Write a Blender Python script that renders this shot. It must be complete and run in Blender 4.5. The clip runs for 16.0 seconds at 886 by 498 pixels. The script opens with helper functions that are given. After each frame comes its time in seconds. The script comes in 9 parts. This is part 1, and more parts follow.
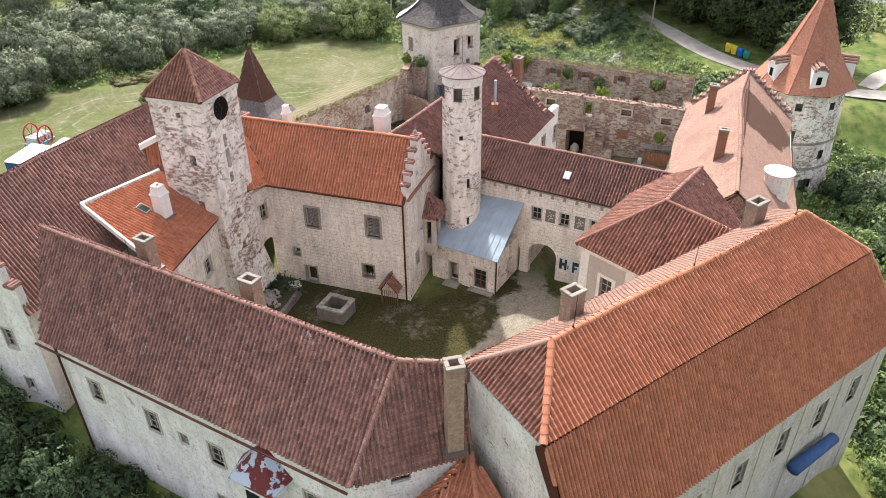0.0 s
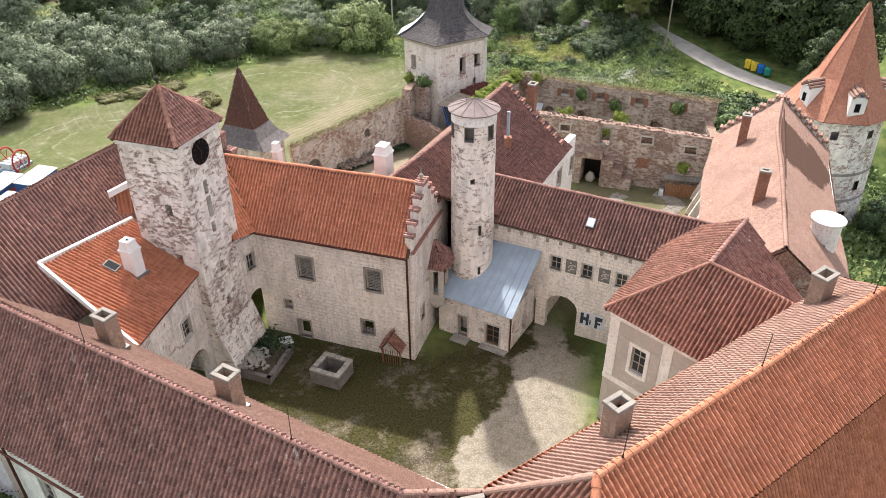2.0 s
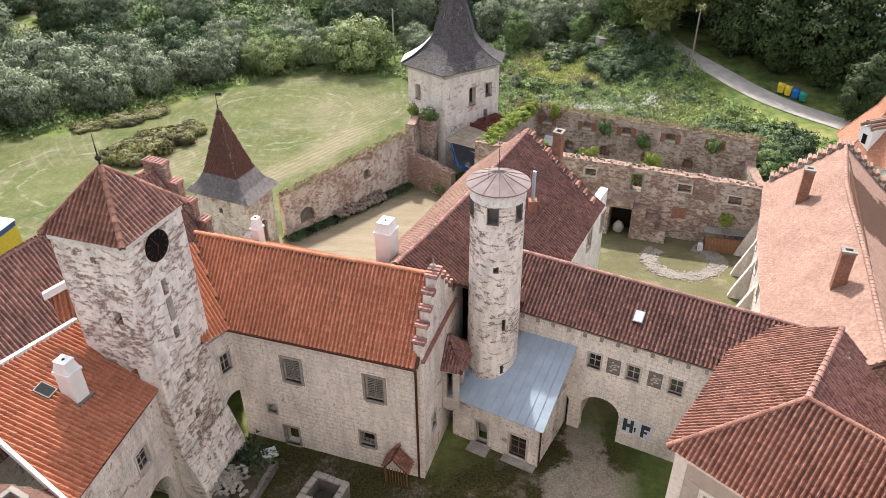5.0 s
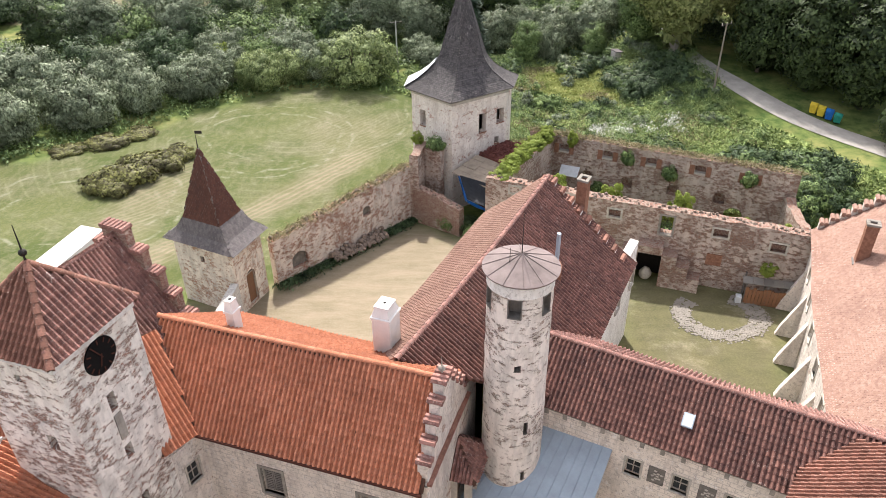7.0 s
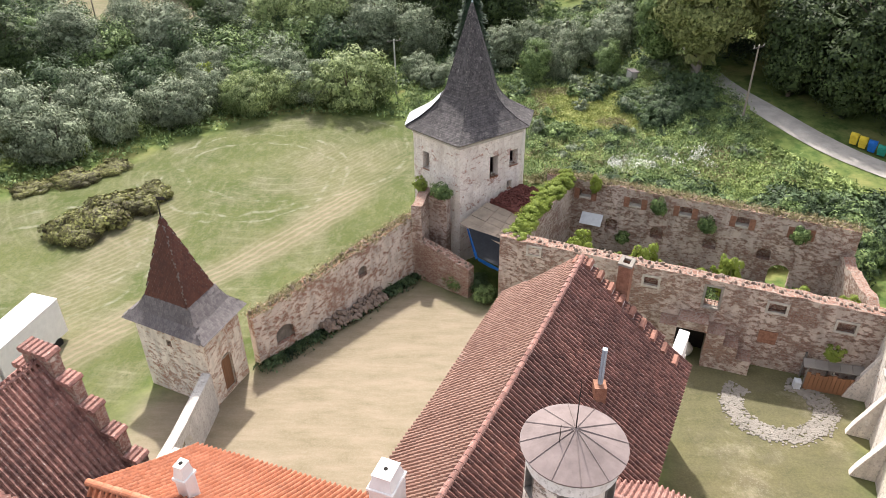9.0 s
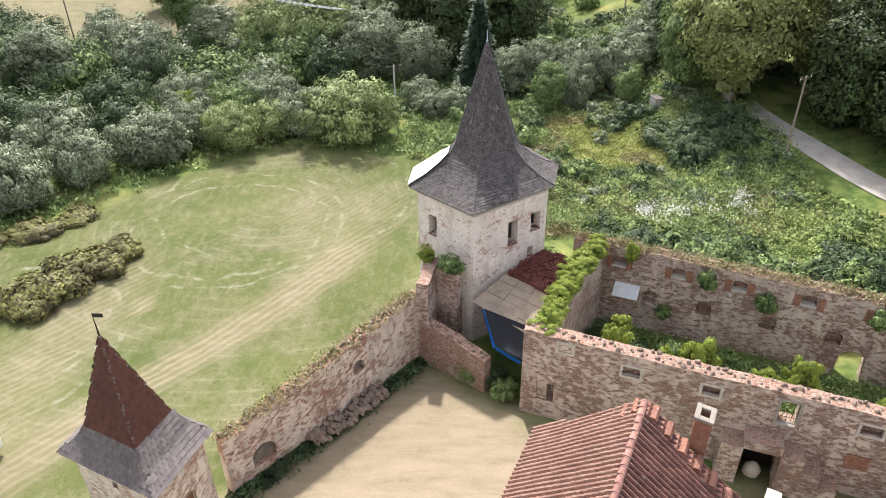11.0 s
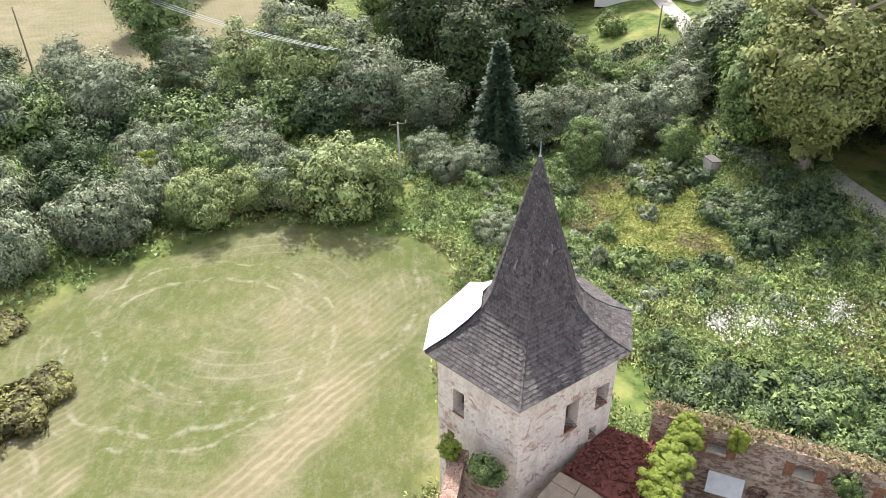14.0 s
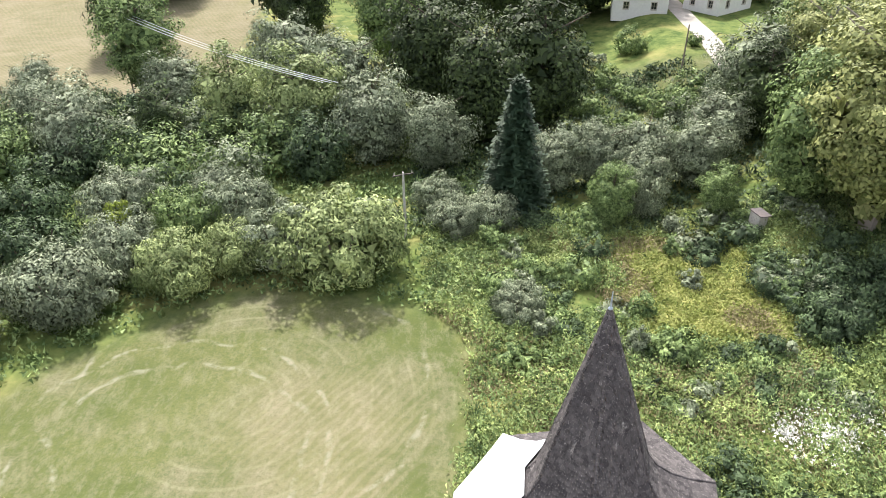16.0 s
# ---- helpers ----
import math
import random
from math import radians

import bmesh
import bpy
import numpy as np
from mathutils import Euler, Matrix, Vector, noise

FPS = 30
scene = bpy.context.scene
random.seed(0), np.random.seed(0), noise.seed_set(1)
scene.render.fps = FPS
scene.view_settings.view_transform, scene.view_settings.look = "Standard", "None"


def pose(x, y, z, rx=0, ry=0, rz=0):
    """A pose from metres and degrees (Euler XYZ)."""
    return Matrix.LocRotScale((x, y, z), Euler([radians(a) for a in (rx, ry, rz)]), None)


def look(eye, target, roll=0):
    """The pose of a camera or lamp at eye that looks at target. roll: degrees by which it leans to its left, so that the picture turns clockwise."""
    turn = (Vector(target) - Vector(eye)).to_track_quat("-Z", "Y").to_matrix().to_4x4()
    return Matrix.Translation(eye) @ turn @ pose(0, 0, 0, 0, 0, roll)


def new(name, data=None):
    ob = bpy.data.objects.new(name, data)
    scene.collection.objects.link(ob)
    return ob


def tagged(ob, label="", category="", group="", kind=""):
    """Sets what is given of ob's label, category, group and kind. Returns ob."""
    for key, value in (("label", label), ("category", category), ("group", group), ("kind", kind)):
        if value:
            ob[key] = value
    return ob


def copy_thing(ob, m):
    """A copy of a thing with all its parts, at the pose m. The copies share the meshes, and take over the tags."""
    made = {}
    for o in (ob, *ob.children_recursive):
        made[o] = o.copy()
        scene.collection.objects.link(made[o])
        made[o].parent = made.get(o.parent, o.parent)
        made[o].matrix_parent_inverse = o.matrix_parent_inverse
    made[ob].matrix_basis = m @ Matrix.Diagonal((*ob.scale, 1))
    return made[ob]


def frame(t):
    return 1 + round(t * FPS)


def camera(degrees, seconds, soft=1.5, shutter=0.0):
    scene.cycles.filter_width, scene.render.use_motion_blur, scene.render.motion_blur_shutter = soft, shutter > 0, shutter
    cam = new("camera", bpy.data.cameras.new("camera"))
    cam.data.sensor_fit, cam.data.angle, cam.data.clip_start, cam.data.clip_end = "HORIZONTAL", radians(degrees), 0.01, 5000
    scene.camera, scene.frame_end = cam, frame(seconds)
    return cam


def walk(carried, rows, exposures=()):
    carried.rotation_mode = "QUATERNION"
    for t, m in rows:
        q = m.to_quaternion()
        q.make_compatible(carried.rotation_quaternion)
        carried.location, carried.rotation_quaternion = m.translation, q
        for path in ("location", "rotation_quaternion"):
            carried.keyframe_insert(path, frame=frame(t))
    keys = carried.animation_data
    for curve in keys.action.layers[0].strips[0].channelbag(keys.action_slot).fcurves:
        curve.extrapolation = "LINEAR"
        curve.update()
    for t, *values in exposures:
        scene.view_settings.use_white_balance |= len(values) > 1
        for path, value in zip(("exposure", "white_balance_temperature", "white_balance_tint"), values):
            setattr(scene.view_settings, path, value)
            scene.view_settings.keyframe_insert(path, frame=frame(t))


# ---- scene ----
cam = camera(63.4, 16.0, soft=0.55)
PATH = [
    (0, (1.974, 0.875, 35.334), (1.910, 2.562, 34.261), -0.7),
    (0.5, (1.736, 2.580, 35.298), (1.674, 4.269, 34.229), -0.5),
    (1, (1.486, 4.369, 35.291), (1.425, 6.058, 34.223), -0.5),
    (1.5, (1.226, 6.226, 35.278), (1.167, 7.915, 34.209), -0.4),
    (2, (1.081, 8.080, 35.294), (1.019, 9.769, 34.225), -0.5),
    (2.5, (0.939, 9.988, 35.358), (0.875, 11.676, 34.287), -0.5),
    (3, (0.721, 11.784, 35.379), (0.657, 13.472, 34.308), -0.5),
    (3.5, (0.466, 13.545, 35.368), (0.404, 15.234, 34.299), -0.5),
    (4, (0.174, 15.297, 35.359), (0.116, 16.987, 34.292), -0.4),
    (4.2, (0.041, 15.982, 35.354), (-0.015, 17.672, 34.287), -0.4),
    (6.3, (-0.475, 24.053, 35.488), (-0.547, 25.738, 34.413), -0.8),
    (6.5, (-0.574, 24.892, 35.494), (-0.646, 26.578, 34.420), -0.7),
    (7, (-0.785, 27.113, 35.500), (-0.857, 28.798, 34.425), -0.7),
    (7.5, (-1.064, 29.507, 35.430), (-1.134, 31.193, 34.356), -0.7),
    (8, (-1.325, 32.055, 35.420), (-1.393, 33.740, 34.345), -0.7),
    (8.2, (-1.486, 33.138, 35.442), (-1.551, 34.822, 34.365), -0.6),
    (10.3, (-2.695, 44.903, 35.602), (-2.758, 46.587, 34.524), -0.9),
    (10.5, (-2.823, 46.117, 35.604), (-2.888, 47.800, 34.525), -0.9),
    (11, (-3.195, 49.210, 35.629), (-3.257, 50.892, 34.549), -0.9),
    (11.5, (-3.594, 52.348, 35.598), (-3.654, 54.030, 34.517), -0.8),
    (12, (-3.925, 55.455, 35.592), (-3.986, 57.137, 34.512), -0.9),
    (12.5, (-4.311, 58.608, 35.644), (-4.371, 60.290, 34.563), -0.9),
    (13, (-4.743, 61.846, 35.708), (-4.802, 63.527, 34.625), -0.9),
    (13.5, (-5.137, 65.164, 35.709), (-5.195, 66.846, 34.628), -0.9),
    (14, (-5.511, 68.523, 35.752), (-5.568, 70.204, 34.670), -0.8),
    (14.5, (-5.890, 71.794, 35.811), (-5.945, 73.475, 34.728), -0.7),
    (15, (-6.307, 74.919, 35.960), (-6.361, 76.598, 34.874), -0.7),
    (15.5, (-6.805, 77.937, 36.208), (-6.855, 79.614, 35.119), -0.6),
    (16, (-7.179, 80.651, 36.369), (-7.229, 82.324, 35.274), -0.5),
]
walk(cam, [(t, look(eye, target, roll)) for t, eye, target, roll in PATH],
     exposures=[(0.0, 1.44), (2.0, 1.42), (4.0, 1.36), (6.5, 1.38), (8.0, 1.34), (10.5, 1.46), (14.0, 1.59), (16.0, 1.62)])


# ---- light ----
SUN_AZ, SUN_EL = 101.0, 51.0     # direction towards the sun, from +x anticlockwise, and its height
sun_dir = Vector((math.cos(radians(SUN_AZ)) * math.cos(radians(SUN_EL)), math.sin(radians(SUN_AZ)) * math.cos(radians(SUN_EL)), math.sin(radians(SUN_EL))))
world = bpy.data.worlds.new("sky")
scene.world = world
world.use_nodes = True
wn = world.node_tree
sky = wn.nodes.new("ShaderNodeTexSky")
sky.sky_type, sky.sun_disc = "NISHITA", False
sky.sun_elevation, sky.sun_rotation = radians(SUN_EL), radians(90 - SUN_AZ)
sky.air_density, sky.dust_density = 0.7, 6.0
veil = wn.nodes.new("ShaderNodeMix")     # thin bright cloud over the whole sky
veil.data_type = "RGBA"
veil.inputs[0].default_value = 0.6
veil.inputs[7].default_value = (4.6, 4.65, 4.8, 1.0)
wn.links.new(sky.outputs[0], veil.inputs[6])
wn.links.new(veil.outputs[2], wn.nodes["Background"].inputs[0])
wn.nodes["Background"].inputs[1].default_value = 0.128
sun_data = bpy.data.lights.new("sun", "SUN")
sun_data.energy, sun_data.angle, sun_data.color = 3.1, radians(2.0), (1.0, 0.95, 0.87)
sun = new("sun", sun_data)
sun.matrix_world = look((0, 0, 60), Vector((0, 0, 60)) - sun_dir)
scene.view_settings.exposure = 1.5
scene.view_settings.use_white_balance = True
scene.view_settings.white_balance_temperature = 6400
scene.view_settings.white_balance_tint = 11.5


# ---- materials ----
class Mat:
    """A small helper that strings nodes together."""

    def __init__(self, name, rough=0.85, metal=0.0):
        self.m = bpy.data.materials.new(name)
        self.m.use_nodes = True
        self.t = self.m.node_tree
        self.b = self.t.nodes["Principled BSDF"]
        self.b.inputs["Roughness"].default_value = rough
        self.b.inputs["Metallic"].default_value = metal
        self.b.inputs["Specular IOR Level"].default_value = 0.12
        self.tc = self.t.nodes.new("ShaderNodeTexCoord")

    def node(self, kind, **kw):
        n = self.t.nodes.new(kind)
        for k, v in kw.items():
            n.inputs[k].default_value = v
        return n

    def link(self, a, b):
        self.t.links.new(a, b)

    def coords(self, space="Object", scale=(1, 1, 1)):
        m = self.node("ShaderNodeMapping", Scale=scale)
        self.link(self.tc.outputs[space], m.inputs[0])
        return m.outputs[0]

    def noise(self, scale, detail=4.0, rough=0.6, space="Object", stretch=(1, 1, 1), distort=0.0):
        n = self.node("ShaderNodeTexNoise", Scale=scale, Detail=detail, Roughness=rough, Distortion=distort)
        self.link(self.coords(space, stretch), n.inputs["Vector"])
        return n.outputs["Fac"]

    def ramp(self, fac, lo, hi):
        n = self.node("ShaderNodeMapRange")
        n.inputs["From Min"].default_value, n.inputs["From Max"].default_value = lo, hi
        self.link(fac, n.inputs["Value"])
        return n.outputs[0]

    def math(self, op, a, b):
        n = self.t.nodes.new("ShaderNodeMath")
        n.operation, n.use_clamp = op, False
        for i, v in enumerate((a, b)):
            if isinstance(v, (int, float)):
                n.inputs[i].default_value = v
            else:
                self.link(v, n.inputs[i])
        return n.outputs[0]

    def mix(self, fac, a, b, blend="MIX"):
        n = self.t.nodes.new("ShaderNodeMix")
        n.data_type, n.blend_type = "RGBA", blend
        for sock, v in ((n.inputs[0], fac), (n.inputs[6], a), (n.inputs[7], b)):
            if isinstance(v, (int, float)):
                sock.default_value = v
            elif isinstance(v, tuple):
                sock.default_value = (*v, 1.0) if len(v) == 3 else v
            else:
                self.link(v, sock)
        return n.outputs[2]

    def random(self):
        """A value for each piece: from the object, and from each island of a joined mesh."""
        a = self.t.nodes.new("ShaderNodeObjectInfo").outputs["Random"]
        b = self.t.nodes.new("ShaderNodeNewGeometry").outputs["Random Per Island"]
        return self.math("FRACT", self.math("ADD", self.math("MULTIPLY", a, 7.31), b), 0.0)

    def done(self, colour, bump=None, strength=0.3, distance=0.02, rough=None):
        if isinstance(colour, tuple):
            self.b.inputs["Base Color"].default_value = (*colour, 1.0)
        else:
            self.link(colour, self.b.inputs["Base Color"])
        if bump is not None:
            n = self.node("ShaderNodeBump", Strength=strength, Distance=distance)
            self.link(bump, n.inputs["Height"])
            self.link(n.outputs[0], self.b.inputs["Normal"])
        if rough is not None:
            self.link(rough, self.b.inputs["Roughness"])
        return self.m


def tile_mat(name, a, b, dark, lichen, amount=0.5, soot=0.5):
    """Fired roof tiles: two firings a and b, darkened by age, with spots of lichen and pale worn lips."""
    m = Mat(name, 0.8)
    rnd = m.random()
    c = m.mix(rnd, a, b)
    c = m.mix(m.math("MULTIPLY", m.ramp(m.noise(0.35, 5.0, 0.65), 0.36, 0.66), soot), c, dark)
    c = m.mix(m.math("MULTIPLY", m.ramp(m.noise(5.0, 5.0, 0.75), 0.47, 0.66), 0.75), c, dark)
    odd = m.ramp(rnd, 0.9, 0.94)
    c = m.mix(m.math("MULTIPLY", odd, 0.35), c, dark)
    c = m.mix(m.math("MULTIPLY", m.ramp(m.noise(1.6, 8.0, 0.85, stretch=(1, 1, 0.5)), 0.60, 0.66), amount), c, lichen)
    c = m.mix(m.math("MULTIPLY", m.ramp(m.noise(13.0, 4.0, 0.75), 0.60, 0.66), amount), c, lichen)
    return m.done(c, m.noise(40.0, 4.0, 0.7), 0.5, 0.015)


def plaster_mat(name, base, stain, brick, peel=0.55, dirt=0.5, block=None):
    """Old lime plaster with stains, run-off, small pits and places where it has fallen away to brick."""
    m = Mat(name, 0.92)
    c = m.mix(m.ramp(m.noise(0.7, 6.0, 0.65), 0.35, 0.7), base, tuple(v * 0.78 for v in base))
    run = m.noise(1.3, 6.0, 0.72, stretch=(1, 1, 0.2))
    c = m.mix(m.math("MULTIPLY", m.ramp(run, 0.46, 0.68), dirt), c, stain)
    c = m.mix(m.math("MULTIPLY", m.ramp(m.noise(5.0, 6.0, 0.8), 0.52, 0.60), 0.6), c, stain)
    c = m.mix(m.math("MULTIPLY", m.ramp(m.noise(3.0, 6.0, 0.75), 0.56, 0.66), 0.6), c, tuple(min(0.8, v * 1.25) for v in base))
    pits = m.ramp(m.noise(7.5, 3.0, 0.6, stretch=(1, 1, 1.6)), 0.63, 0.66)
    c = m.mix(m.math("MULTIPLY", m.math("MULTIPLY", pits, m.ramp(m.noise(0.5, 4.0, 0.6), 0.5, 0.62)), 0.5), c, tuple(v * 0.6 for v in stain))
    c = m.mix(m.math("MULTIPLY", m.ramp(m.noise(0.22, 7.0, 0.7, stretch=(1, 1, 1.4)), 0.52, 0.60), dirt * 0.75), c, tuple((v + w) * 0.5 for v, w in zip(base, stain)))
    height = m.noise(14.0, 6.0, 0.75)
    if block:
        t = m.t.nodes.new("ShaderNodeTexBrick")
        t.inputs["Scale"].default_value = 1.0
        t.inputs["Brick Width"].default_value, t.inputs["Row Height"].default_value = block
        t.inputs["Mortar Size"].default_value, t.inputs["Mortar Smooth"].default_value = 0.03, 0.3
        m.link(m.coords("UV"), t.inputs["Vector"])
        worn = m.ramp(m.noise(0.33, 4.0, 0.6), 0.66, 0.46)
        c = m.mix(m.math("MULTIPLY", t.outputs["Fac"], m.math("MULTIPLY", worn, 0.5)), c, tuple(v * 0.45 for v in base))
    holes = m.ramp(m.noise(0.8, 8.0, 0.74, stretch=(1, 1, 1.5), distort=0.6), peel, peel + 0.02)
    bk = m.t.nodes.new("ShaderNodeTexBrick")
    bk.inputs["Scale"].default_value = 1.0
    bk.inputs["Brick Width"].default_value, bk.inputs["Row Height"].default_value = 0.3, 0.1
    bk.inputs["Mortar Size"].default_value = 0.014
    for k, v in (("Color1", brick), ("Color2", tuple(min(1.0, v * 1.6 + 0.03) for v in brick)), ("Mortar", tuple(v * 0.8 for v in base))):
        bk.inputs[k].default_value = (*v, 1.0)
    m.link(m.coords("UV"), bk.inputs["Vector"])
    sub = m.mix(m.math("MULTIPLY", m.ramp(m.noise(3.5, 5.0, 0.7), 0.4, 0.7), 0.6), bk.outputs["Color"], stain)
    c = m.mix(holes, c, sub)
    return m.done(c, m.math("SUBTRACT", height, m.math("MULTIPLY", holes, 1.2)), 0.6, 0.05)


def rubble_mat(name, stone, stone2, mortar, scale=2.6, flat=1.6, plaster=None, keep=0.5):
    """Rough masonry: stones and bricks in wide joints, part of it under old plaster."""
    m = Mat(name, 0.95)
    warp = m.node("ShaderNodeTexNoise", Scale=3.0, Detail=3.0)
    co = m.coords("Object", (1, 1, flat))
    add = m.node("ShaderNodeMix")
    add.data_type, add.blend_type = "RGBA", "LINEAR_LIGHT"
    add.inputs[0].default_value = 0.12
    m.link(co, warp.inputs["Vector"])
    m.link(co, add.inputs[6])
    m.link(warp.outputs["Color"], add.inputs[7])
    edge = m.node("ShaderNodeTexVoronoi", Scale=scale)
    edge.feature = "DISTANCE_TO_EDGE"
    cell = m.node("ShaderNodeTexVoronoi", Scale=scale)
    m.link(add.outputs[2], edge.inputs["Vector"])
    m.link(add.outputs[2], cell.inputs["Vector"])
    sep = m.node("ShaderNodeSeparateColor")
    m.link(cell.outputs["Color"], sep.inputs[0])
    c = m.mix(sep.outputs[0], stone, stone2)
    c = m.mix(m.ramp(m.noise(7.0, 4.0), 0.4, 0.8), c, tuple(v * 0.55 for v in stone))
    joint = m.ramp(edge.outputs["Distance"], 0.1, 0.03)
    c = m.mix(joint, c, mortar)
    h = m.math("ADD", m.ramp(edge.outputs["Distance"], 0.0, 0.14), m.math("MULTIPLY", m.noise(18.0), 0.4))
    if plaster:
        cover = m.math("ADD", m.math("MULTIPLY", m.noise(0.4, 6.0, 0.65), 0.3), m.math("MULTIPLY", m.noise(2.0, 8.0, 0.78, stretch=(1, 1, 2.0)), 0.7))
        fac = m.ramp(cover, keep + 0.015, keep - 0.015)
        pc = m.mix(m.ramp(m.noise(1.6, 6.0, 0.7, stretch=(1, 1, 0.4)), 0.42, 0.7), plaster, tuple(v * 0.6 for v in plaster))
        up = m.node("ShaderNodeSeparateXYZ")
        m.link(m.t.nodes.new("ShaderNodeNewGeometry").outputs["True Normal"], up.inputs[0])
        fac = m.math("MULTIPLY", fac, m.ramp(up.outputs[2], 0.6, 0.3))     # no plaster is left on the broken tops
        c = m.mix(fac, c, pc)
        h = m.mix(fac, h, (1.0, 1.0, 1.0))
    return m.done(c, h, 0.8, 0.06)


def plain_mat(name, colour, rough=0.7, metal=0.0, vary=0.25, scale=3.0, bump=0.15):
    m = Mat(name, rough, metal)
    c = m.mix(m.ramp(m.noise(scale, 5.0, 0.65), 0.3, 0.7), colour, tuple(v * (1 - vary) for v in colour))
    c = m.mix(m.math("MULTIPLY", m.ramp(m.noise(scale * 9, 3.0), 0.55, 0.8), vary), c, tuple(v * 0.5 for v in colour))
    return m.done(c, m.noise(scale * 14, 3.0), bump, 0.01)


def leaf_mat(name, a, b, back=0.2, gloss=0.18):
    m = Mat(name, 0.6)
    m.b.inputs["Specular IOR Level"].default_value = gloss
    c = m.mix(m.random(), a, b)
    c = m.mix(m.ramp(m.noise(0.6, 3.0), 0.35, 0.7), c, tuple(v * 0.7 for v in a))
    tr = m.node("ShaderNodeBsdfTranslucent")
    m.link(c, tr.inputs["Color"])
    mixer = m.node("ShaderNodeMixShader", Fac=back)
    out = m.t.nodes["Material Output"]
    m.link(m.b.outputs[0], mixer.inputs[1])
    m.link(tr.outputs[0], mixer.inputs[2])
    m.link(mixer.outputs[0], out.inputs["Surface"])
    return m.done(c)


def wood_mat(name, a, b):
    m = Mat(name, 0.8)
    c = m.mix(m.noise(3.0, 5.0, 0.7, stretch=(8, 8, 0.7)), a, b)
    c = m.mix(m.math("MULTIPLY", m.random(), 0.5), c, tuple(v * 0.6 for v in a))
    return m.done(c, m.noise(9.0, 4.0, stretch=(8, 8, 0.7)), 0.3, 0.01)


M = {}
M["tile_brown"] = tile_mat("tile_brown", (0.210, 0.108, 0.090), (0.42, 0.222, 0.182), (0.080, 0.048, 0.045), (0.60, 0.52, 0.47), 0.9, 0.42)
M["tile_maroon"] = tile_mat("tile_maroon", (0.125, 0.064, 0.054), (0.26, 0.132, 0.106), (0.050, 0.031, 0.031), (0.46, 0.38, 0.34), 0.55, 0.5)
M["tile_orange"] = tile_mat("tile_orange", (0.39, 0.150, 0.082), (0.54, 0.228, 0.138), (0.225, 0.092, 0.058), (0.60, 0.42, 0.33), 0.35, 0.35)
M["tile_red"] = tile_mat("tile_red", (0.19, 0.090, 0.066), (0.36, 0.178, 0.132), (0.095, 0.050, 0.040), (0.52, 0.41, 0.34), 0.7, 0.5)
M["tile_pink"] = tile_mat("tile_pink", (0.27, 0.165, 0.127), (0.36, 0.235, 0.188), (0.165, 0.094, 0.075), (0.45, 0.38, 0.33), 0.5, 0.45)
M["shingle"] = tile_mat("shingle", (0.059, 0.054, 0.056), (0.135, 0.124, 0.122), (0.025, 0.023, 0.025), (0.36, 0.34, 0.32), 0.75, 0.45)
M["shingle_brown"] = tile_mat("shingle_brown", (0.085, 0.038, 0.028), (0.135, 0.062, 0.045), (0.055, 0.030, 0.026), (0.20, 0.14, 0.12), 0.2, 0.5)
M["slate"] = tile_mat("slate", (0.12, 0.105, 0.105), (0.19, 0.17, 0.165), (0.07, 0.065, 0.07), (0.27, 0.25, 0.24), 0.3, 0.4)
M["deck"] = plain_mat("deck", (0.10, 0.055, 0.04), 0.95)
M["plaster_white"] = plaster_mat("plaster_white", (0.85, 0.83, 0.80), (0.34, 0.315, 0.29), (0.22, 0.12, 0.085), 0.63, 0.4)
M["plaster_yard"] = plaster_mat("plaster_yard", (0.77, 0.70, 0.63), (0.25, 0.215, 0.19), (0.22, 0.13, 0.09), 0.59, 0.6)
M["plaster_block"] = plaster_mat("plaster_block", (0.82, 0.74, 0.655), (0.30, 0.265, 0.235), (0.26, 0.18, 0.13), 0.63, 0.5, (0.62, 0.31))
M["plaster_grey"] = plaster_mat("plaster_grey", (0.54, 0.51, 0.47), (0.22, 0.20, 0.18), (0.28, 0.2, 0.15), 0.70, 0.4)
M["plaster_taupe"] = plaster_mat("plaster_taupe", (0.50, 0.44, 0.39), (0.36, 0.31, 0.27), (0.30, 0.24, 0.2), 0.72, 0.3)
M["plaster_cream"] = plaster_mat("plaster_cream", (0.84, 0.79, 0.73), (0.48, 0.42, 0.37), (0.4, 0.32, 0.26), 0.74, 0.3)
M["tower_stone"] = rubble_mat("tower_stone", (0.27, 0.20, 0.17), (0.43, 0.225, 0.165), (0.62, 0.575, 0.52), 4.2, 2.8, (0.80, 0.75, 0.69), 0.525)
M["drum_stone"] = rubble_mat("drum_stone", (0.21, 0.17, 0.145), (0.42, 0.31, 0.25), (0.60, 0.545, 0.485), 5.2, 2.0, (0.76, 0.70, 0.635), 0.54)
M["ruin_stone"] = rubble_mat("ruin_stone", (0.25, 0.132, 0.100), (0.36, 0.245, 0.195), (0.31, 0.26, 0.22), 4.0, 2.4, (0.53, 0.44, 0.38), 0.505)
M["ruin_red"] = rubble_mat("ruin_red", (0.26, 0.125, 0.095), (0.36, 0.225, 0.175), (0.450, 0.388, 0.325), 4.0, 2.6, (0.55, 0.475, 0.405), 0.45)
M["stone"] = plain_mat("stone", (0.36, 0.33, 0.29), 0.9, 0, 0.45, 2.0, 0.5)
M["crest_stone"] = plain_mat("crest_stone", (0.25, 0.195, 0.16), 0.95, 0, 0.5, 2.0, 0.5)
M["stone_dark"] = plain_mat("stone_dark", (0.22, 0.20, 0.18), 0.9, 0, 0.5, 2.0, 0.5)
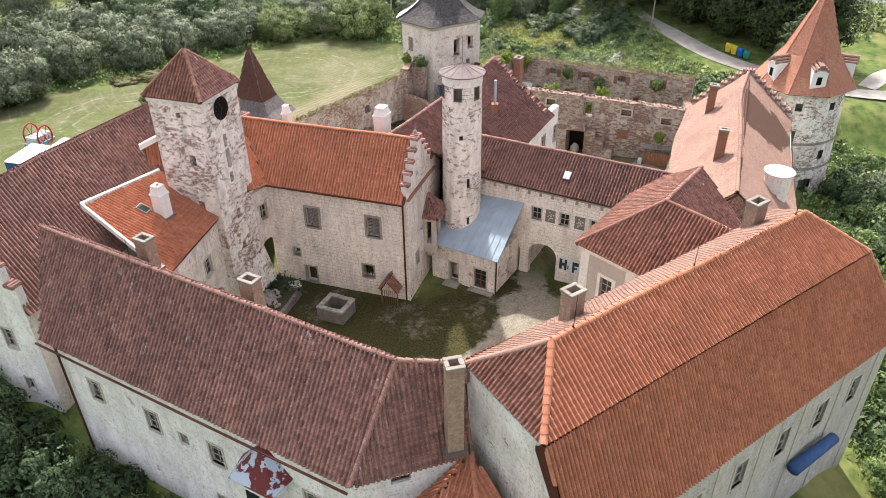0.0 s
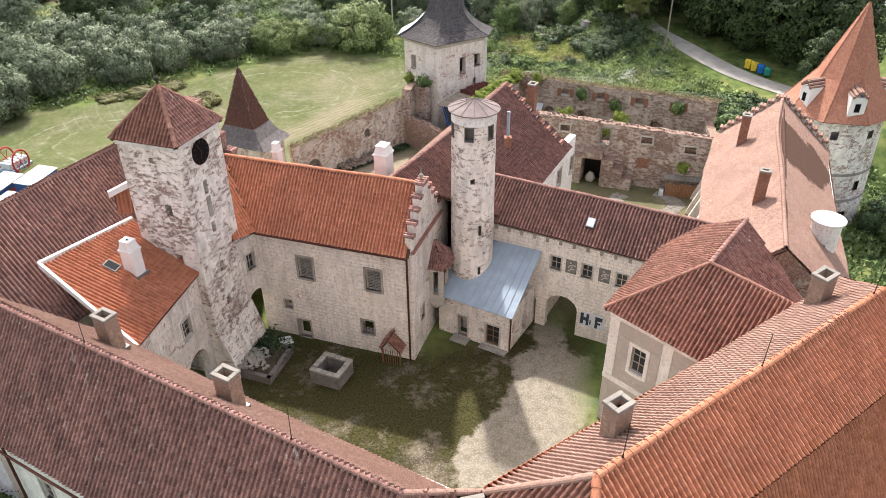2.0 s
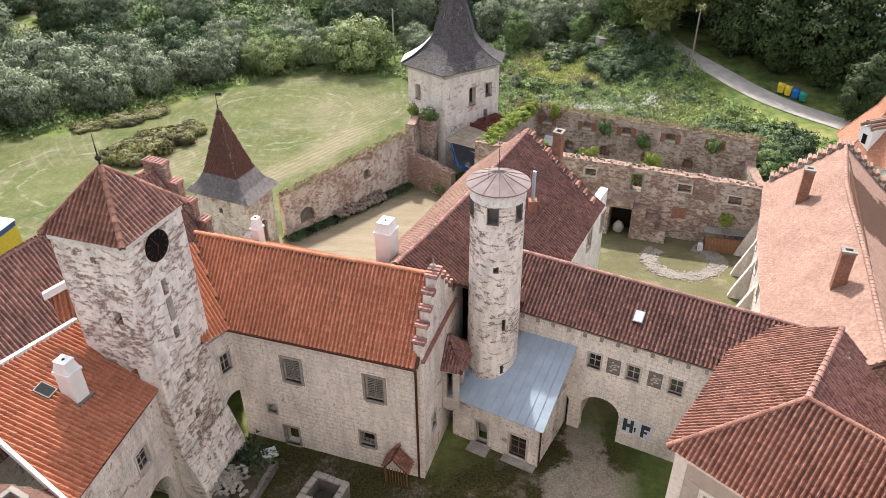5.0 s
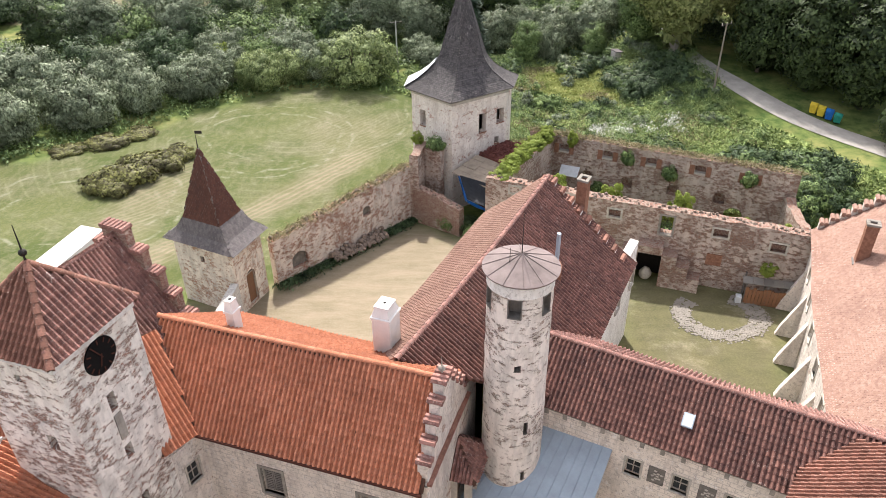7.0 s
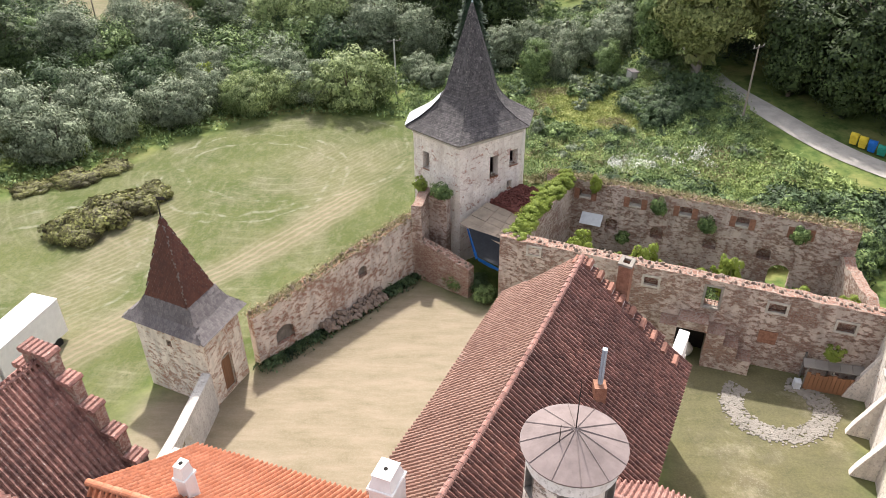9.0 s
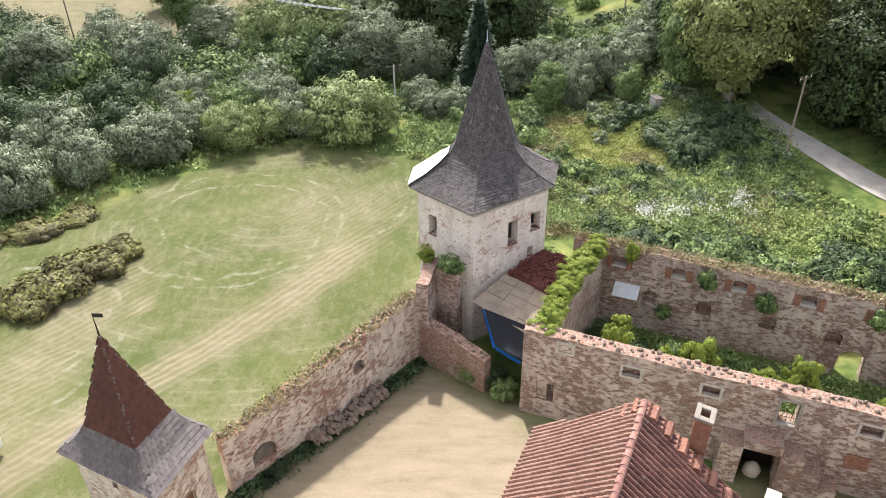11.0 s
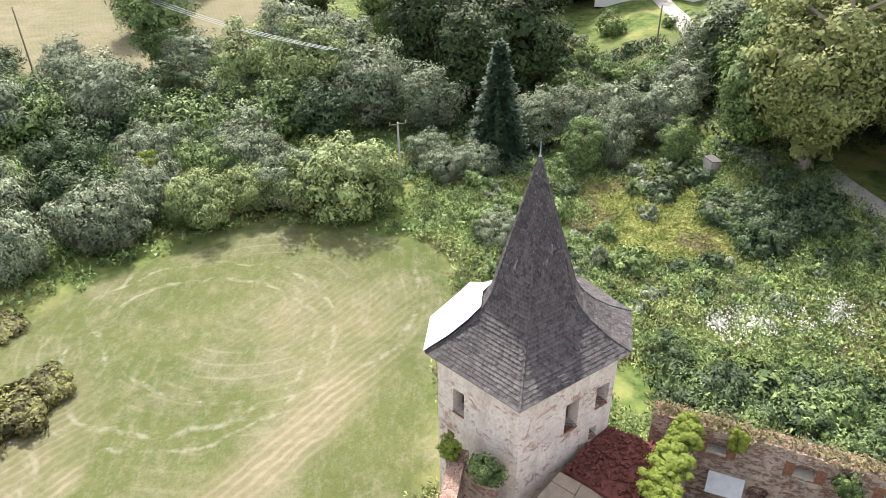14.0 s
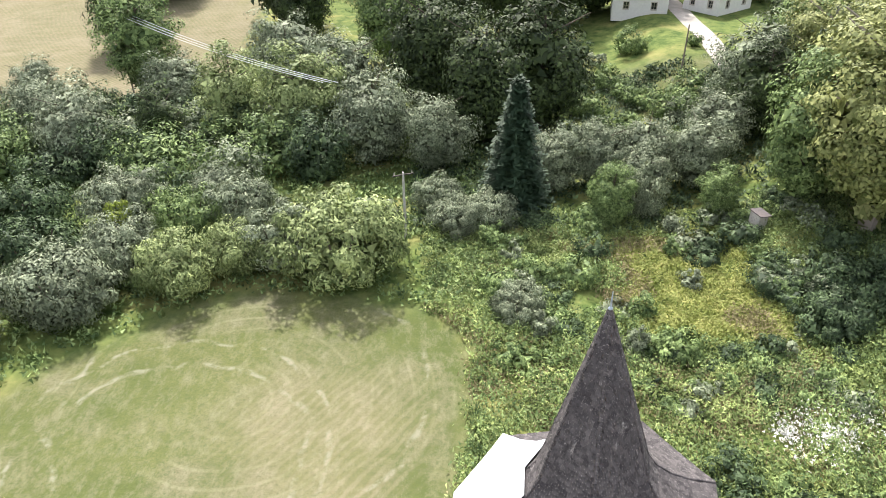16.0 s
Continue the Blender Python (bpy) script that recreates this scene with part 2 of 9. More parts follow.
M["brick"] = plain_mat("brick", (0.33, 0.17, 0.115), 0.9, 0, 0.5, 5.0, 0.5)
M["brick_buff"] = plain_mat("brick_buff", (0.40, 0.29, 0.22), 0.9, 0, 0.5, 5.0, 0.5)
M["white_paint"] = plain_mat("white_paint", (0.74, 0.73, 0.71), 0.6, 0, 0.12, 2.0, 0.1)
M["trim"] = plain_mat("trim", (0.54, 0.50, 0.44), 0.85, 0, 0.35, 3.0)
M["dark"] = plain_mat("dark", (0.010, 0.009, 0.009), 1.0)
M["soot"] = plain_mat("soot", (0.025, 0.022, 0.02), 0.95)
M["frame_wood"] = wood_mat("frame_wood", (0.42, 0.38, 0.33), (0.30, 0.27, 0.24))
M["grey_wood"] = wood_mat("grey_wood", (0.26, 0.24, 0.22), (0.17, 0.155, 0.14))
M["brown_wood"] = wood_mat("brown_wood", (0.25, 0.135, 0.075), (0.13, 0.07, 0.045))
M["bark"] = wood_mat("bark", (0.14, 0.115, 0.09), (0.07, 0.058, 0.048))
M["bark_pale"] = wood_mat("bark_pale", (0.36, 0.32, 0.27), (0.20, 0.175, 0.145))
M["tin"] = plain_mat("tin", (0.36, 0.43, 0.50), 0.6, 0.3, 0.22, 0.8, 0.1)
M["tin_dark"] = plain_mat("tin_dark", (0.20, 0.19, 0.18), 0.5, 0.5, 0.3, 1.0)
M["tin_rose"] = plain_mat("tin_rose", (0.225, 0.18, 0.172), 0.7, 0.0, 0.35, 1.2)
M["iron"] = plain_mat("iron", (0.05, 0.045, 0.042), 0.6, 0.6)
M["rust"] = plain_mat("rust", (0.075, 0.030, 0.022), 0.9, 0.0)
M["blue"] = plain_mat("blue", (0.05, 0.10, 0.24), 0.5)
M["yellow"] = plain_mat("yellow", (0.62, 0.47, 0.05), 0.5)
M["green"] = plain_mat("green", (0.03, 0.24, 0.18), 0.5)
M["red"] = plain_mat("red", (0.40, 0.05, 0.04), 0.5)
M["rubber"] = plain_mat("rubber", (0.02, 0.02, 0.02), 0.85)
M["asphalt"] = plain_mat("asphalt", (0.40, 0.375, 0.34), 0.95, 0, 0.3, 0.6, 0.3)
M["tarp_black"] = plain_mat("tarp_black", (0.045, 0.05, 0.06), 0.45)
M["foil"] = plain_mat("foil", (0.60, 0.63, 0.66), 0.5, 0, 0.2)
g = Mat("glass", 0.06)
g.b.inputs["Specular IOR Level"].default_value = 0.6
M["glass"] = g.done((0.025, 0.028, 0.03))
w = Mat("water", 0.04)
w.b.inputs["Specular IOR Level"].default_value = 0.6
M["water"] = w.done((0.05, 0.06, 0.05), w.noise(2.0), 0.05, 0.01)
M["leaf_willow"] = leaf_mat("leaf_willow", (0.054, 0.072, 0.038), (0.42, 0.485, 0.315), 0.05)
M["leaf_green"] = leaf_mat("leaf_green", (0.042, 0.08, 0.024), (0.34, 0.45, 0.165), 0.08)
M["leaf_dark"] = leaf_mat("leaf_dark", (0.018, 0.036, 0.016), (0.14, 0.205, 0.09), 0.06)
M["leaf_lime"] = leaf_mat("leaf_lime", (0.218, 0.287, 0.052), (0.322, 0.380, 0.081), 0.4)
M["leaf_olive"] = leaf_mat("leaf_olive", (0.09, 0.115, 0.032), (0.46, 0.485, 0.19), 0.08)
M["needle"] = leaf_mat("needle", (0.024, 0.048, 0.027), (0.051, 0.083, 0.042), 0.1)
M["weed"] = leaf_mat("weed", (0.09, 0.138, 0.036), (0.47, 0.56, 0.2), 0.12)
M["straw"] = leaf_mat("straw", (0.18, 0.16, 0.075), (0.3, 0.26, 0.14), 0.15)
M["flower"] = leaf_mat("flower", (0.70, 0.70, 0.66), (0.82, 0.82, 0.78), 0.2)
M["brush"] = leaf_mat("brush", (0.055, 0.045, 0.026), (0.3, 0.31, 0.095), 0.08)
M["plaster_tower"] = plaster_mat("plaster_tower", (0.80, 0.74, 0.675), (0.38, 0.30, 0.26), (0.30, 0.165, 0.125), 0.565, 0.5)
M["turret_wall"] = rubble_mat("turret_wall", (0.413, 0.213, 0.150), (0.475, 0.338, 0.250), (0.525, 0.450, 0.375), 3.4, 2.2, (0.700, 0.625, 0.537), 0.52)
M["ruin_yard"] = rubble_mat("ruin_yard", (0.338, 0.150, 0.106), (0.425, 0.275, 0.213), (0.37, 0.315, 0.265), 3.6, 2.4, (0.62, 0.54, 0.475), 0.52)
M["rubble_red"] = plain_mat("rubble_red", (0.17, 0.065, 0.055), 0.9, 0, 0.55, 4.0, 0.6)
M["plywood"] = plain_mat("plywood", (0.34, 0.28, 0.22), 0.8, 0, 0.45, 0.7, 0.2)
M["tarp_blue"] = plain_mat("tarp_blue", (0.03, 0.17, 0.50), 0.4)
M["blue_bin"] = plain_mat("blue_bin", (0.02, 0.13, 0.42), 0.45)
M["shed_wood"] = wood_mat("shed_wood", (0.33, 0.17, 0.09), (0.20, 0.10, 0.06))
M["cobble"] = plain_mat("cobble", (0.27, 0.245, 0.215), 0.9, 0, 0.35, 1.0, 0.3)
M["earth"] = plain_mat("earth", (0.085, 0.07, 0.05), 0.95, 0, 0.4, 2.0, 0.5)
M["pole_wood"] = wood_mat("pole_wood", (0.28, 0.24, 0.20), (0.2, 0.17, 0.14))
M["concrete"] = plain_mat("concrete", (0.45, 0.44, 0.42), 0.9)
fl = Mat("flaking_tin", 0.5)
M["flaking_tin"] = fl.done(fl.mix(fl.ramp(fl.noise(1.6, 5.0, 0.6), 0.5, 0.53), (0.13, 0.03, 0.03), (0.40, 0.46, 0.55)), fl.noise(20.0), 0.1)
M["leaf_pale"] = leaf_mat("leaf_pale", (0.07, 0.105, 0.032), (0.46, 0.54, 0.23), 0.08)
M["meadow_grass"] = leaf_mat("meadow_grass", (0.2, 0.25, 0.055), (0.44, 0.43, 0.16), 0.15)
M["leaf_wood"] = leaf_mat("leaf_wood", (0.014, 0.025, 0.01), (0.105, 0.15, 0.05), 0.06)
M["tile_cone"] = tile_mat("tile_cone", (0.34, 0.150, 0.095), (0.44, 0.215, 0.145), (0.23, 0.105, 0.072), (0.55, 0.42, 0.35), 0.3, 0.35)


# ---- builders ----
def V(x, y, z=0.0):
    return Vector((x, y, z))


# Places were worked out with an earlier camera path; this table shifts and stretches them to fit the present view:
# at y of the plan, metres to add to y, widening, shift to the west, upward scale and drop.
FIT_TABLE = np.array((
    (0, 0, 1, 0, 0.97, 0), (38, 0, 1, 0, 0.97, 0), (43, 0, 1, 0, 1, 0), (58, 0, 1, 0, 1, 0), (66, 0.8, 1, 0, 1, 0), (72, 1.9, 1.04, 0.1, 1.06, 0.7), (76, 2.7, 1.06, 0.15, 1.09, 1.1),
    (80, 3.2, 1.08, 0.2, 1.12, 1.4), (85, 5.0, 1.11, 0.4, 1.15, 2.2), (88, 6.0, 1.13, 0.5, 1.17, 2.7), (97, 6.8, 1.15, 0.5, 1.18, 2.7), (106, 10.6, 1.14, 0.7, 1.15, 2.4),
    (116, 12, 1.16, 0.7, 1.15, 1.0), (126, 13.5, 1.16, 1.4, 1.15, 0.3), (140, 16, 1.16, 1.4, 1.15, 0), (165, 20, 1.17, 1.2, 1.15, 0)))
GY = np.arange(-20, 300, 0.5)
GT = [np.convolve(np.pad(np.interp(GY, FIT_TABLE[:, 0], FIT_TABLE[:, k]), 4, mode="edge"), np.ones(9) / 9, "valid") for k in range(1, 6)]


def fit_to_view(p):
    """Plan places, a row each, moved to fit the camera's view, and the stretch there along x, y and z."""
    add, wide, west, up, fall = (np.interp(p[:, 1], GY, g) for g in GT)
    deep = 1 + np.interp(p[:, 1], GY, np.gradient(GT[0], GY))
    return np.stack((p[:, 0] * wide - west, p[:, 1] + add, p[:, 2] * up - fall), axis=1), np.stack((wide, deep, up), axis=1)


PLANTED = set()


def stretch_plan():
    """Stretches the plan to fit the camera's view: meshes point by point, pieces and plants each at its own place."""
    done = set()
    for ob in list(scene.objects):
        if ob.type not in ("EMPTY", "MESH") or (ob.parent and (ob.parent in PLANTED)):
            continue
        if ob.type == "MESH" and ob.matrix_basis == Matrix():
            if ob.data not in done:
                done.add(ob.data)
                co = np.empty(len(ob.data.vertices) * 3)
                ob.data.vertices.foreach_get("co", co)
                ob.data.vertices.foreach_set("co", fit_to_view(co.reshape(-1, 3))[0].ravel())
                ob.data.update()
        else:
            p, wide = fit_to_view(np.array([ob.matrix_basis.translation]))
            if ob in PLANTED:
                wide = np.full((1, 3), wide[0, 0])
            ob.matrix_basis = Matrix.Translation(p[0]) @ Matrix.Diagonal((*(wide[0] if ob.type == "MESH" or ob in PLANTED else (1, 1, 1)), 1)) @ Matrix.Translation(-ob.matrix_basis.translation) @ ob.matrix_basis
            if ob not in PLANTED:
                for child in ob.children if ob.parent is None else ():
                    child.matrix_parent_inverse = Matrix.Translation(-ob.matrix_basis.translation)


def thing(name, at, label, category, group="", kind=""):
    ob = new(name)
    ob.location = at
    ob.empty_display_size = 0.3
    return tagged(ob, label, category, group, kind)


def link_mesh(name, me, mat, parent=None, label="", world=True):
    ob = new(name, me)
    if mat is not None:
        me.materials.append(M[mat] if isinstance(mat, str) else mat)
    if parent is not None:
        ob.parent = parent
        if world:
            bpy_loc = parent.location.copy() if parent.parent is None else Vector((0, 0, 0))
            ob.matrix_parent_inverse = Matrix.Translation(-bpy_loc)
    if label:
        ob["label"] = label
    return ob


def part(name, bm, mat, parent=None, label="", smooth=False, world=True):
    """Links a bmesh, in world places, as one mesh under a thing or a part."""
    me = bpy.data.meshes.new(name)
    bm.normal_update()
    bm.to_mesh(me)
    bm.free()
    if smooth:
        for p in me.polygons:
            p.use_smooth = True
    return link_mesh(name, me, mat, parent, label, world)


def raw(name, verts, faces, mat, parent=None, label="", smooth=False, world=True):
    me = bpy.data.meshes.new(name)
    me.from_pydata([tuple(v) for v in verts], [], faces)
    if smooth:
        me.shade_smooth()
    return link_mesh(name, me, mat, parent, label, world)


def box(bm, lo, hi, m=None, bevel=0.0):
    """A box from lo to hi, moved by m."""
    vs = [bm.verts.new((m @ V(x, y, z)) if m else V(x, y, z)) for z in (lo[2], hi[2]) for x, y in ((lo[0], lo[1]), (hi[0], lo[1]), (hi[0], hi[1]), (lo[0], hi[1]))]
    fs = [bm.faces.new([vs[i] for i in f]) for f in ((3, 2, 1, 0), (4, 5, 6, 7), (0, 1, 5, 4), (1, 2, 6, 5), (2, 3, 7, 6), (3, 0, 4, 7))]
    if bevel:
        edges = list({e for f in fs for e in f.edges})
        bmesh.ops.bevel(bm, geom=edges, offset=bevel, segments=1, affect="EDGES")
    return vs


def tube(bm, a, b, ra, rb=None, n=8, cap=True):
    """A tapered round bar from a to b."""
    a, b = Vector(a), Vector(b)
    rb = ra if rb is None else rb
    q = (b - a).to_track_quat("Z", "Y")
    ring = lambda c, r: [bm.verts.new(c + q @ V(r * math.cos(i * math.tau / n), r * math.sin(i * math.tau / n))) for i in range(n)]
    lo, hi = ring(a, ra), ring(b, max(rb, 1e-4))
    for i in range(n):
        bm.faces.new((lo[i], lo[(i + 1) % n], hi[(i + 1) % n], hi[i]))
    if cap:
        bm.faces.new(lo[::-1])
        bm.faces.new(hi)


class Face:
    """A wall's outer face from p0 to p1, with the outside on the right of the way: u along, w outwards, z up."""

    def __init__(self, p0, p1):
        self.p0, self.p1 = V(p0[0], p0[1]), V(p1[0], p1[1])
        self.length = (self.p1 - self.p0).length
        self.d = (self.p1 - self.p0).normalized()
        self.n = V(self.d.y, -self.d.x)
        self.m = Matrix(((self.d.x, self.n.x, 0, self.p0.x), (self.d.y, self.n.y, 0, self.p0.y), (0, 0, 1, 0), (0, 0, 0, 1)))

    def at(self, u, w, z):
        return self.m @ V(u, w, z)


def wall(face, z0, z1, holes, mat, parent, th=0.6, caps=False, label="", crest=None, name="wall"):
    """A wall with openings (u0, u1, z0, z1, arched) through it. crest: a function of u that gives a broken top."""
    L = face.length
    cuts = [0, L] + [h[i] for h in holes for i in (0, 1)]
    if crest:
        cuts += [L * i / max(2, int(L / 0.45)) for i in range(int(L / 0.45))]
    us = sorted({round(v, 4) for v in cuts})
    zs = sorted({round(v, 4) for v in [z0, z1] + [h[i] for h in holes for i in (2, 3)]})
    verts, faces, uvs = [], [], []
    top = (lambda u: crest(u)) if crest else (lambda u: 0.0)

    def zz(u, z):
        return z + top(u) if crest and z == zs[-1] else z

    def quad(pts):
        i = len(verts)
        verts.extend(face.at(*p) for p in pts)
        faces.append(tuple(range(i, i + len(pts))))
        uvs.extend((p[0] + p[1] * 0.7, p[2]) for p in pts)

    def hollow(i, j):
        if not (0 <= i < len(us) - 1 and 0 <= j < len(zs) - 1):
            return None
        u, z = (us[i] + us[i + 1]) / 2, (zs[j] + zs[j + 1]) / 2
        return any(h[0] < u < h[1] and h[2] < z < h[3] for h in holes)

    for i in range(len(us) - 1):
        for j in range(len(zs) - 1):
            if hollow(i, j):
                continue
            a, b, c, d = us[i], us[i + 1], zs[j], zs[j + 1]
            quad([(a, 0, zz(a, c)), (a, 0, zz(a, d)), (b, 0, zz(b, d)), (b, 0, zz(b, c))])
            quad([(a, -th, zz(a, c)), (b, -th, zz(b, c)), (b, -th, zz(b, d)), (a, -th, zz(a, d))])
            for di, dj, e in ((-1, 0, ((a, 0, c), (a, -th, c), (a, -th, d), (a, 0, d))), (1, 0, ((b, 0, d), (b, -th, d), (b, -th, c), (b, 0, c))),
                              (0, -1, ((a, 0, c), (b, 0, c), (b, -th, c), (a, -th, c))), (0, 1, ((a, -th, d), (b, -th, d), (b, 0, d), (a, 0, d)))):
                side = hollow(i + di, j + dj)
                if side or (side is None and (dj == 1 or caps)):
                    quad([(p[0], p[1], zz(p[0], p[2])) for p in e])
    for h in holes:
        if len(h) > 4 and h[4]:
            rise = h[4] if h[4] is not True else (h[1] - h[0]) / 2
            mid, half = (h[0] + h[1]) / 2, (h[1] - h[0]) / 2
            N = 10
            pts = [(mid - half * math.cos(math.pi * k / N), h[3] - rise + rise * math.sin(math.pi * k / N)) for k in range(N + 1)]
            for (ua, za), (ub, zb) in zip(pts, pts[1:]):
                quad([(ua, 0, za), (ua, 0, h[3]), (ub, 0, h[3]), (ub, 0, zb)])
                quad([(ua, -th, za), (ub, -th, zb), (ub, -th, h[3]), (ua, -th, h[3])])
                quad([(ua, 0, za), (ub, 0, zb), (ub, -th, zb), (ua, -th, za)])
    ob = raw(name, verts, faces, mat, parent, label)
    layer = ob.data.uv_layers.new(name="UVMap")
    layer.data.foreach_set("uv", [c for uv in uvs for c in uv])
    return ob


def wbox(face, bm, u0, u1, z0, z1, w0, w1, bevel=0.0):
    box(bm, (u0, w0, z0), (u1, w1, z1), face.m, bevel)


def window(face, parent, u, z, w, h, style="cross", surround=0.14, name="window", mat="frame_wood", proud=0.05, stone="trim"):
    """A window in a hole of w by h whose sill's middle is at u, z: a stone surround, frame, bars and panes; or boards; or an iron grille."""
    u0, u1, z0, z1 = u - w / 2, u + w / 2, z, z + h
    bm = bmesh.new()
    f = 0.07
    dep = -0.22
    if style in ("grille", "dark"):
        f = 0.04
    for a in ((u0, u0 + f, z0, z1), (u1 - f, u1, z0, z1), (u0 + f, u1 - f, z0, z0 + f), (u0 + f, u1 - f, z1 - f, z1)):
        wbox(face, bm, *a, dep, dep + 0.09)
    win = part(name, bm, mat, parent)
    if surround:
        bm = bmesh.new()
        s = surround
        for a in ((u0 - s, u0, z0 - s, z1 + s), (u1, u1 + s, z0 - s, z1 + s), (u0, u1, z1, z1 + s)):
            wbox(face, bm, *a, -0.1, proud)
        part("surround", bm, stone, win)
        bm = bmesh.new()
        wbox(face, bm, u0, u1, z0 - s, z0, -0.15, proud + 0.06)
        part("sill", bm, stone, win)
    if style in ("cross", "six", "two"):
        bm = bmesh.new()
        b = 0.05
        wbox(face, bm, u - b / 2, u + b / 2, z0 + f, z1 - f, dep + 0.01, dep + 0.08)
        levels = {"cross": (0.62,), "six": (0.36, 0.68), "two": (0.5,)}[style]
        for k in levels:
            for a, c in ((u0 + f, u - b / 2), (u + b / 2, u1 - f)):
                wbox(face, bm, a, c, z0 + h * k - b / 2, z0 + h * k + b / 2, dep + 0.012, dep + 0.078)
        part("glazing_bar", bm, mat, win)
        for a, c in ((u0 + f, u - b / 2), (u + b / 2, u1 - f)):
            edges = [z0 + f] + [z0 + h * k for k in levels] + [z1 - f]
            for e0, e1 in zip(edges, edges[1:]):
                bm = bmesh.new()
                wbox(face, bm, a, c, e0, e1, dep + 0.03, dep + 0.04)
                part("pane", bm, "glass", win)
    elif style == "shutter":
        for k in range(2):
            a, c = (u0 + f, u - 0.015) if k == 0 else (u + 0.015, u1 - f)
            bm = bmesh.new()
            for s0, s1 in ((a, a + 0.06), (c - 0.06, c)):
                wbox(face, bm, s0, s1, z0 + f, z1 - f, dep + 0.03, dep + 0.09)
            n = max(4, int(h / 0.14))
            for i in range(n):
                zc = z0 + f + (h - 2 * f) * (i + 0.5) / n
                wbox(face, bm, a + 0.06, c - 0.06, zc - 0.045, zc + 0.03, dep + 0.035, dep + 0.075)
            part("shutter", bm, "grey_wood", win, "weathered grey slatted shutter")
    elif style == "grille":
        bm = bmesh.new()
        for i in range(1, 4):
            wbox(face, bm, u0 + w * i / 4 - 0.012, u0 + w * i / 4 + 0.012, z0 + f, z1 - f, dep + 0.03, dep + 0.055)
        for i in range(1, 4):
            wbox(face, bm, u0 + f, u1 - f, z0 + h * i / 4 - 0.01, z0 + h * i / 4 + 0.01, dep + 0.056, dep + 0.075)
        part("grille", bm, "iron", win, "dark iron grille")
    elif style == "door":
        n = max(3, int(w / 0.16))
        for i in range(n):
            bm = bmesh.new()
            wbox(face, bm, u0 + f + (w - 2 * f) * i / n + 0.004, u0 + f + (w - 2 * f) * (i + 1) / n - 0.004, z0 + f, z1 - f, dep + 0.0, dep + 0.045)
            part("plank", bm, "brown_wood", win)
    return win


def hole(u, z, w, h, arch=False):
    return (u - w / 2, u + w / 2, z, z + h, arch)


TILE_MESHES = {}


def tile_shape(w, l, kind):
    """Across, along and height of one tile's surface and its lower lip."""
    if kind == "pan":
        prof = [(0.0, -0.02), (0.12, 0.05), (0.33, 0.115), (0.56, 0.09), (0.72, -0.02), (0.86, -0.035), (1.0, -0.02)]
        lift, th = 0.05, 0.04
    else:
        prof = [(0.02, 0.012), (0.98, 0.012)]
        lift, th = 0.03, 0.018
    lo = [(a * w, -0.03, h + lift) for a, h in prof]
    hi = [(a * w, l + 0.03, h) for a, h in prof]
    lip = [(a * w, -0.03, h + lift - th) for a, h in prof]
    k = len(prof)
    faces = []
    for i in range(k - 1):
        faces.append((i, i + 1, k + i + 1, k + i))
        faces.append((2 * k + i, 2 * k + i + 1, i + 1, i))
    return np.array(lo + hi + lip), faces


def sag(p, amount):
    return amount * (noise.noise(p * 0.22) + 0.5 * noise.noise(p * 0.6))


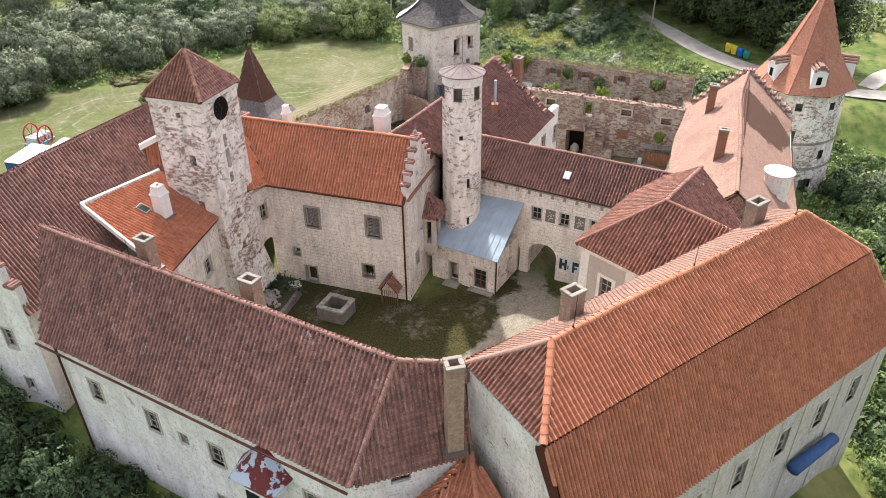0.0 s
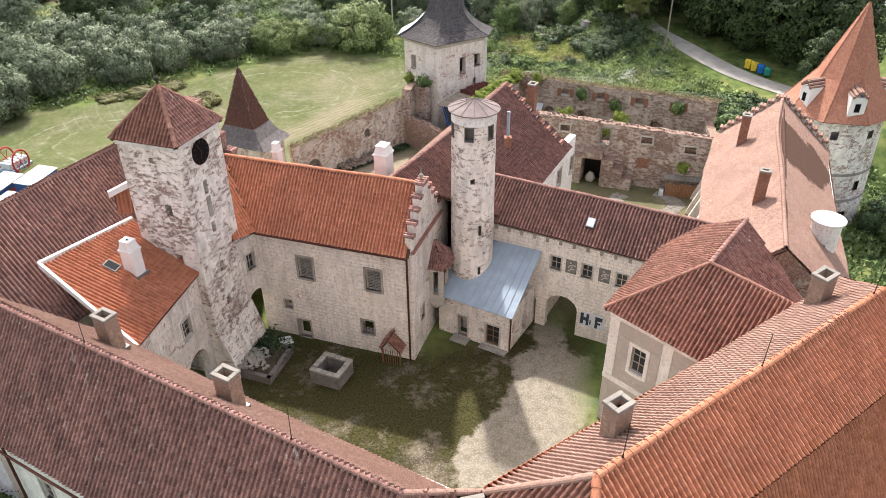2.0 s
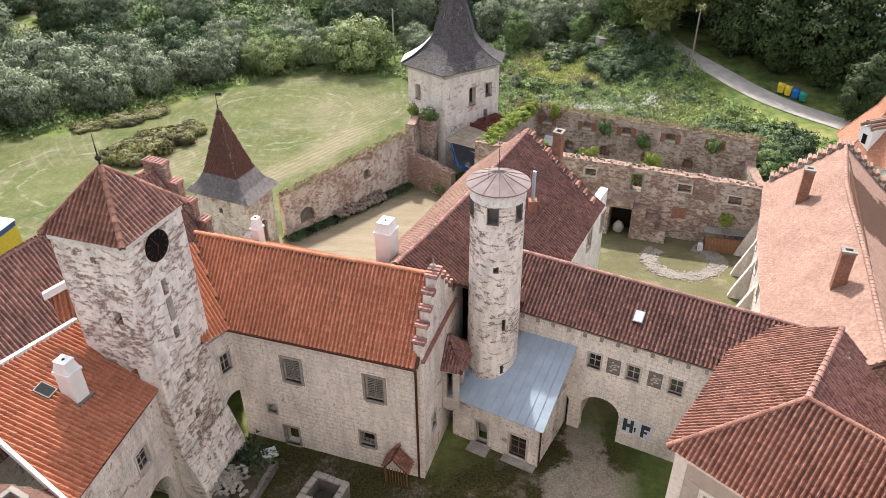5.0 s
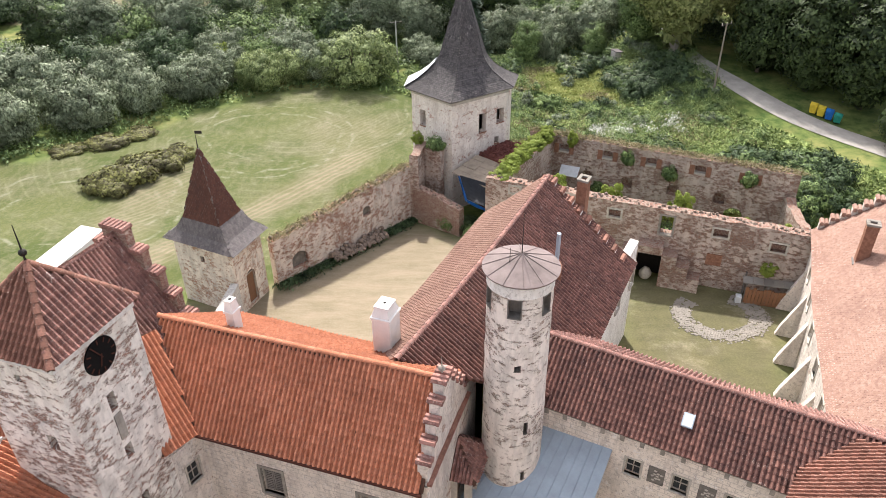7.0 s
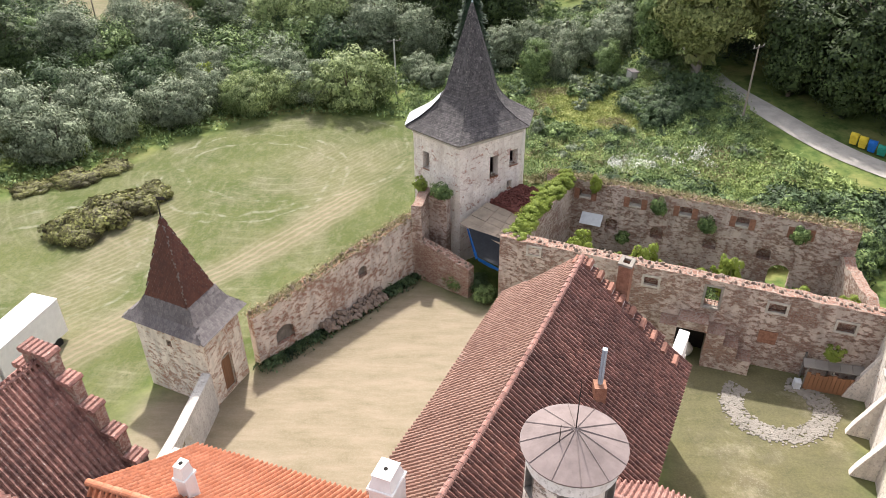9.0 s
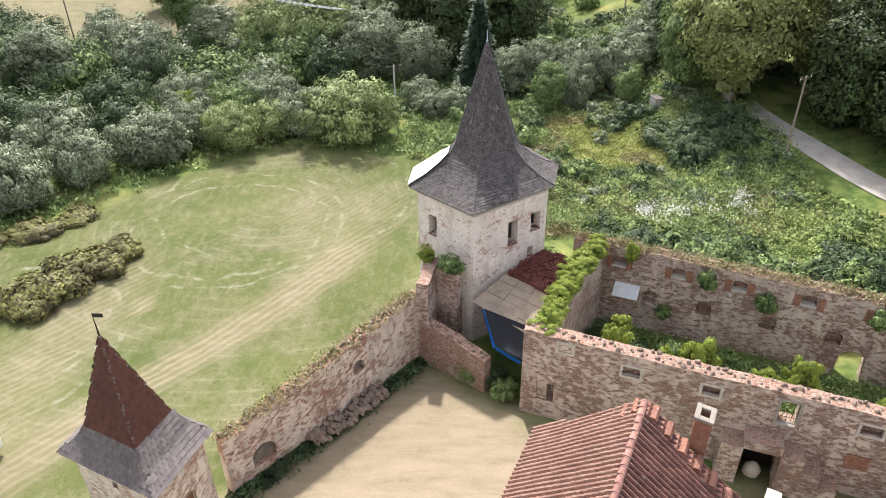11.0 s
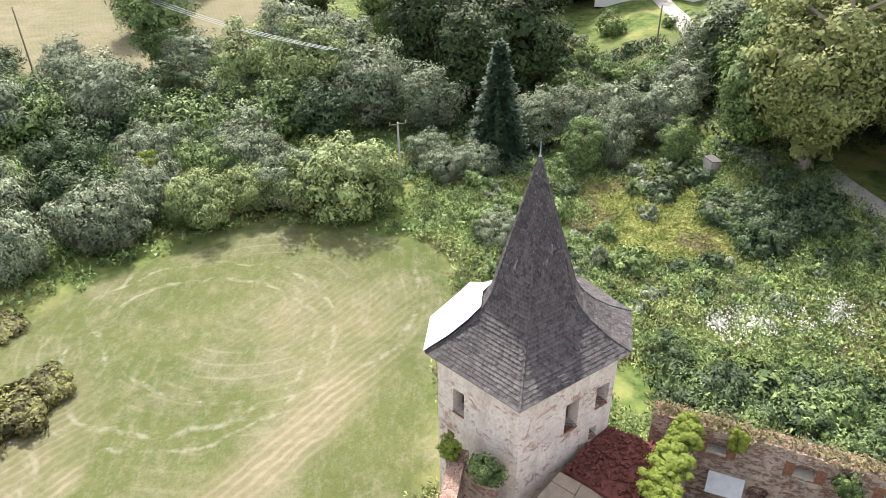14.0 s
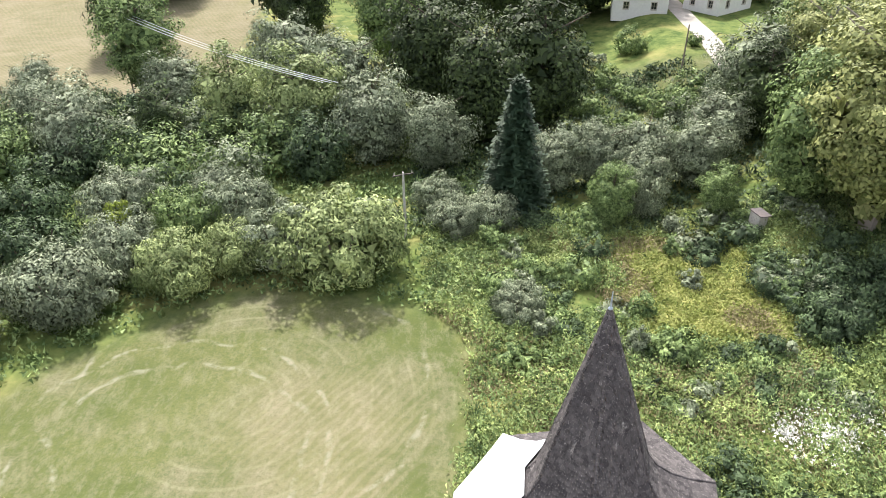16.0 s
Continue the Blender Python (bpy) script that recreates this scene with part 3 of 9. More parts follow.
def roof_plane(parent, pts, mat, w=0.25, l=0.34, kind="pan", pieces=60, near=None, thick=0.16, wave=0.05, name="roof_slope", piece="tile", seed=1, under="deck"):
    """One slope: a deck, and tiles laid row by row from the eave pts[0] to pts[1] upwards, each with its own edges."""
    pts = [Vector(p) for p in pts]
    e = (pts[1] - pts[0]).normalized()
    n = e.cross(pts[-1] - pts[0]).normalized()
    if n.z < 0:
        n = -n
    s = n.cross(e).normalized()
    o = pts[0]
    flat = [((p - o).dot(e), (p - o).dot(s)) for p in pts]
    pts = [p - n * (p - o).dot(n) for p in pts]
    drop = n * (wave * 1.3 + 0.03)
    upper = [p - drop for p in pts]
    lower = [p - drop - n * thick for p in pts]
    k = len(pts)
    fs = [tuple(range(k)), tuple(range(2 * k - 1, k - 1, -1))] + [(i, k + i, k + (i + 1) % k, (i + 1) % k) for i in range(k)]
    deck = raw(name, upper + lower, fs, under, parent)
    rng = random.Random(seed + int(abs(o.x * 13 + o.y * 7)))
    spots = []
    b, top = min(f[1] for f in flat), max(f[1] for f in flat)
    row = 0
    while b < top - l * 0.25:
        y = b + l * 0.5
        xs = []
        for (a0, b0), (a1, b1) in zip(flat, flat[1:] + flat[:1]):
            if (b0 <= y) != (b1 <= y):
                xs.append(a0 + (a1 - a0) * (y - b0) / (b1 - b0))
        xs.sort()
        for x0, x1 in zip(xs[::2], xs[1::2]):
            shift = (w * 0.5 if (kind != "pan" and row % 2) else 0.0)
            i = math.ceil((x0 - shift - w * 0.35) / w)
            while (i + 0.65) * w + shift <= x1 + 0.001:
                a = i * w + shift
                spots.append((a, b))
                i += 1
        b += l
        row += 1
    target = Vector(near) if near is not None else o
    spots.sort(key=lambda q: (o + e * q[0] + s * q[1] - target).length_squared)
    base, faces = tile_shape(w, l, kind)
    key = (w, l, kind, mat)
    if key not in TILE_MESHES:
        me = bpy.data.meshes.new(piece)
        me.from_pydata([tuple(v) for v in base], [], faces)
        me.materials.append(M[mat])
        TILE_MESHES[key] = me
    rot = Matrix((e, s, n)).transposed()

    def pose_of(a, b):
        p = o + e * a + s * b
        p = p + n * sag(p, wave) + n * rng.uniform(-0.006, 0.01) + s * rng.uniform(-0.012, 0.012)
        return p, rng.uniform(-0.02, 0.02)

    pieces = int(pieces * 0.62)
    for a, b in spots[:pieces]:
        p, tw = pose_of(a, b)
        ob = new(piece, TILE_MESHES[key])
        ob.parent = deck
        ob.matrix_basis = Matrix.Translation(p) @ rot.to_4x4() @ Matrix.Rotation(tw, 4, "Z")
    rest = spots[pieces:]
    if rest:
        nv = len(base)
        allv = np.empty((len(rest) * nv, 3))
        R = np.array(rot)
        for i, (a, b) in enumerate(rest):
            p, tw = pose_of(a, b)
            c, sn = math.cos(tw), math.sin(tw)
            q = base @ np.array(((c, sn, 0), (-sn, c, 0), (0, 0, 1)))
            allv[i * nv:(i + 1) * nv] = q @ R.T + np.array(p)
        F = np.array(faces)
        allf = (F[None, :, :] + (np.arange(len(rest)) * nv)[:, None, None]).reshape(-1, 4)
        me = bpy.data.meshes.new(piece + "s")
        me.from_pydata(allv, [], allf.tolist())
        ob = link_mesh(piece + "s", me, mat, deck)
        ob["kind"] = "stuff"
    return deck


CAPS = {}


def ridge(deck, a, b, mat, r=0.15, l=0.42, name="ridge_tile"):
    """Half-round tiles, one by one, along the line from a to b."""
    a, b = Vector(a), Vector(b)
    if (mat, r) not in CAPS:
        vs, fs = [], []
        for k, (x, rr) in enumerate(((0, r * 1.12), (l * 1.05, r * 0.92), (0, r * 0.95))):
            vs += [(x, rr * math.cos(math.pi * i / 6), rr * math.sin(math.pi * i / 6) * 0.85 - 0.02) for i in range(7)]
        fs = [(i, i + 1, 8 + i, 7 + i) for i in range(6)] + [(14 + i, 15 + i, i + 1, i) for i in range(6)]
        me = bpy.data.meshes.new(name)
        me.from_pydata(vs, [], [f[::-1] for f in fs])
        me.materials.append(M[mat])
        CAPS[mat, r] = me
    n = max(1, round((b - a).length / l))
    x = (b - a).normalized()
    y = V(0, 0, 1).cross(x).normalized()
    z = x.cross(y)
    rot = Matrix((x, y, z)).transposed().to_4x4()
    for i in range(n):
        p = a + (b - a) * (i / n)
        ob = new(name, CAPS[mat, r])
        ob.parent = deck
        ob.matrix_basis = Matrix.Translation(p + V(0, 0, sag(p, 0.05) + 0.03)) @ rot @ Matrix.Rotation(random.uniform(-0.03, 0.03), 4, "Z")


def chimney(at, size, top, bottom, turn, mat="brick_buff", crown="cobble", label="brick chimney with a pale open crown", kind="open", flue=0.16):
    """A chimney stack: a shaft of brick courses, flashing at the roof, and an open crown."""
    th = thing("chimney", (at[0], at[1], bottom), label, "chimney", "chimneys on the roofs")
    m = pose(at[0], at[1], 0, 0, 0, turn)
    sx, sy = size[0] / 2, size[1] / 2
    bm = bmesh.new()
    c = 0.16
    if kind == "open":
        z = bottom
        box(bm, (-sx, -sy, bottom), (sx, sy, top - c - 0.4), m)
        t = flue
        for lo, hi in (((-sx, -sy), (sx, -sy + t)), ((-sx, sy - t), (sx, sy)), ((-sx, -sy + t), (-sx + t, sy - t)), ((sx - t, -sy + t), (sx, sy - t))):
            box(bm, (*lo, top - c - 0.4), (*hi, top - c), m)
        shaft = part("shaft", bm, mat, th)
        bm = bmesh.new()
        o = 0.06
        for lo, hi in (((-sx - o, -sy - o), (sx + o, -sy + t)), ((-sx - o, sy - t), (sx + o, sy + o)), ((-sx - o, -sy + t), (-sx + t, sy - t)), ((sx - t, -sy + t), (sx + o, sy - t))):
            box(bm, (*lo, top - c), (*hi, top), m, 0.02)
        part("crown", bm, crown, th, "pale cement crown")
        bm = bmesh.new()
        box(bm, (-sx + t, -sy + t, top - c - 0.39), (sx - t, sy - t, top - c - 0.34), m)
        part("flue", bm, "soot", th, "sooty flue")
        # brick courses proud of the joints
        if mat.startswith("brick"):
            key = ("course", size, mat)
            if key not in TILE_MESHES:
                b2 = bmesh.new()
                box(b2, (-0.115, -0.02, -0.026), (0.115, 0.012, 0.026))
                me = bpy.data.meshes.new("brick")
                b2.to_mesh(me)
                b2.free()
                me.materials.append(M[mat])
                TILE_MESHES[key] = me
            rows = int((top - c - bottom) / 0.085)
            count = 0
            for r in range(rows - 1, -1, -1):
                for side in range(4):
                    half, other = (sx, sy) if side % 2 == 0 else (sy, sx)
                    nb = int(2 * half / 0.25)
                    for i in range(nb):
                        if count >= 48 and mat != "none":
                            break
                        ob = new("brick", TILE_MESHES[key])
                        ob.parent = shaft
                        u = -half + (i + 0.5 + (0.25 if r % 2 else -0.0)) * 2 * half / nb
                        if u > half - 0.1:
                            continue
                        loc = m @ pose(0, 0, 0, 0, 0, 90 * side) @ V(u, -other, bottom + 0.05 + r * 0.085)
                        ob.matrix_basis = Matrix.Translation(loc) @ pose(0, 0, 0, 0, 0, turn + 90 * side)
                        count += 1
    else:
        # plastered white stack with a bevelled cap
        box(bm, (-sx, -sy, bottom), (sx, sy, top - 0.75), m, 0.02)
        part("shaft", bm, mat, th)
        bm = bmesh.new()
        box(bm, (-sx - 0.06, -sy - 0.06, top - 0.75), (sx + 0.06, sy + 0.06, top - 0.6), m, 0.02)
        vs = box(bm, (-sx, -sy, top - 0.6), (sx, sy, top - 0.08), m)
        mid = m @ V(0, 0, 0)
        for v in vs[4:]:
            v.co.x, v.co.y = mid.x + (v.co.x - mid.x) * 0.72, mid.y + (v.co.y - mid.y) * 0.72
        box(bm, (-sx * 0.8, -sy * 0.8, top - 0.08), (sx * 0.8, sy * 0.8, top), m, 0.01)
        part("cap", bm, mat, th)
        bm = bmesh.new()
        tube(bm, m @ V(0, 0, top - 0.01), m @ V(0, 0, top + 0.012), 0.09, 0.09, 10)
        part("flue", bm, "soot", th)
    bm = bmesh.new()
    box(bm, (-sx - 0.14, -sy - 0.14, bottom), (sx + 0.14, sy + 0.14, bottom + (0.25 if kind == "open" else 0.3)), m)
    part("flashing", bm, "tin_dark", th, "dark sheet flashing")
    return th


def finial(parent, at, h, ball=0.12, mat="iron", vane=False):
    bm = bmesh.new()
    tube(bm, at, Vector(at) + V(0, 0, h), 0.05, 0.015, 6)
    bmesh.ops.create_icosphere(bm, subdivisions=2, radius=ball, matrix=Matrix.Translation(Vector(at) + V(0, 0, h * 0.25)))
    if vane:
        box(bm, (0.0, -0.012, 0), (0.5, 0.012, 0.22), Matrix.Translation(Vector(at) + V(0, 0, h * 0.85)))
    return part("finial", bm, mat, parent)


def hit_plane(p, a, b, c):
    """The height at p of the plane through a, b, c."""
    a, b, c = Vector(a), Vector(b), Vector(c)
    n = (b - a).cross(c - a)
    return a.z - (n.x * (p[0] - a.x) + n.y * (p[1] - a.y)) / n.z


# ---- ground ----
def smooth(a, b, x):
    t = min(1.0, max(0.0, (x - a) / (b - a)))
    return t * t * (3 - 2 * t)


def terrain(x, y):
    """Height of the ground: the castle's terrace, the meadow falling away beyond it, the lower land in front."""
    h = -2.6 * smooth(94, 125, y) * (1 - smooth(16, 27, x)) - 1.5 * smooth(125, 150, y)
    front = smooth(3.0, -2.0, (x + 24) * 0.452 + (y - 33) * 0.892 + 1.0) if x < 2 else smooth(2.0, -3.0, (x - 2) * -0.6 + (y - 23) * 0.8 + 3.0)
    h = h * (1 - front) - 2.6 * front
    west = smooth(-26, -33, x + (y - 40) * -0.2) * smooth(66, 58, y)
    h = min(h, -2.4 * west)
    east = smooth(30, 36, x - (y - 60) * 0.3) * smooth(92, 84, y)
    h = min(h, -4.0 * east)
    road = smooth(20, 28, x) * smooth(86, 96, y) * smooth(150, 130, y)
    h = h * (1 - road) + 0.8 * road
    return h + 0.12 * noise.noise(V(x * 0.12, y * 0.12)) + 0.04 * noise.noise(V(x * 0.6, y * 0.6, 3))


def inside(p, poly):
    c = False
    for (x0, y0), (x1, y1) in zip(poly, poly[1:] + poly[:1]):
        if (y0 > p[1]) != (y1 > p[1]) and p[0] < x0 + (x1 - x0) * (p[1] - y0) / (y1 - y0):
            c = not c
    return c


MEADOW = [(-5.8, 97), (-5.0, 108), (-4.6, 115), (-8, 119), (-14, 120.5), (-20, 121), (-24, 120.5), (-31, 115.5), (-37, 109), (-43, 101), (-52, 97), (-70, 84), (-70, 45), (-24, 45), (-24, 74), (-16, 76), (-6, 86.5)]
YARD = [(-16.5, 75.5), (-6, 86.5), (1, 82), (4, 79.5), (0.5, 72), (-9, 55), (-15, 57), (-24, 60), (-24, 72)]
COURT = [(-17, 45), (-14, 53), (-2, 49), (6.5, 54), (10.5, 51.5), (9, 41), (4, 30), (-6, 32)]
EAST = [(10, 66), (6, 56), (17, 51), (24, 71), (26, 75), (13, 78), (11, 72)]


def in_meadow(x, y):
    """Inside the meadow, whose edge wanders."""
    return inside((x + 2.2 * noise.noise(V(x * 0.22, y * 0.22, 7)) + 0.8 * noise.noise(V(x * 0.9, y * 0.9, 3)), y + 2.2 * noise.noise(V(x * 0.22, y * 0.22, 17))), MEADOW)


WAY = [((7.6, 57), (7.6, 50.5)), ((7.6, 50.5), (7.4, 45)), ((7.4, 45), (5.5, 41.5)), ((5.5, 41.5), (3.0, 38.5))]


def segment(x, y, a, b):
    """The distance of x, y from the line from a to b."""
    dx, dy = b[0] - a[0], b[1] - a[1]
    t = min(1.0, max(0.0, ((x - a[0]) * dx + (y - a[1]) * dy) / (dx * dx + dy * dy)))
    return math.hypot(x - a[0] - t * dx, y - a[1] - t * dy)


def ground_material():
    m = Mat("ground", 0.95)
    zone = m.t.nodes.new("ShaderNodeVertexColor")
    zone.layer_name = "zone"
    sep = m.node("ShaderNodeSeparateColor")
    m.link(zone.outputs[0], sep.inputs[0])
    big, mid, fine = m.noise(0.09, 5.0, 0.6), m.noise(0.6, 5.0, 0.65), m.noise(7.0, 4.0, 0.7)
    weed = m.mix(m.ramp(mid, 0.35, 0.7), (0.05, 0.085, 0.022), (0.15, 0.18, 0.055))
    weed = m.mix(m.ramp(m.noise(0.13, 5.0, 0.65), 0.5, 0.66), weed, (0.22, 0.215, 0.08))
    lawn = m.mix(m.ramp(big, 0.36, 0.6), (0.062, 0.080, 0.022), (0.104, 0.112, 0.042))
    lawn = m.mix(m.math("MULTIPLY", m.ramp(m.noise(0.16, 7.0, 0.72), 0.47, 0.67), 0.7), lawn, (0.180, 0.160, 0.108))
    lawn = m.mix(m.math("MULTIPLY", m.ramp(m.noise(2.2, 6.0, 0.75), 0.47, 0.68), 0.5), lawn, (0.054, 0.070, 0.024))
    lawn = m.mix(m.math("MULTIPLY", m.ramp(fine, 0.45, 0.7), 0.35), lawn, (0.038, 0.054, 0.019))
    lawn = m.mix(m.math("MULTIPLY", m.ramp(m.noise(1.1, 9.0, 0.82, stretch=(1.0, 0.45, 1)), 0.48, 0.64), 0.45), lawn, (0.185, 0.175, 0.115))
    lawn = m.mix(m.math("MULTIPLY", m.ramp(m.noise(4.5, 7.0, 0.85), 0.5, 0.62), 0.5), lawn, (0.045, 0.070, 0.022))
    # curved mowing and tyre lines round the middle of the meadow
    ring = m.node("ShaderNodeTexWave", Scale=0.2, Distortion=1.2, Detail=2.0)
    ring.wave_type, ring.rings_direction = "RINGS", "Z"
    mp = m.node("ShaderNodeMapping", Location=(24.0, -120.0, 0.0))
    m.link(m.tc.outputs["Object"], mp.inputs[0])
    m.link(mp.outputs[0], ring.inputs["Vector"])
    seen = m.ramp(m.noise(0.16, 5.0, 0.65), 0.45, 0.62)
    for cx, cy, r, w in ((-24.0, 104.0, 9.0, 0.2), (-24.4, 104.4, 10.8, 0.18), (-20.0, 110.0, 12.5, 0.2), (-38.0, 88.0, 7.5, 0.2), (-38.4, 88.5, 9.2, 0.2), (-39.0, 87.0, 11.0, 0.22)):
        wob = m.node("ShaderNodeTexNoise", Scale=0.25, Detail=2.0)
        off = m.node("ShaderNodeVectorMath")
        off.operation = "DISTANCE"
        flat = m.node("ShaderNodeMapping", Scale=(1.0, 1.0, 0.0))
        m.link(m.tc.outputs["Object"], flat.inputs[0])
        m.link(flat.outputs[0], off.inputs[0])
        off.inputs[1].default_value = (*fit_to_view(np.array(((cx, cy, 0.0),)))[0][0][:2], 0.0)
        m.link(flat.outputs[0], wob.inputs["Vector"])
        d = m.math("ABSOLUTE", m.math("SUBTRACT", m.math("ADD", off.outputs["Value"], m.math("MULTIPLY", wob.outputs["Fac"], 2.4)), r * 1.14 + 1.2), 0.0)
        lawn = m.mix(m.math("MULTIPLY", m.ramp(d, w * 1.6, w * 0.4), m.math("MULTIPLY", m.ramp(m.noise(0.5, 5.0, 0.7), 0.47, 0.62), 0.5)), lawn, (0.25, 0.24, 0.19))
    lawn = m.mix(m.math("MULTIPLY", m.math("MULTIPLY", m.ramp(ring.outputs["Fac"], 0.86, 1.0), seen), 0.2), lawn, (0.25, 0.235, 0.15))
    # pale wheel lines of the cart track
    rut = m.node("ShaderNodeTexWave", Scale=0.42, Distortion=3.5, Detail=3.0)
    mr = m.node("ShaderNodeMapping", Rotation=(0.0, 0.0, 0.62))
    m.link(m.tc.outputs["Object"], mr.inputs[0])
    m.link(mr.outputs[0], rut.inputs["Vector"])
    worn = m.math("MULTIPLY", sep.outputs[1], m.math("ADD", 0.45, m.math("MULTIPLY", m.ramp(rut.outputs["Fac"], 0.4, 0.9), 0.4)))
    c = m.mix(sep.outputs[0], weed, lawn)
    straw = m.mix(m.ramp(m.noise(0.5, 6.0, 0.7, stretch=(0.6, 2.0, 1)), 0.35, 0.68), (0.245, 0.200, 0.145), (0.165, 0.138, 0.088))
    straw = m.mix(m.math("MULTIPLY", m.ramp(fine, 0.45, 0.7), 0.4), straw, (0.27, 0.235, 0.18))
    c = m.mix(m.mix(sep.outputs[0], sep.outputs[1], worn), c, straw)
    # Court dirt and moss, coloured extra dark to paint in the wing's shade.
    dirt = m.mix(m.ramp(mid, 0.4, 0.62), (0.060, 0.048, 0.034), (0.18, 0.150, 0.108))
    moss = m.mix(m.ramp(fine, 0.35, 0.7), (0.018, 0.018, 0.008), (0.075, 0.067, 0.022))
    gravel = m.node("ShaderNodeTexVoronoi", Scale=7.0)
    m.link(m.coords("Object"), gravel.inputs["Vector"])
    dirt = m.mix(m.math("MULTIPLY", m.ramp(gravel.outputs["Distance"], 0.5, 0.1), 0.3), dirt, (0.38, 0.35, 0.30))
    grown = m.ramp(m.math("ADD", m.noise(0.22, 5.0, 0.65), m.math("MULTIPLY", m.noise(2.2, 4.0, 0.7), 0.35)), 0.52, 0.66)
    yard = m.mix(grown, dirt, moss)
    sand = m.mix(m.ramp(m.noise(1.2, 6.0, 0.7), 0.4, 0.65), (0.23, 0.200, 0.158), (0.15, 0.130, 0.096))
    sand = m.mix(m.math("MULTIPLY", m.ramp(gravel.outputs["Distance"], 0.55, 0.2), 0.5), sand, (0.34, 0.315, 0.275))
    trod = m.ramp(m.math("ADD", m.math("SUBTRACT", 1.0, zone.outputs["Alpha"]), m.math("MULTIPLY", m.math("SUBTRACT", m.noise(0.8, 6.0, 0.7), 0.5), 1.6)), 0.5, 0.75)
    yard = m.mix(trod, yard, sand)
    c = m.mix(sep.outputs[2], c, yard)
    return m.done(c, m.math("ADD", fine, m.math("MULTIPLY", m.noise(30.0, 3.0), 0.5)), 0.4, 0.04)


def build_ground():
    xs = sorted({-900, -500, -300, -200, -140, *range(-100, -70, 6), *[v * 1.25 for v in range(-56, 57)], *range(74, 110, 6), 140, 200, 300, 500, 900})
    ys = sorted({-700, -300, -120, -50, *[v * 1.25 for v in range(-16, 128)], *range(166, 220, 8), 260, 340, 480, 700, 1200})
    verts, cols = [], []
    for y in ys:
        for x in xs:
            far = max(0.0, math.hypot(x, y - 90) - 150)
            verts.append((x, y, terrain(x, y) + (noise.noise(V(x * 0.004, y * 0.004)) * 14 + far * 0.03 if far else 0.0)))
            soft = lambda poly: sum(inside((x + 1.1 * a, y + 1.1 * b), poly) for a, b in ((0, 0), (1, 0), (-1, 0), (0, 1), (0, -1))) / 5
            r, g2, b2 = sum(in_meadow(x + a, y + b) for a, b in ((0, 0), (0.8, 0), (-0.8, 0), (0, 0.8), (0, -0.8))) / 5, max(soft(YARD), 0.62 * soft(EAST)), max(soft(COURT), 0.5 * soft(EAST))
            if r:
                track = abs((x + 22.3) * -0.813 + (y - 86.8) * 0.583 + 0.8 * math.sin(y * 0.22))
                bare = math.hypot(x + 27.7, y - 93.2)
                fan = segment(x, y, (-34, 78), (-31, 97))
                dry = math.hypot((x + 14) / 1.2, y - 107)
                g2 = max(g2, 0.95 * smooth(2.6, 0.6, track) * smooth(107, 99, y), 0.9 * smooth(1.5, 0.8, bare), 0.6 * smooth(5.0, 1.0, fan), 0.45 * smooth(9.0, 2.0, dry))
            if 14 < x < 29 and 158 < y < 180:
                r = 0.9
            if y > 157 and x < -36 - (y - 157) * 0.1:
                g2 = 0.8
                r = 1.0
            way = min(segment(x, y, *s) for s in WAY)
            wide = 1.2 if y > 49 else 2.8
            cols += [r, g2, b2, 1.0 - smooth(wide + 1.2, wide - 0.8, way)]
    nx = len(xs)
    faces = [(j * nx + i, j * nx + i + 1, (j + 1) * nx + i + 1, (j + 1) * nx + i) for j in range(len(ys) - 1) for i in range(nx - 1)]
    me = bpy.data.meshes.new("ground")
    me.from_pydata(verts, [], faces)
    me.shade_smooth()
    layer = me.color_attributes.new("zone", "FLOAT_COLOR", "POINT")
    layer.data.foreach_set("color", cols)
    me.materials.append(ground_material())
    return tagged(new("ground", me), "mown meadow, straw yard, mossy dirt courtyard and rough weedy land", "ground", kind="structure")


build_ground()


# ---- the castle ----
def gable(parent, pts, out, mat, th=0.5, name="gable"):
    """A wall piece of the outline pts, th thick, whose outer face looks to out."""
    pts = [Vector(p) for p in pts]
    n = Vector(out).normalized()
    k = len(pts)
    back = [p - n * th for p in pts]
    nn = (pts[1] - pts[0]).cross(pts[2] - pts[0])
    order = list(range(k)) if nn.dot(n) > 0 else list(range(k - 1, -1, -1))
    fs = [tuple(order), tuple(k + i for i in reversed(order))]
    for a, b in zip(order, order[1:] + order[:1]):
        fs.append((b, a, k + a, k + b))
    ob = raw(name, pts + back, fs, mat, parent)
    layer = ob.data.uv_layers.new(name="UVMap")
    d = V(-n.y, n.x)
    for lp in ob.data.loops:
        co = ob.data.vertices[lp.vertex_index].co
        layer.data[lp.index].uv = (co.dot(d), co.z)
    return ob


def lift(p, z):
    return V(p[0], p[1], z)


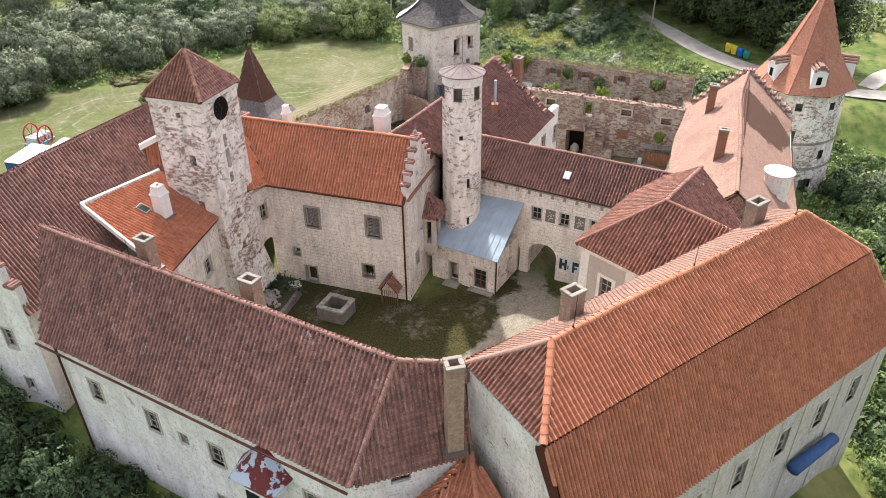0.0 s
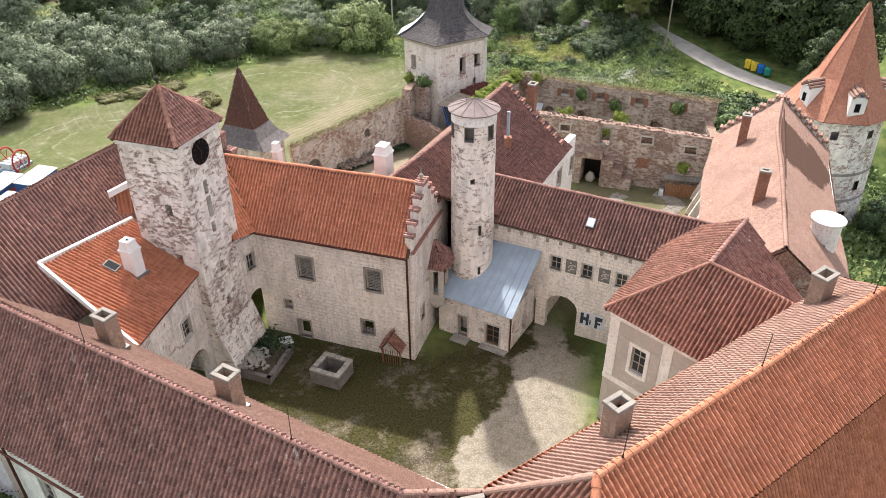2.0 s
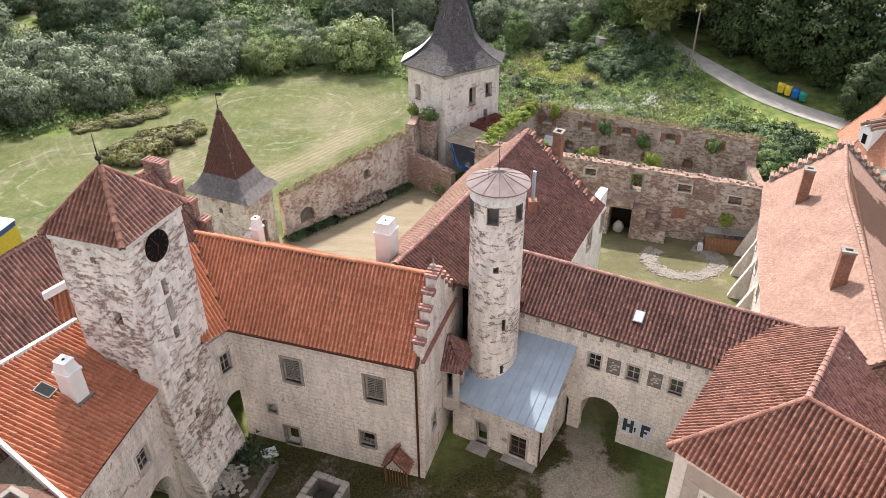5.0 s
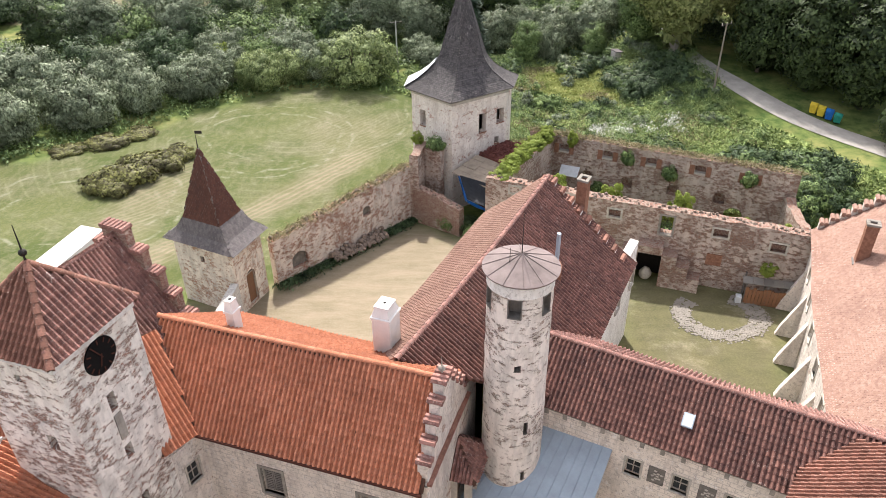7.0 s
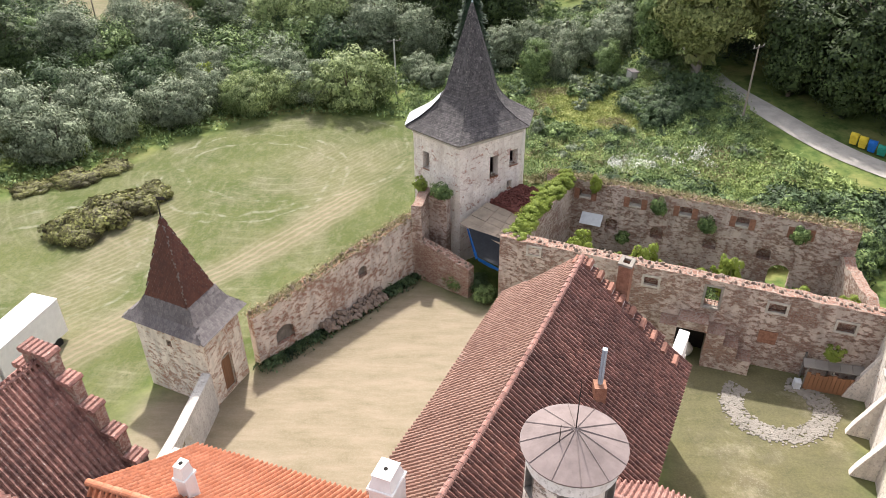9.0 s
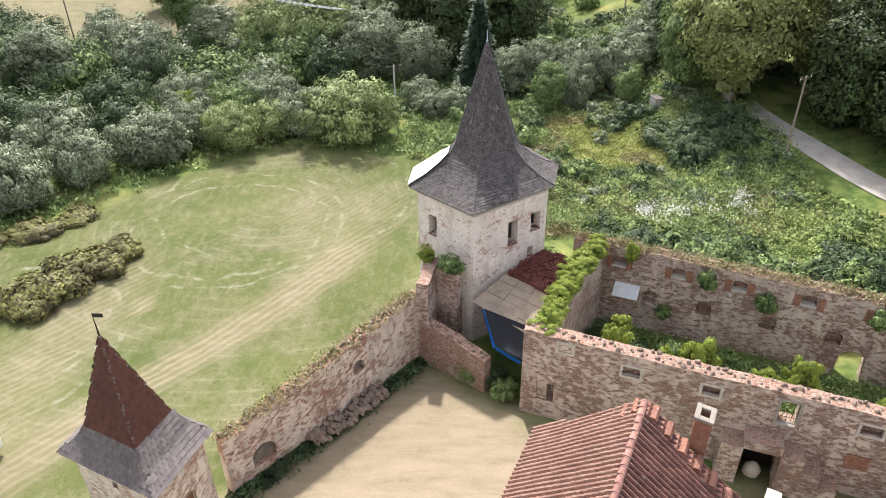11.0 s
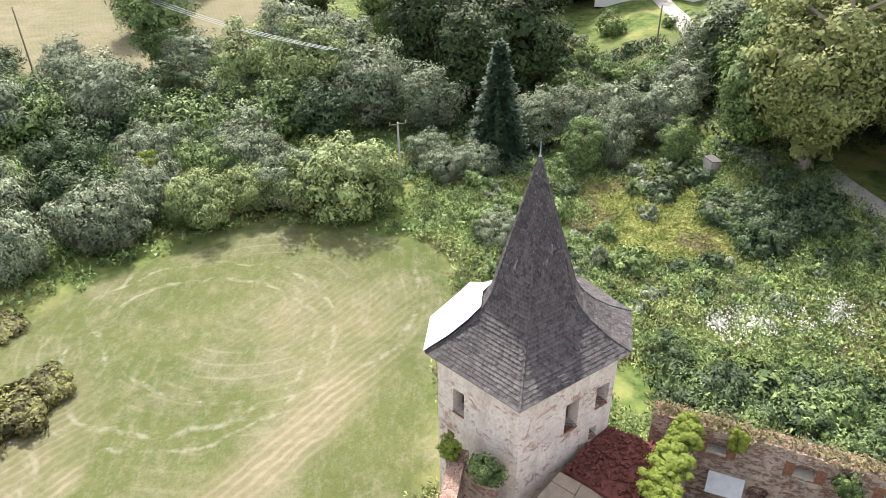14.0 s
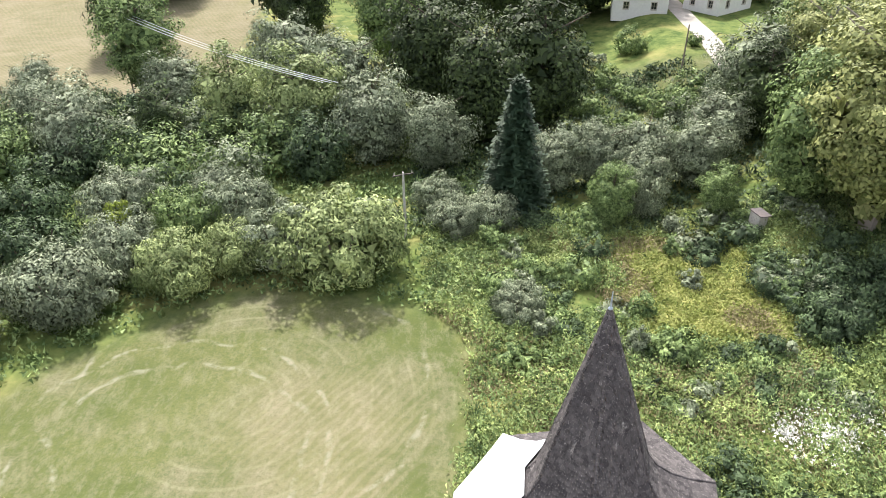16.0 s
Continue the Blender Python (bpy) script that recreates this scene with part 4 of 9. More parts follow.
def steps_gable(parent, base0, base1, apex, out, n, mat, cap, proud=0.5, th=0.45):
    """A crow-stepped parapet over a gable from base0 up to apex and down to base1, each step under small tiles."""
    base0, base1, apex = Vector(base0), Vector(base1), Vector(apex)
    o = Vector(out).normalized()
    for a, b in ((base0, apex), (base1, apex)):
        for i in range(n):
            p, q = a + (b - a) * (i / n), a + (b - a) * ((i + 1) / n)
            d = V(q.x - p.x, q.y - p.y)
            L = d.length
            d.normalize()
            m = Matrix(((d.x, o.x, 0, p.x), (d.y, o.y, 0, p.y), (0, 0, 1, 0), (0, 0, 0, 1)))
            bm = bmesh.new()
            box(bm, (0.0, -th, p.z - 0.6), (L, 0.04, q.z + proud - 0.12), m)
            part("step", bm, mat, parent)
            bm = bmesh.new()
            k = max(2, int(L / 0.24))
            for j in range(k):
                tube(bm, m @ V(L * (j + 0.5) / k, -th - 0.12, q.z + proud - 0.06), m @ V(L * (j + 0.5) / k, 0.16, q.z + proud - 0.06), L / k * 0.55, L / k * 0.55, 6)
            part("coping", bm, cap, parent)


def wing(name, label, at):
    return thing(name, at, label, "castle wing", "wings of the castle")


# south-west wing, brown pantiles, white outer wall
A = wing("castle_wing", "long castle wing with brown pantile roof and stained white outer wall", (-12, 30, -2.6))
fa = Face((-22.3, 32.75), (-3.05, 22.75))
ah = [hole(2.9, 5.3, 0.95, 1.5), hole(7.6, 5.1, 0.95, 1.5), hole(9.9, 5.0, 0.8, 1.0), hole(12.4, 4.9, 0.95, 1.5), hole(18.9, 4.9, 0.95, 1.5), hole(12.0, 1.1, 0.7, 0.9), hole(16.0, 3.6, 0.9, 1.3)]
wall(fa, -3.4, 9.15, ah, "plaster_white", A)
for u, z in ((2.9, 5.3), (7.6, 5.1), (12.4, 4.9), (18.9, 4.9)):
    window(fa, A, u, z, 0.95, 1.5, "six", 0.12)
window(fa, A, 9.9, 5.0, 0.8, 1.0, "dark", 0)
window(fa, A, 12.0, 1.1, 0.7, 0.9, "two", 0.08)
fa2 = Face((-3.05, 22.75), (2.2, 24.65))
wall(fa2, -3.4, 9.0, [hole(2.2, 8.1, 1.0, 0.45)], "plaster_white", A)
window(fa2, A, 2.2, 8.1, 1.0, 0.45, "grille", 0)
wall(Face((2.0, 28.9), (-18.9, 39.5)), -0.3, 9.15, [], "plaster_yard", A)
wall(Face((-18.9, 39.5), (-22.3, 32.75)), -3.4, 9.1, [], "plaster_white", A)
gable(A, [(-18.9, 39.3, 9.1), (-22.3, 32.95, 9.1), (-23.1, 36.7, 14.1)], (-0.89, 0.45, 0), "plaster_white")
aK, aL = V(-1.1, 25.3, 14.3), V(-23.3, 36.8, 14.3)
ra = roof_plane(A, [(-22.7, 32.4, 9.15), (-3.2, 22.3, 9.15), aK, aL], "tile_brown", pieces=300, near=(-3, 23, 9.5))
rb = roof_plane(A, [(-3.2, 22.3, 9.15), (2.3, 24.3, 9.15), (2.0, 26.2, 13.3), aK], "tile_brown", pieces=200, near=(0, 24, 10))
# Court slope in a paler tile: its sunlit look is put into the colour.
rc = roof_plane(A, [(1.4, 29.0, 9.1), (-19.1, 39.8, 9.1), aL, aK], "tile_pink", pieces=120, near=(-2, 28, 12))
ridge(ra, aL, aK, "tile_brown")
ridge(ra, (-3.2, 22.3, 9.2), aK, "tile_brown")
ridge(rb, aK, (2.0, 26.2, 13.3), "tile_pink")
# gutter and its pipe
bm = bmesh.new()
tube(bm, (-22.9, 32.25, 8.95), (-3.3, 22.1, 8.95), 0.07)
tube(bm, (-21.9, 32.3, 8.9), (-21.9, 32.35, -2.4), 0.07)
part("rain_pipe", bm, "rust", A, "rusty brown gutter and rain pipe")

# lower roof in the outer corner
low = thing("corner_annex", (1.5, 21, -2.6), "low outer annex with orange tiled hipped roof", "annex")
la = V(2.3, 24.6, 9.0)
l0, l1, l2 = V(-3.4, 18.2, 5.6), V(3.4, 16.2, 5.6), V(7.2, 18.8, 5.6)
wall(Face(l0, l1), -3.4, 5.6, [], "plaster_white", low)
wall(Face((-1.2, 22.6), l0), -3.4, 5.6, [], "plaster_white", low)
roof_plane(low, [l0, l1, la], "tile_orange", pieces=60, near=la)
r2 = roof_plane(low, [l1, l2, la], "tile_orange", pieces=60, near=la)
roof_plane(low, [V(-1.2, 23.4, 5.8), l0, la], "tile_orange", pieces=10, near=la)
ridge(r2, l1, la, "tile_orange")

# great east wing with a two-pitch orange roof
B = wing("castle_wing", "great castle wing with a two-pitch orange pantile roof", (14, 31, -2.6))
bd, bmv = V(0.80, 0.60), V(0.60, -0.80)
R0, R1 = V(5.7, 24.97), V(20.85, 36.35)


def bpt(which, along, off, z):
    return lift((R0 if which == 0 else R1) + bd * along + bmv * off, z)


b0, b1, bh, c1 = bpt(0, -2.8, 2.8, 13.6), bpt(1, 2.8, 2.8, 13.6), bpt(0, -2.2, -3.2, 13.3), bpt(1, 2.8, -3.0, 13.5)
rA, rB = lift(R0, 15.9), lift(R1, 15.9)
e0, e1, e2, e3 = bpt(0, -2.6, 5.25, 8.2), bpt(1, 5.0, 5.25, 8.2), bpt(1, 5.0, -5.2, 8.2), bpt(0, -2.2, -5.2, 9.0)
rb1 = roof_plane(B, [b0, b1, rB, rA], "tile_orange", pieces=300, near=b0)
rb2 = roof_plane(B, [bh, b0, rA], "tile_red", pieces=120, near=b0)
# The pinker tile here paints sunlight onto the slope facing the court.
rb3 = roof_plane(B, [c1, bh, rA, rB], "tile_pink", pieces=120, near=bh)
roof_plane(B, [b1, c1, rB], "tile_orange", pieces=20)
rb4 = roof_plane(B, [e0, e1, b1 - V(0, 0, 0.12), b0 - V(0, 0, 0.12)], "tile_orange", w=0.22, l=0.34, pieces=300, near=e0)
roof_plane(B, [e1, e2, c1 - V(0, 0, 0.12), b1 - V(0, 0, 0.12)], "tile_orange", pieces=10)
roof_plane(B, [e2, e3, bh - V(0, 0, 0.1), c1 - V(0, 0, 0.1)], "tile_orange", pieces=10)
ridge(rb1, rA, rB, "tile_orange", 0.17)
ridge(rb1, b0, rA, "tile_orange", 0.17)
ridge(rb2, bh, rA, "tile_pink", 0.17)
ridge(rb1, b1, rB, "tile_orange", 0.17)
ridge(rb4, e1, b1, "tile_orange", 0.17)
bm = bmesh.new()
q = [e0 + V(-0.25, 0.1, 0.02), e0 + V(0.05, -0.1, 0.08), b0 + V(0.05, -0.05, -0.02), b0 + V(-0.3, 0.1, -0.1)]
vs = [bm.verts.new(p) for p in q] + [bm.verts.new(p - V(0, 0, 0.3)) for p in q]
for f in ((0, 1, 2, 3), (7, 6, 5, 4), (0, 4, 5, 1), (1, 5, 6, 2), (2, 6, 7, 3), (3, 7, 4, 0)):
    bm.faces.new([vs[i] for i in f])
part("verge_board", bm, "rust", B, "dark red painted verge board")
w0, w1, w2, w3 = bpt(0, -2.4, 5.0, 0), bpt(1, 4.6, 5.0, 0), bpt(1, 4.6, -4.9, 0), bpt(0, -2.1, -4.9, 0)
fb = Face(w0, w1)
bw = [4.5, 8.2, 12.0, 15.8, 19.5, 23.0]
wall(fb, -4.5, 8.3, [hole(u, 4.2, 1.0, 2.0) for u in bw], "plaster_grey", B)
for u in bw:
    window(fb, B, u, 4.2, 1.0, 2.0, "six", 0.18)
bm = bmesh.new()
for i in range(7):
    u = 2.6 + i * 3.75
    wbox(fb, bm, u - 0.35, u + 0.35, -4.0, 8.0, 0.002, 0.05)
part("pilaster", bm, "trim", B, "pale plaster pilasters")
wall(Face(w1, w2), -4.5, 8.3, [], "plaster_grey", B)
wall(Face(w2, w3), -0.3, 8.8, [], "plaster_cream", B)
wall(Face(w3, w0), -3.4, 8.6, [], "plaster_yard", B)
gable(B, [lift(w3, 8.6), lift(w0, 8.6), b0 - V(0.0, -0.1, 0.25), bh - V(0, 0, 0.25)], (-0.8, -0.6, 0), "plaster_white")
blue = thing("awning", fb.at(19.0, 0.4, 2.2), "faded blue rolled awning on the outer wall", "awning")
bm = bmesh.new()
tube(bm, fb.at(17.2, 0.5, 2.4), fb.at(21.2, 0.6, 2.6), 0.4, 0.35, 12)
part("roll", bm, "blue", blue, smooth=True)

# hipped corner house with cream pilasters
C = wing("castle_wing", "cream plastered corner house with hipped red tile roof", (15, 43, 0))
cf, cg = V(0.71, -0.704), V(0.59, 0.807)
P0 = V(10.0, 43.06)
P1, P2, P3 = P0 + cf * 9.2, P0 + cf * 9.2 + cg * 11, P0 + cg * 11
fc = Face(P0, P1)
ch = [hole(2.25, 5.35, 0.95, 1.9), hole(5.6, 5.35, 0.95, 1.9), hole(1.95, 1.5, 0.95, 1.2), hole(5.4, 1.5, 0.95, 1.2)]
wall(fc, -0.3, 9.1, ch, "plaster_taupe", C)
for u in (2.25, 5.6):
    window(fc, C, u, 5.35, 0.95, 1.9, "six", 0.24, proud=0.07, stone="plaster_cream")
for u in (1.95, 5.4):
    window(fc, C, u, 1.5, 0.95, 1.2, "grille", 0.1)
bm = bmesh.new()
for u in (0.35, 4.0, 7.6):
    wbox(fc, bm, u - 0.33, u + 0.33, 4.1, 8.65, 0.002, 0.06)
wbox(fc, bm, 0.0, 9.2, 3.75, 4.1, 0.002, 0.09)
wbox(fc, bm, 0.0, 9.2, 8.65, 9.05, 0.002, 0.14)
part("pilaster", bm, "plaster_cream", C, "cream pilasters and string course")
bm = bmesh.new()
for u0, u1 in ((0.75, 1.5), (3.0, 3.6), (4.4, 4.85)):
    wbox(fc, bm, u0, u1, 4.35, 7.55, 0.001, 0.02)
part("panel", bm, "plaster_taupe", C, "grey plastered panels")
wall(Face(P3, P0), -0.3, 9.1, [hole(8.6, 5.2, 0.9, 1.6)], "plaster_cream", C)
window(Face(P3, P0), C, 8.6, 5.2, 0.9, 1.6, "six", 0.18)
wall(Face(P1, P2), -0.3, 7.6, [], "plaster_grey", C)
ex = 0.4
ze2 = 9.15
q0, q1 = lift(P0 - cf * ex - cg * ex, ze2), lift(P1 + cf * 0.6 - cg * ex, ze2)
q2, q3 = lift(P2 + cf * ex, ze2), lift(P3 - cf * ex, ze2)
ca = V(15.06, 42.7, 12.7)
cb, cr = lift(ca + cg * 6.3, 12.6), lift(ca + cf * 6.6, 12.5)
rc1 = roof_plane(C, [q0, q1, cr, ca], "tile_red", pieces=250, near=q0)
rc2 = roof_plane(C, [q3, q0, ca, cb], "tile_red", pieces=150, near=q0)
rc3 = roof_plane(C, [lift(ca + cf * 5.8, 7.75), lift(cb + cf * 5.8, 7.65), cb, ca], "tile_brown", pieces=60, near=ca)
roof_plane(C, [lift(cr + cg * 4.4, 8.9), lift(ca + cg * 4.4, 8.9), ca, cr], "tile_brown", pieces=10)
ridge(rc1, q0, ca, "tile_red")
ridge(rc1, ca, cr, "tile_red")
ridge(rc2, ca, cb, "tile_brown")
gable(C, [lift(P2, 7.6), q3 + V(0, 0, -0.1), cb - V(0, 0, 0.3)], cg, "ruin_red")

# gate wing with painted panels
D = wing("gate_wing", "sgraffito gate wing with arched passage and brown pantile roof", (10, 53, 0))
dd, dn = V(0.895, -0.446), V(0.446, 0.895)
d0 = V(3.0, 55.0)
d1 = d0 + dd * 16.5
fd = Face(d0, d1)
gz = 5.45
dh = [hole(5.35, gz, 0.8, 1.1), hole(7.75, gz, 0.8, 1.1), hole(10.3, gz, 0.8, 1.1), hole(6.1, -0.3, 2.5, 3.5, 1.1), hole(3.5, -0.3, 1.1, 2.9, 0.5)]
wall(fd, -0.3, 8.5, dh, "plaster_block", D)
for u in (5.35, 7.75, 10.3):
    window(fd, D, u, gz, 0.8, 1.1, "two", 0.1)
wall(Face(d1 + dn * 5.4, d0 + dn * 5.4), -0.3, 8.4, [hole(16.5 - 6.1, -0.3, 2.7, 3.6, 1.2)], "plaster_yard", D)
wall(Face(d0 + dd * 7.55 + dn * 5.4, d0 + dd * 7.55), -0.3, 4.2, [], "plaster_yard", D, name="passage_wall")
wall(Face(d0 + dd * 4.6, d0 + dd * 4.6 + dn * 5.4), -0.3, 4.2, [], "plaster_yard", D, name="passage_wall")
for u in (6.55, 9.05):
    bm = bmesh.new()
    wbox(fd, bm, u - 0.42, u + 0.42, 5.45, 6.6, 0.002, 0.03)
    pan = part("painted_panel", bm, "stone_dark", D, "grey painted panel with pale scrollwork")
    bm = bmesh.new()
    for i in range(9):
        a = i * 2.4
        r0 = 0.08 + 0.03 * i
        c = fd.at(u + r0 * math.cos(a) * 0.9, 0.035, 6.02 + r0 * math.sin(a) * 1.3)
        bmesh.ops.create_icosphere(bm, subdivisions=1, radius=0.07, matrix=Matrix.Translation(c) @ fd.m.to_3x3().to_4x4() @ Matrix.Diagonal((1.4, 0.12, 1, 1)))
    part("scroll", bm, "trim", pan)
bm = bmesh.new()
wbox(fd, bm, 0, 16.5, 8.0, 8.25, 0.002, 0.12)
for i in range(16):
    wbox(fd, bm, 0.4 + i * 1.02, 0.62 + i * 1.02, 7.65, 8.0, 0.002, 0.1)
part("cornice", bm, "stone", D, "weathered corbelled cornice")
z7 = 8.4
k0, k1 = lift(d0 - dn * 0.4, z7), lift(d1 - dn * 0.4, z7)
m0, m1 = lift(d0 + dn * 2.7 - dd * 1.2, 10.6), lift(d1 + dn * 2.7, 10.6)
h0, h1 = lift(d0 + dn * 5.8, z7), lift(d1 + dn * 5.8, z7)
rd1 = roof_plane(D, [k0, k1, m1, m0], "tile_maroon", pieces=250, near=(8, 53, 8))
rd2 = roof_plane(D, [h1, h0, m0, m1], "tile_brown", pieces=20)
ridge(rd1, m0, m1, "tile_brown")
sl = thing("skylight", (10.1, 53.2, 9.2), "small square skylight with pale glass in the tiles", "skylight")
sm = Matrix.Translation((10.02, 52.55, 9.46)) @ pose(0, 0, 0, 0, 0, -26.5) @ pose(0, 0, 0, 35, 0, 0)
bm = bmesh.new()
box(bm, (-0.28, -0.36, 0), (0.28, 0.36, 0.14), sm, 0.02)
part("frame", bm, "tin", sl)
bm = bmesh.new()
box(bm, (-0.22, -0.3, 0.14), (0.22, 0.3, 0.15), sm)
part("pane", bm, "foil", sl)
sign = thing("banner", fd.at(9.6, 0.06, 1.6), "white banner with dark blocks hung on the gate wing's wall", "banner")
bm = bmesh.new()
wbox(fd, bm, 7.6, 9.55, 1.15, 2.4, 0.02, 0.05)
cloth = part("cloth", bm, "foil", sign)
bm = bmesh.new()
for u0, u1, z0, z1 in ((8.45, 8.8, 1.0, 2.0), (8.8, 9.1, 1.35, 1.65), (9.1, 9.4, 0.95, 2.0), (10.1, 10.4, 0.9, 1.95), (10.4, 10.9, 1.6, 1.95), (10.4, 10.7, 1.25, 1.45), (9.5, 9.65, 1.1, 1.5)):
    wbox(fd, bm, 1.85 + u0 * 0.69, 1.85 + u1 * 0.69, z0 + 0.3, z1 + 0.3, 0.052, 0.06)
part("print", bm, "tarp_black", cloth, "dark printed blocks")

# north-west wing with stepped gable
E = wing("castle_wing", "sgraffito plastered castle wing with new orange tiles and stepped gable", (-8, 52, 0))
en, ed = V(0.279, 0.960), V(0.960, -0.279)
E1 = V(-2.55, 48.42)
E0 = E1 - ed * 12.2
ED, EZ, ER = 6.2, 9.2, 13.2     # depth of the gable, height of eave and ridge
fe = Face(E0, E1)
eh = [hole(4.0, 5.7, 1.15, 1.75), hole(9.3, 5.7, 1.15, 1.75), hole(2.15, 2.6, 0.7, 0.75), hole(3.3, 0.1, 1.0, 1.55), hole(8.6, 1.7, 0.95, 1.15)]
wall(fe, -0.3, EZ, eh, "plaster_block", E)
for u in (4.0, 9.3):
    window(fe, E, u, 5.7, 1.15, 1.75, "shutter", 0.16, stone="stone")
window(fe, E, 2.15, 2.6, 0.7, 0.75, "dark", 0.08)
window(fe, E, 3.3, 0.1, 1.0, 1.55, "dark", 0.12, stone="stone")
window(fe, E, 8.6, 1.7, 0.95, 1.15, "grille", 0.12, stone="stone")
fg = Face(E1, E1 + en * ED)
wall(fg, -0.3, EZ, [hole(1.9, 2.6, 0.7, 1.1)], "plaster_yard", E)
window(fg, E, 1.9, 2.6, 0.7, 1.1, "two", 0.1)
wall(Face(E1 + en * ED, E1 + en * 8.0), -0.3, EZ, [], "plaster_yard", E)
wall(Face(E1 + en * 8.0, E0 - ed * 4 + en * 8.0), -0.3, EZ, [], "plaster_yard", E)
g0, g1 = lift(E0 - ed * 0.3 - en * 0.4, EZ), lift(E1 - en * 0.4 - ed * 0.1, EZ)
rE1, rE0 = lift(E1 + en * 2.9 - ed * 0.1, ER), lift(E0 + en * 2.9 - ed * 3.2, ER)
f0, f1 = lift(E0 + en * 8.4 - ed * 3.2, EZ), lift(E1 + en * 8.4 - ed * 0.1, EZ)
re1 = roof_plane(E, [g0, g1, rE1, rE0 + ed * 0], "tile_orange", pieces=300, near=g1)
re2 = roof_plane(E, [f1, f0, rE0, rE1], "tile_orange", pieces=60, near=rE1)
ridge(re1, rE0, rE1, "tile_orange")
gable(E, [lift(E1, EZ - 0.1), lift(E1 + en * 8.1, EZ - 0.1), lift(E1 + en * 2.9, ER - 0.1)], ed, "plaster_yard", 0.45)
steps_gable(E, lift(E1 + en * 0.1, EZ + 0.2), lift(E1 + en * (ED - 0.1), EZ + 0.2), lift(E1 + en * 2.9, ER - 0.25), ed, 5, "plaster_yard", "tile_brown", 0.45)
bm = bmesh.new()
box(bm, (0, 0.002, EZ + 0.1), (ED, 0.22, EZ + 0.25), fg.m)
part("string_course", bm, "tile_red", E, "tiled string course under the gable")
finial(E, lift(E1 + en * 2.9 + ed * -0.2, ER + 0.35), 0.9, 0.17, "stone")
bm = bmesh.new()
tube(bm, fe.at(11.9, 0.12, EZ - 0.1), fe.at(11.9, 0.12, 0.0), 0.07)
tube(bm, fe.at(0.0, 0.5, EZ - 0.05), fe.at(12.1, 0.5, EZ - 0.05), 0.08)
part("rain_pipe", bm, "rust", E, "rusty brown gutter and rain pipe")
# oriel on the gable side
ori = thing("oriel", fg.at(4.6, 0.5, 2.8), "carved pale stone oriel window with small dark tiled roof", "oriel")
bm = bmesh.new()
wbox(fg, bm, 3.5, 5.9, 2.7, 3.6, 0.002, 1.1, 0.05)
wbox(fg, bm, 3.8, 5.6, 2.2, 2.7, 0.002, 0.75, 0.12)
wbox(fg, bm, 4.2, 5.2, 1.8, 2.2, 0.002, 0.45, 0.12)
wbox(fg, bm, 3.45, 5.95, 5.7, 6.05, 0.002, 1.15, 0.05)
part("body", bm, "trim", ori)
for u in (3.5, 4.56, 5.62):
    bm = bmesh.new()
    wbox(fg, bm, u, u + 0.28, 3.6, 5.7, 0.7, 1.08, 0.02)
    part("mullion", bm, "trim", ori)
bm = bmesh.new()
for u in (3.52, 5.64):
    wbox(fg, bm, u, u + 0.24, 3.6, 5.7, 0.002, 0.3)
part("cheek", bm, "trim", ori)
for a, c in ((3.8, 4.54), (4.86, 5.6)):
    bm = bmesh.new()
    wbox(fg, bm, a, c, 3.62, 5.68, 0.85, 0.88)
    part("pane", bm, "glass", ori)
o0, o1, o2, o3 = fg.at(3.25, 1.4, 6.05), fg.at(6.15, 1.4, 6.05), fg.at(6.15, 0.0, 6.05), fg.at(3.25, 0.0, 6.05)
oa = fg.at(4.7, 0.0, 7.7)
roof_plane(ori, [o0, o1, oa], "tile_brown", 0.2, 0.26, pieces=30, wave=0)
roof_plane(ori, [o1, o2, oa], "tile_brown", 0.2, 0.26, pieces=10, wave=0)
roof_plane(ori, [o3, o0, oa], "tile_brown", 0.2, 0.26, pieces=10, wave=0)
# small hood over the cellar stair
hood = thing("cellar_hood", fe.at(10.6, 0.5, 0), "small tiled hood over a cellar entrance at the wall", "hood")
ha = fe.at(10.7, 0.05, 2.6)
hb, hc, hd, he = fe.at(9.9, 0.0, 1.35), fe.at(9.9, 1.0, 1.3), fe.at(11.5, 1.0, 1.3), fe.at(11.5, 0.0, 1.35)
hm = fe.at(10.7, 1.05, 2.2)
roof_plane(hood, [hb, hc, hm, ha], "tile_red", 0.2, 0.26, pieces=20, wave=0, thick=0.08)
roof_plane(hood, [hd, he, ha, hm], "tile_red", 0.2, 0.26, pieces=20, wave=0, thick=0.08)
bm = bmesh.new()
for u in (9.98, 11.36):
    wbox(fe, bm, u, u + 0.08, 0.0, 1.4, 0.85, 0.95)
for i in range(7):
    wbox(fe, bm, 10.1 + i * 0.18, 10.14 + i * 0.18, 0.0, 1.3, 0.88, 0.92)
part("bars", bm, "brown_wood", hood)

# lean-to with the sheet-metal roof
N = thing("lean_to", (2, 51, 0), "low plastered lean-to with grey-blue sheet metal roof", "lean-to")
n0, n1 = V(-0.9, 52.2), V(4.35, 49.45)
n2 = V(6.6, 53.6)
fn = Face(n0, n1)
nh = [hole(2.1, 0.15, 0.8, 1.85), hole(4.6, 0.3, 1.1, 1.75)]
wall(fn, -0.3, 3.45, nh, "plaster_yard", N, 0.45)
window(fn, N, 2.1, 0.15, 0.8, 1.85, "dark", 0.12)
window(fn, N, 4.6, 0.3, 1.1, 1.75, "six", 0.14, mat="brown_wood")
wall(Face(n1, n2), -0.3, 3.45, [hole(2.8, 0.0, 0.9, 2.0)], "plaster_yard", N, 0.45)
bm = bmesh.new()
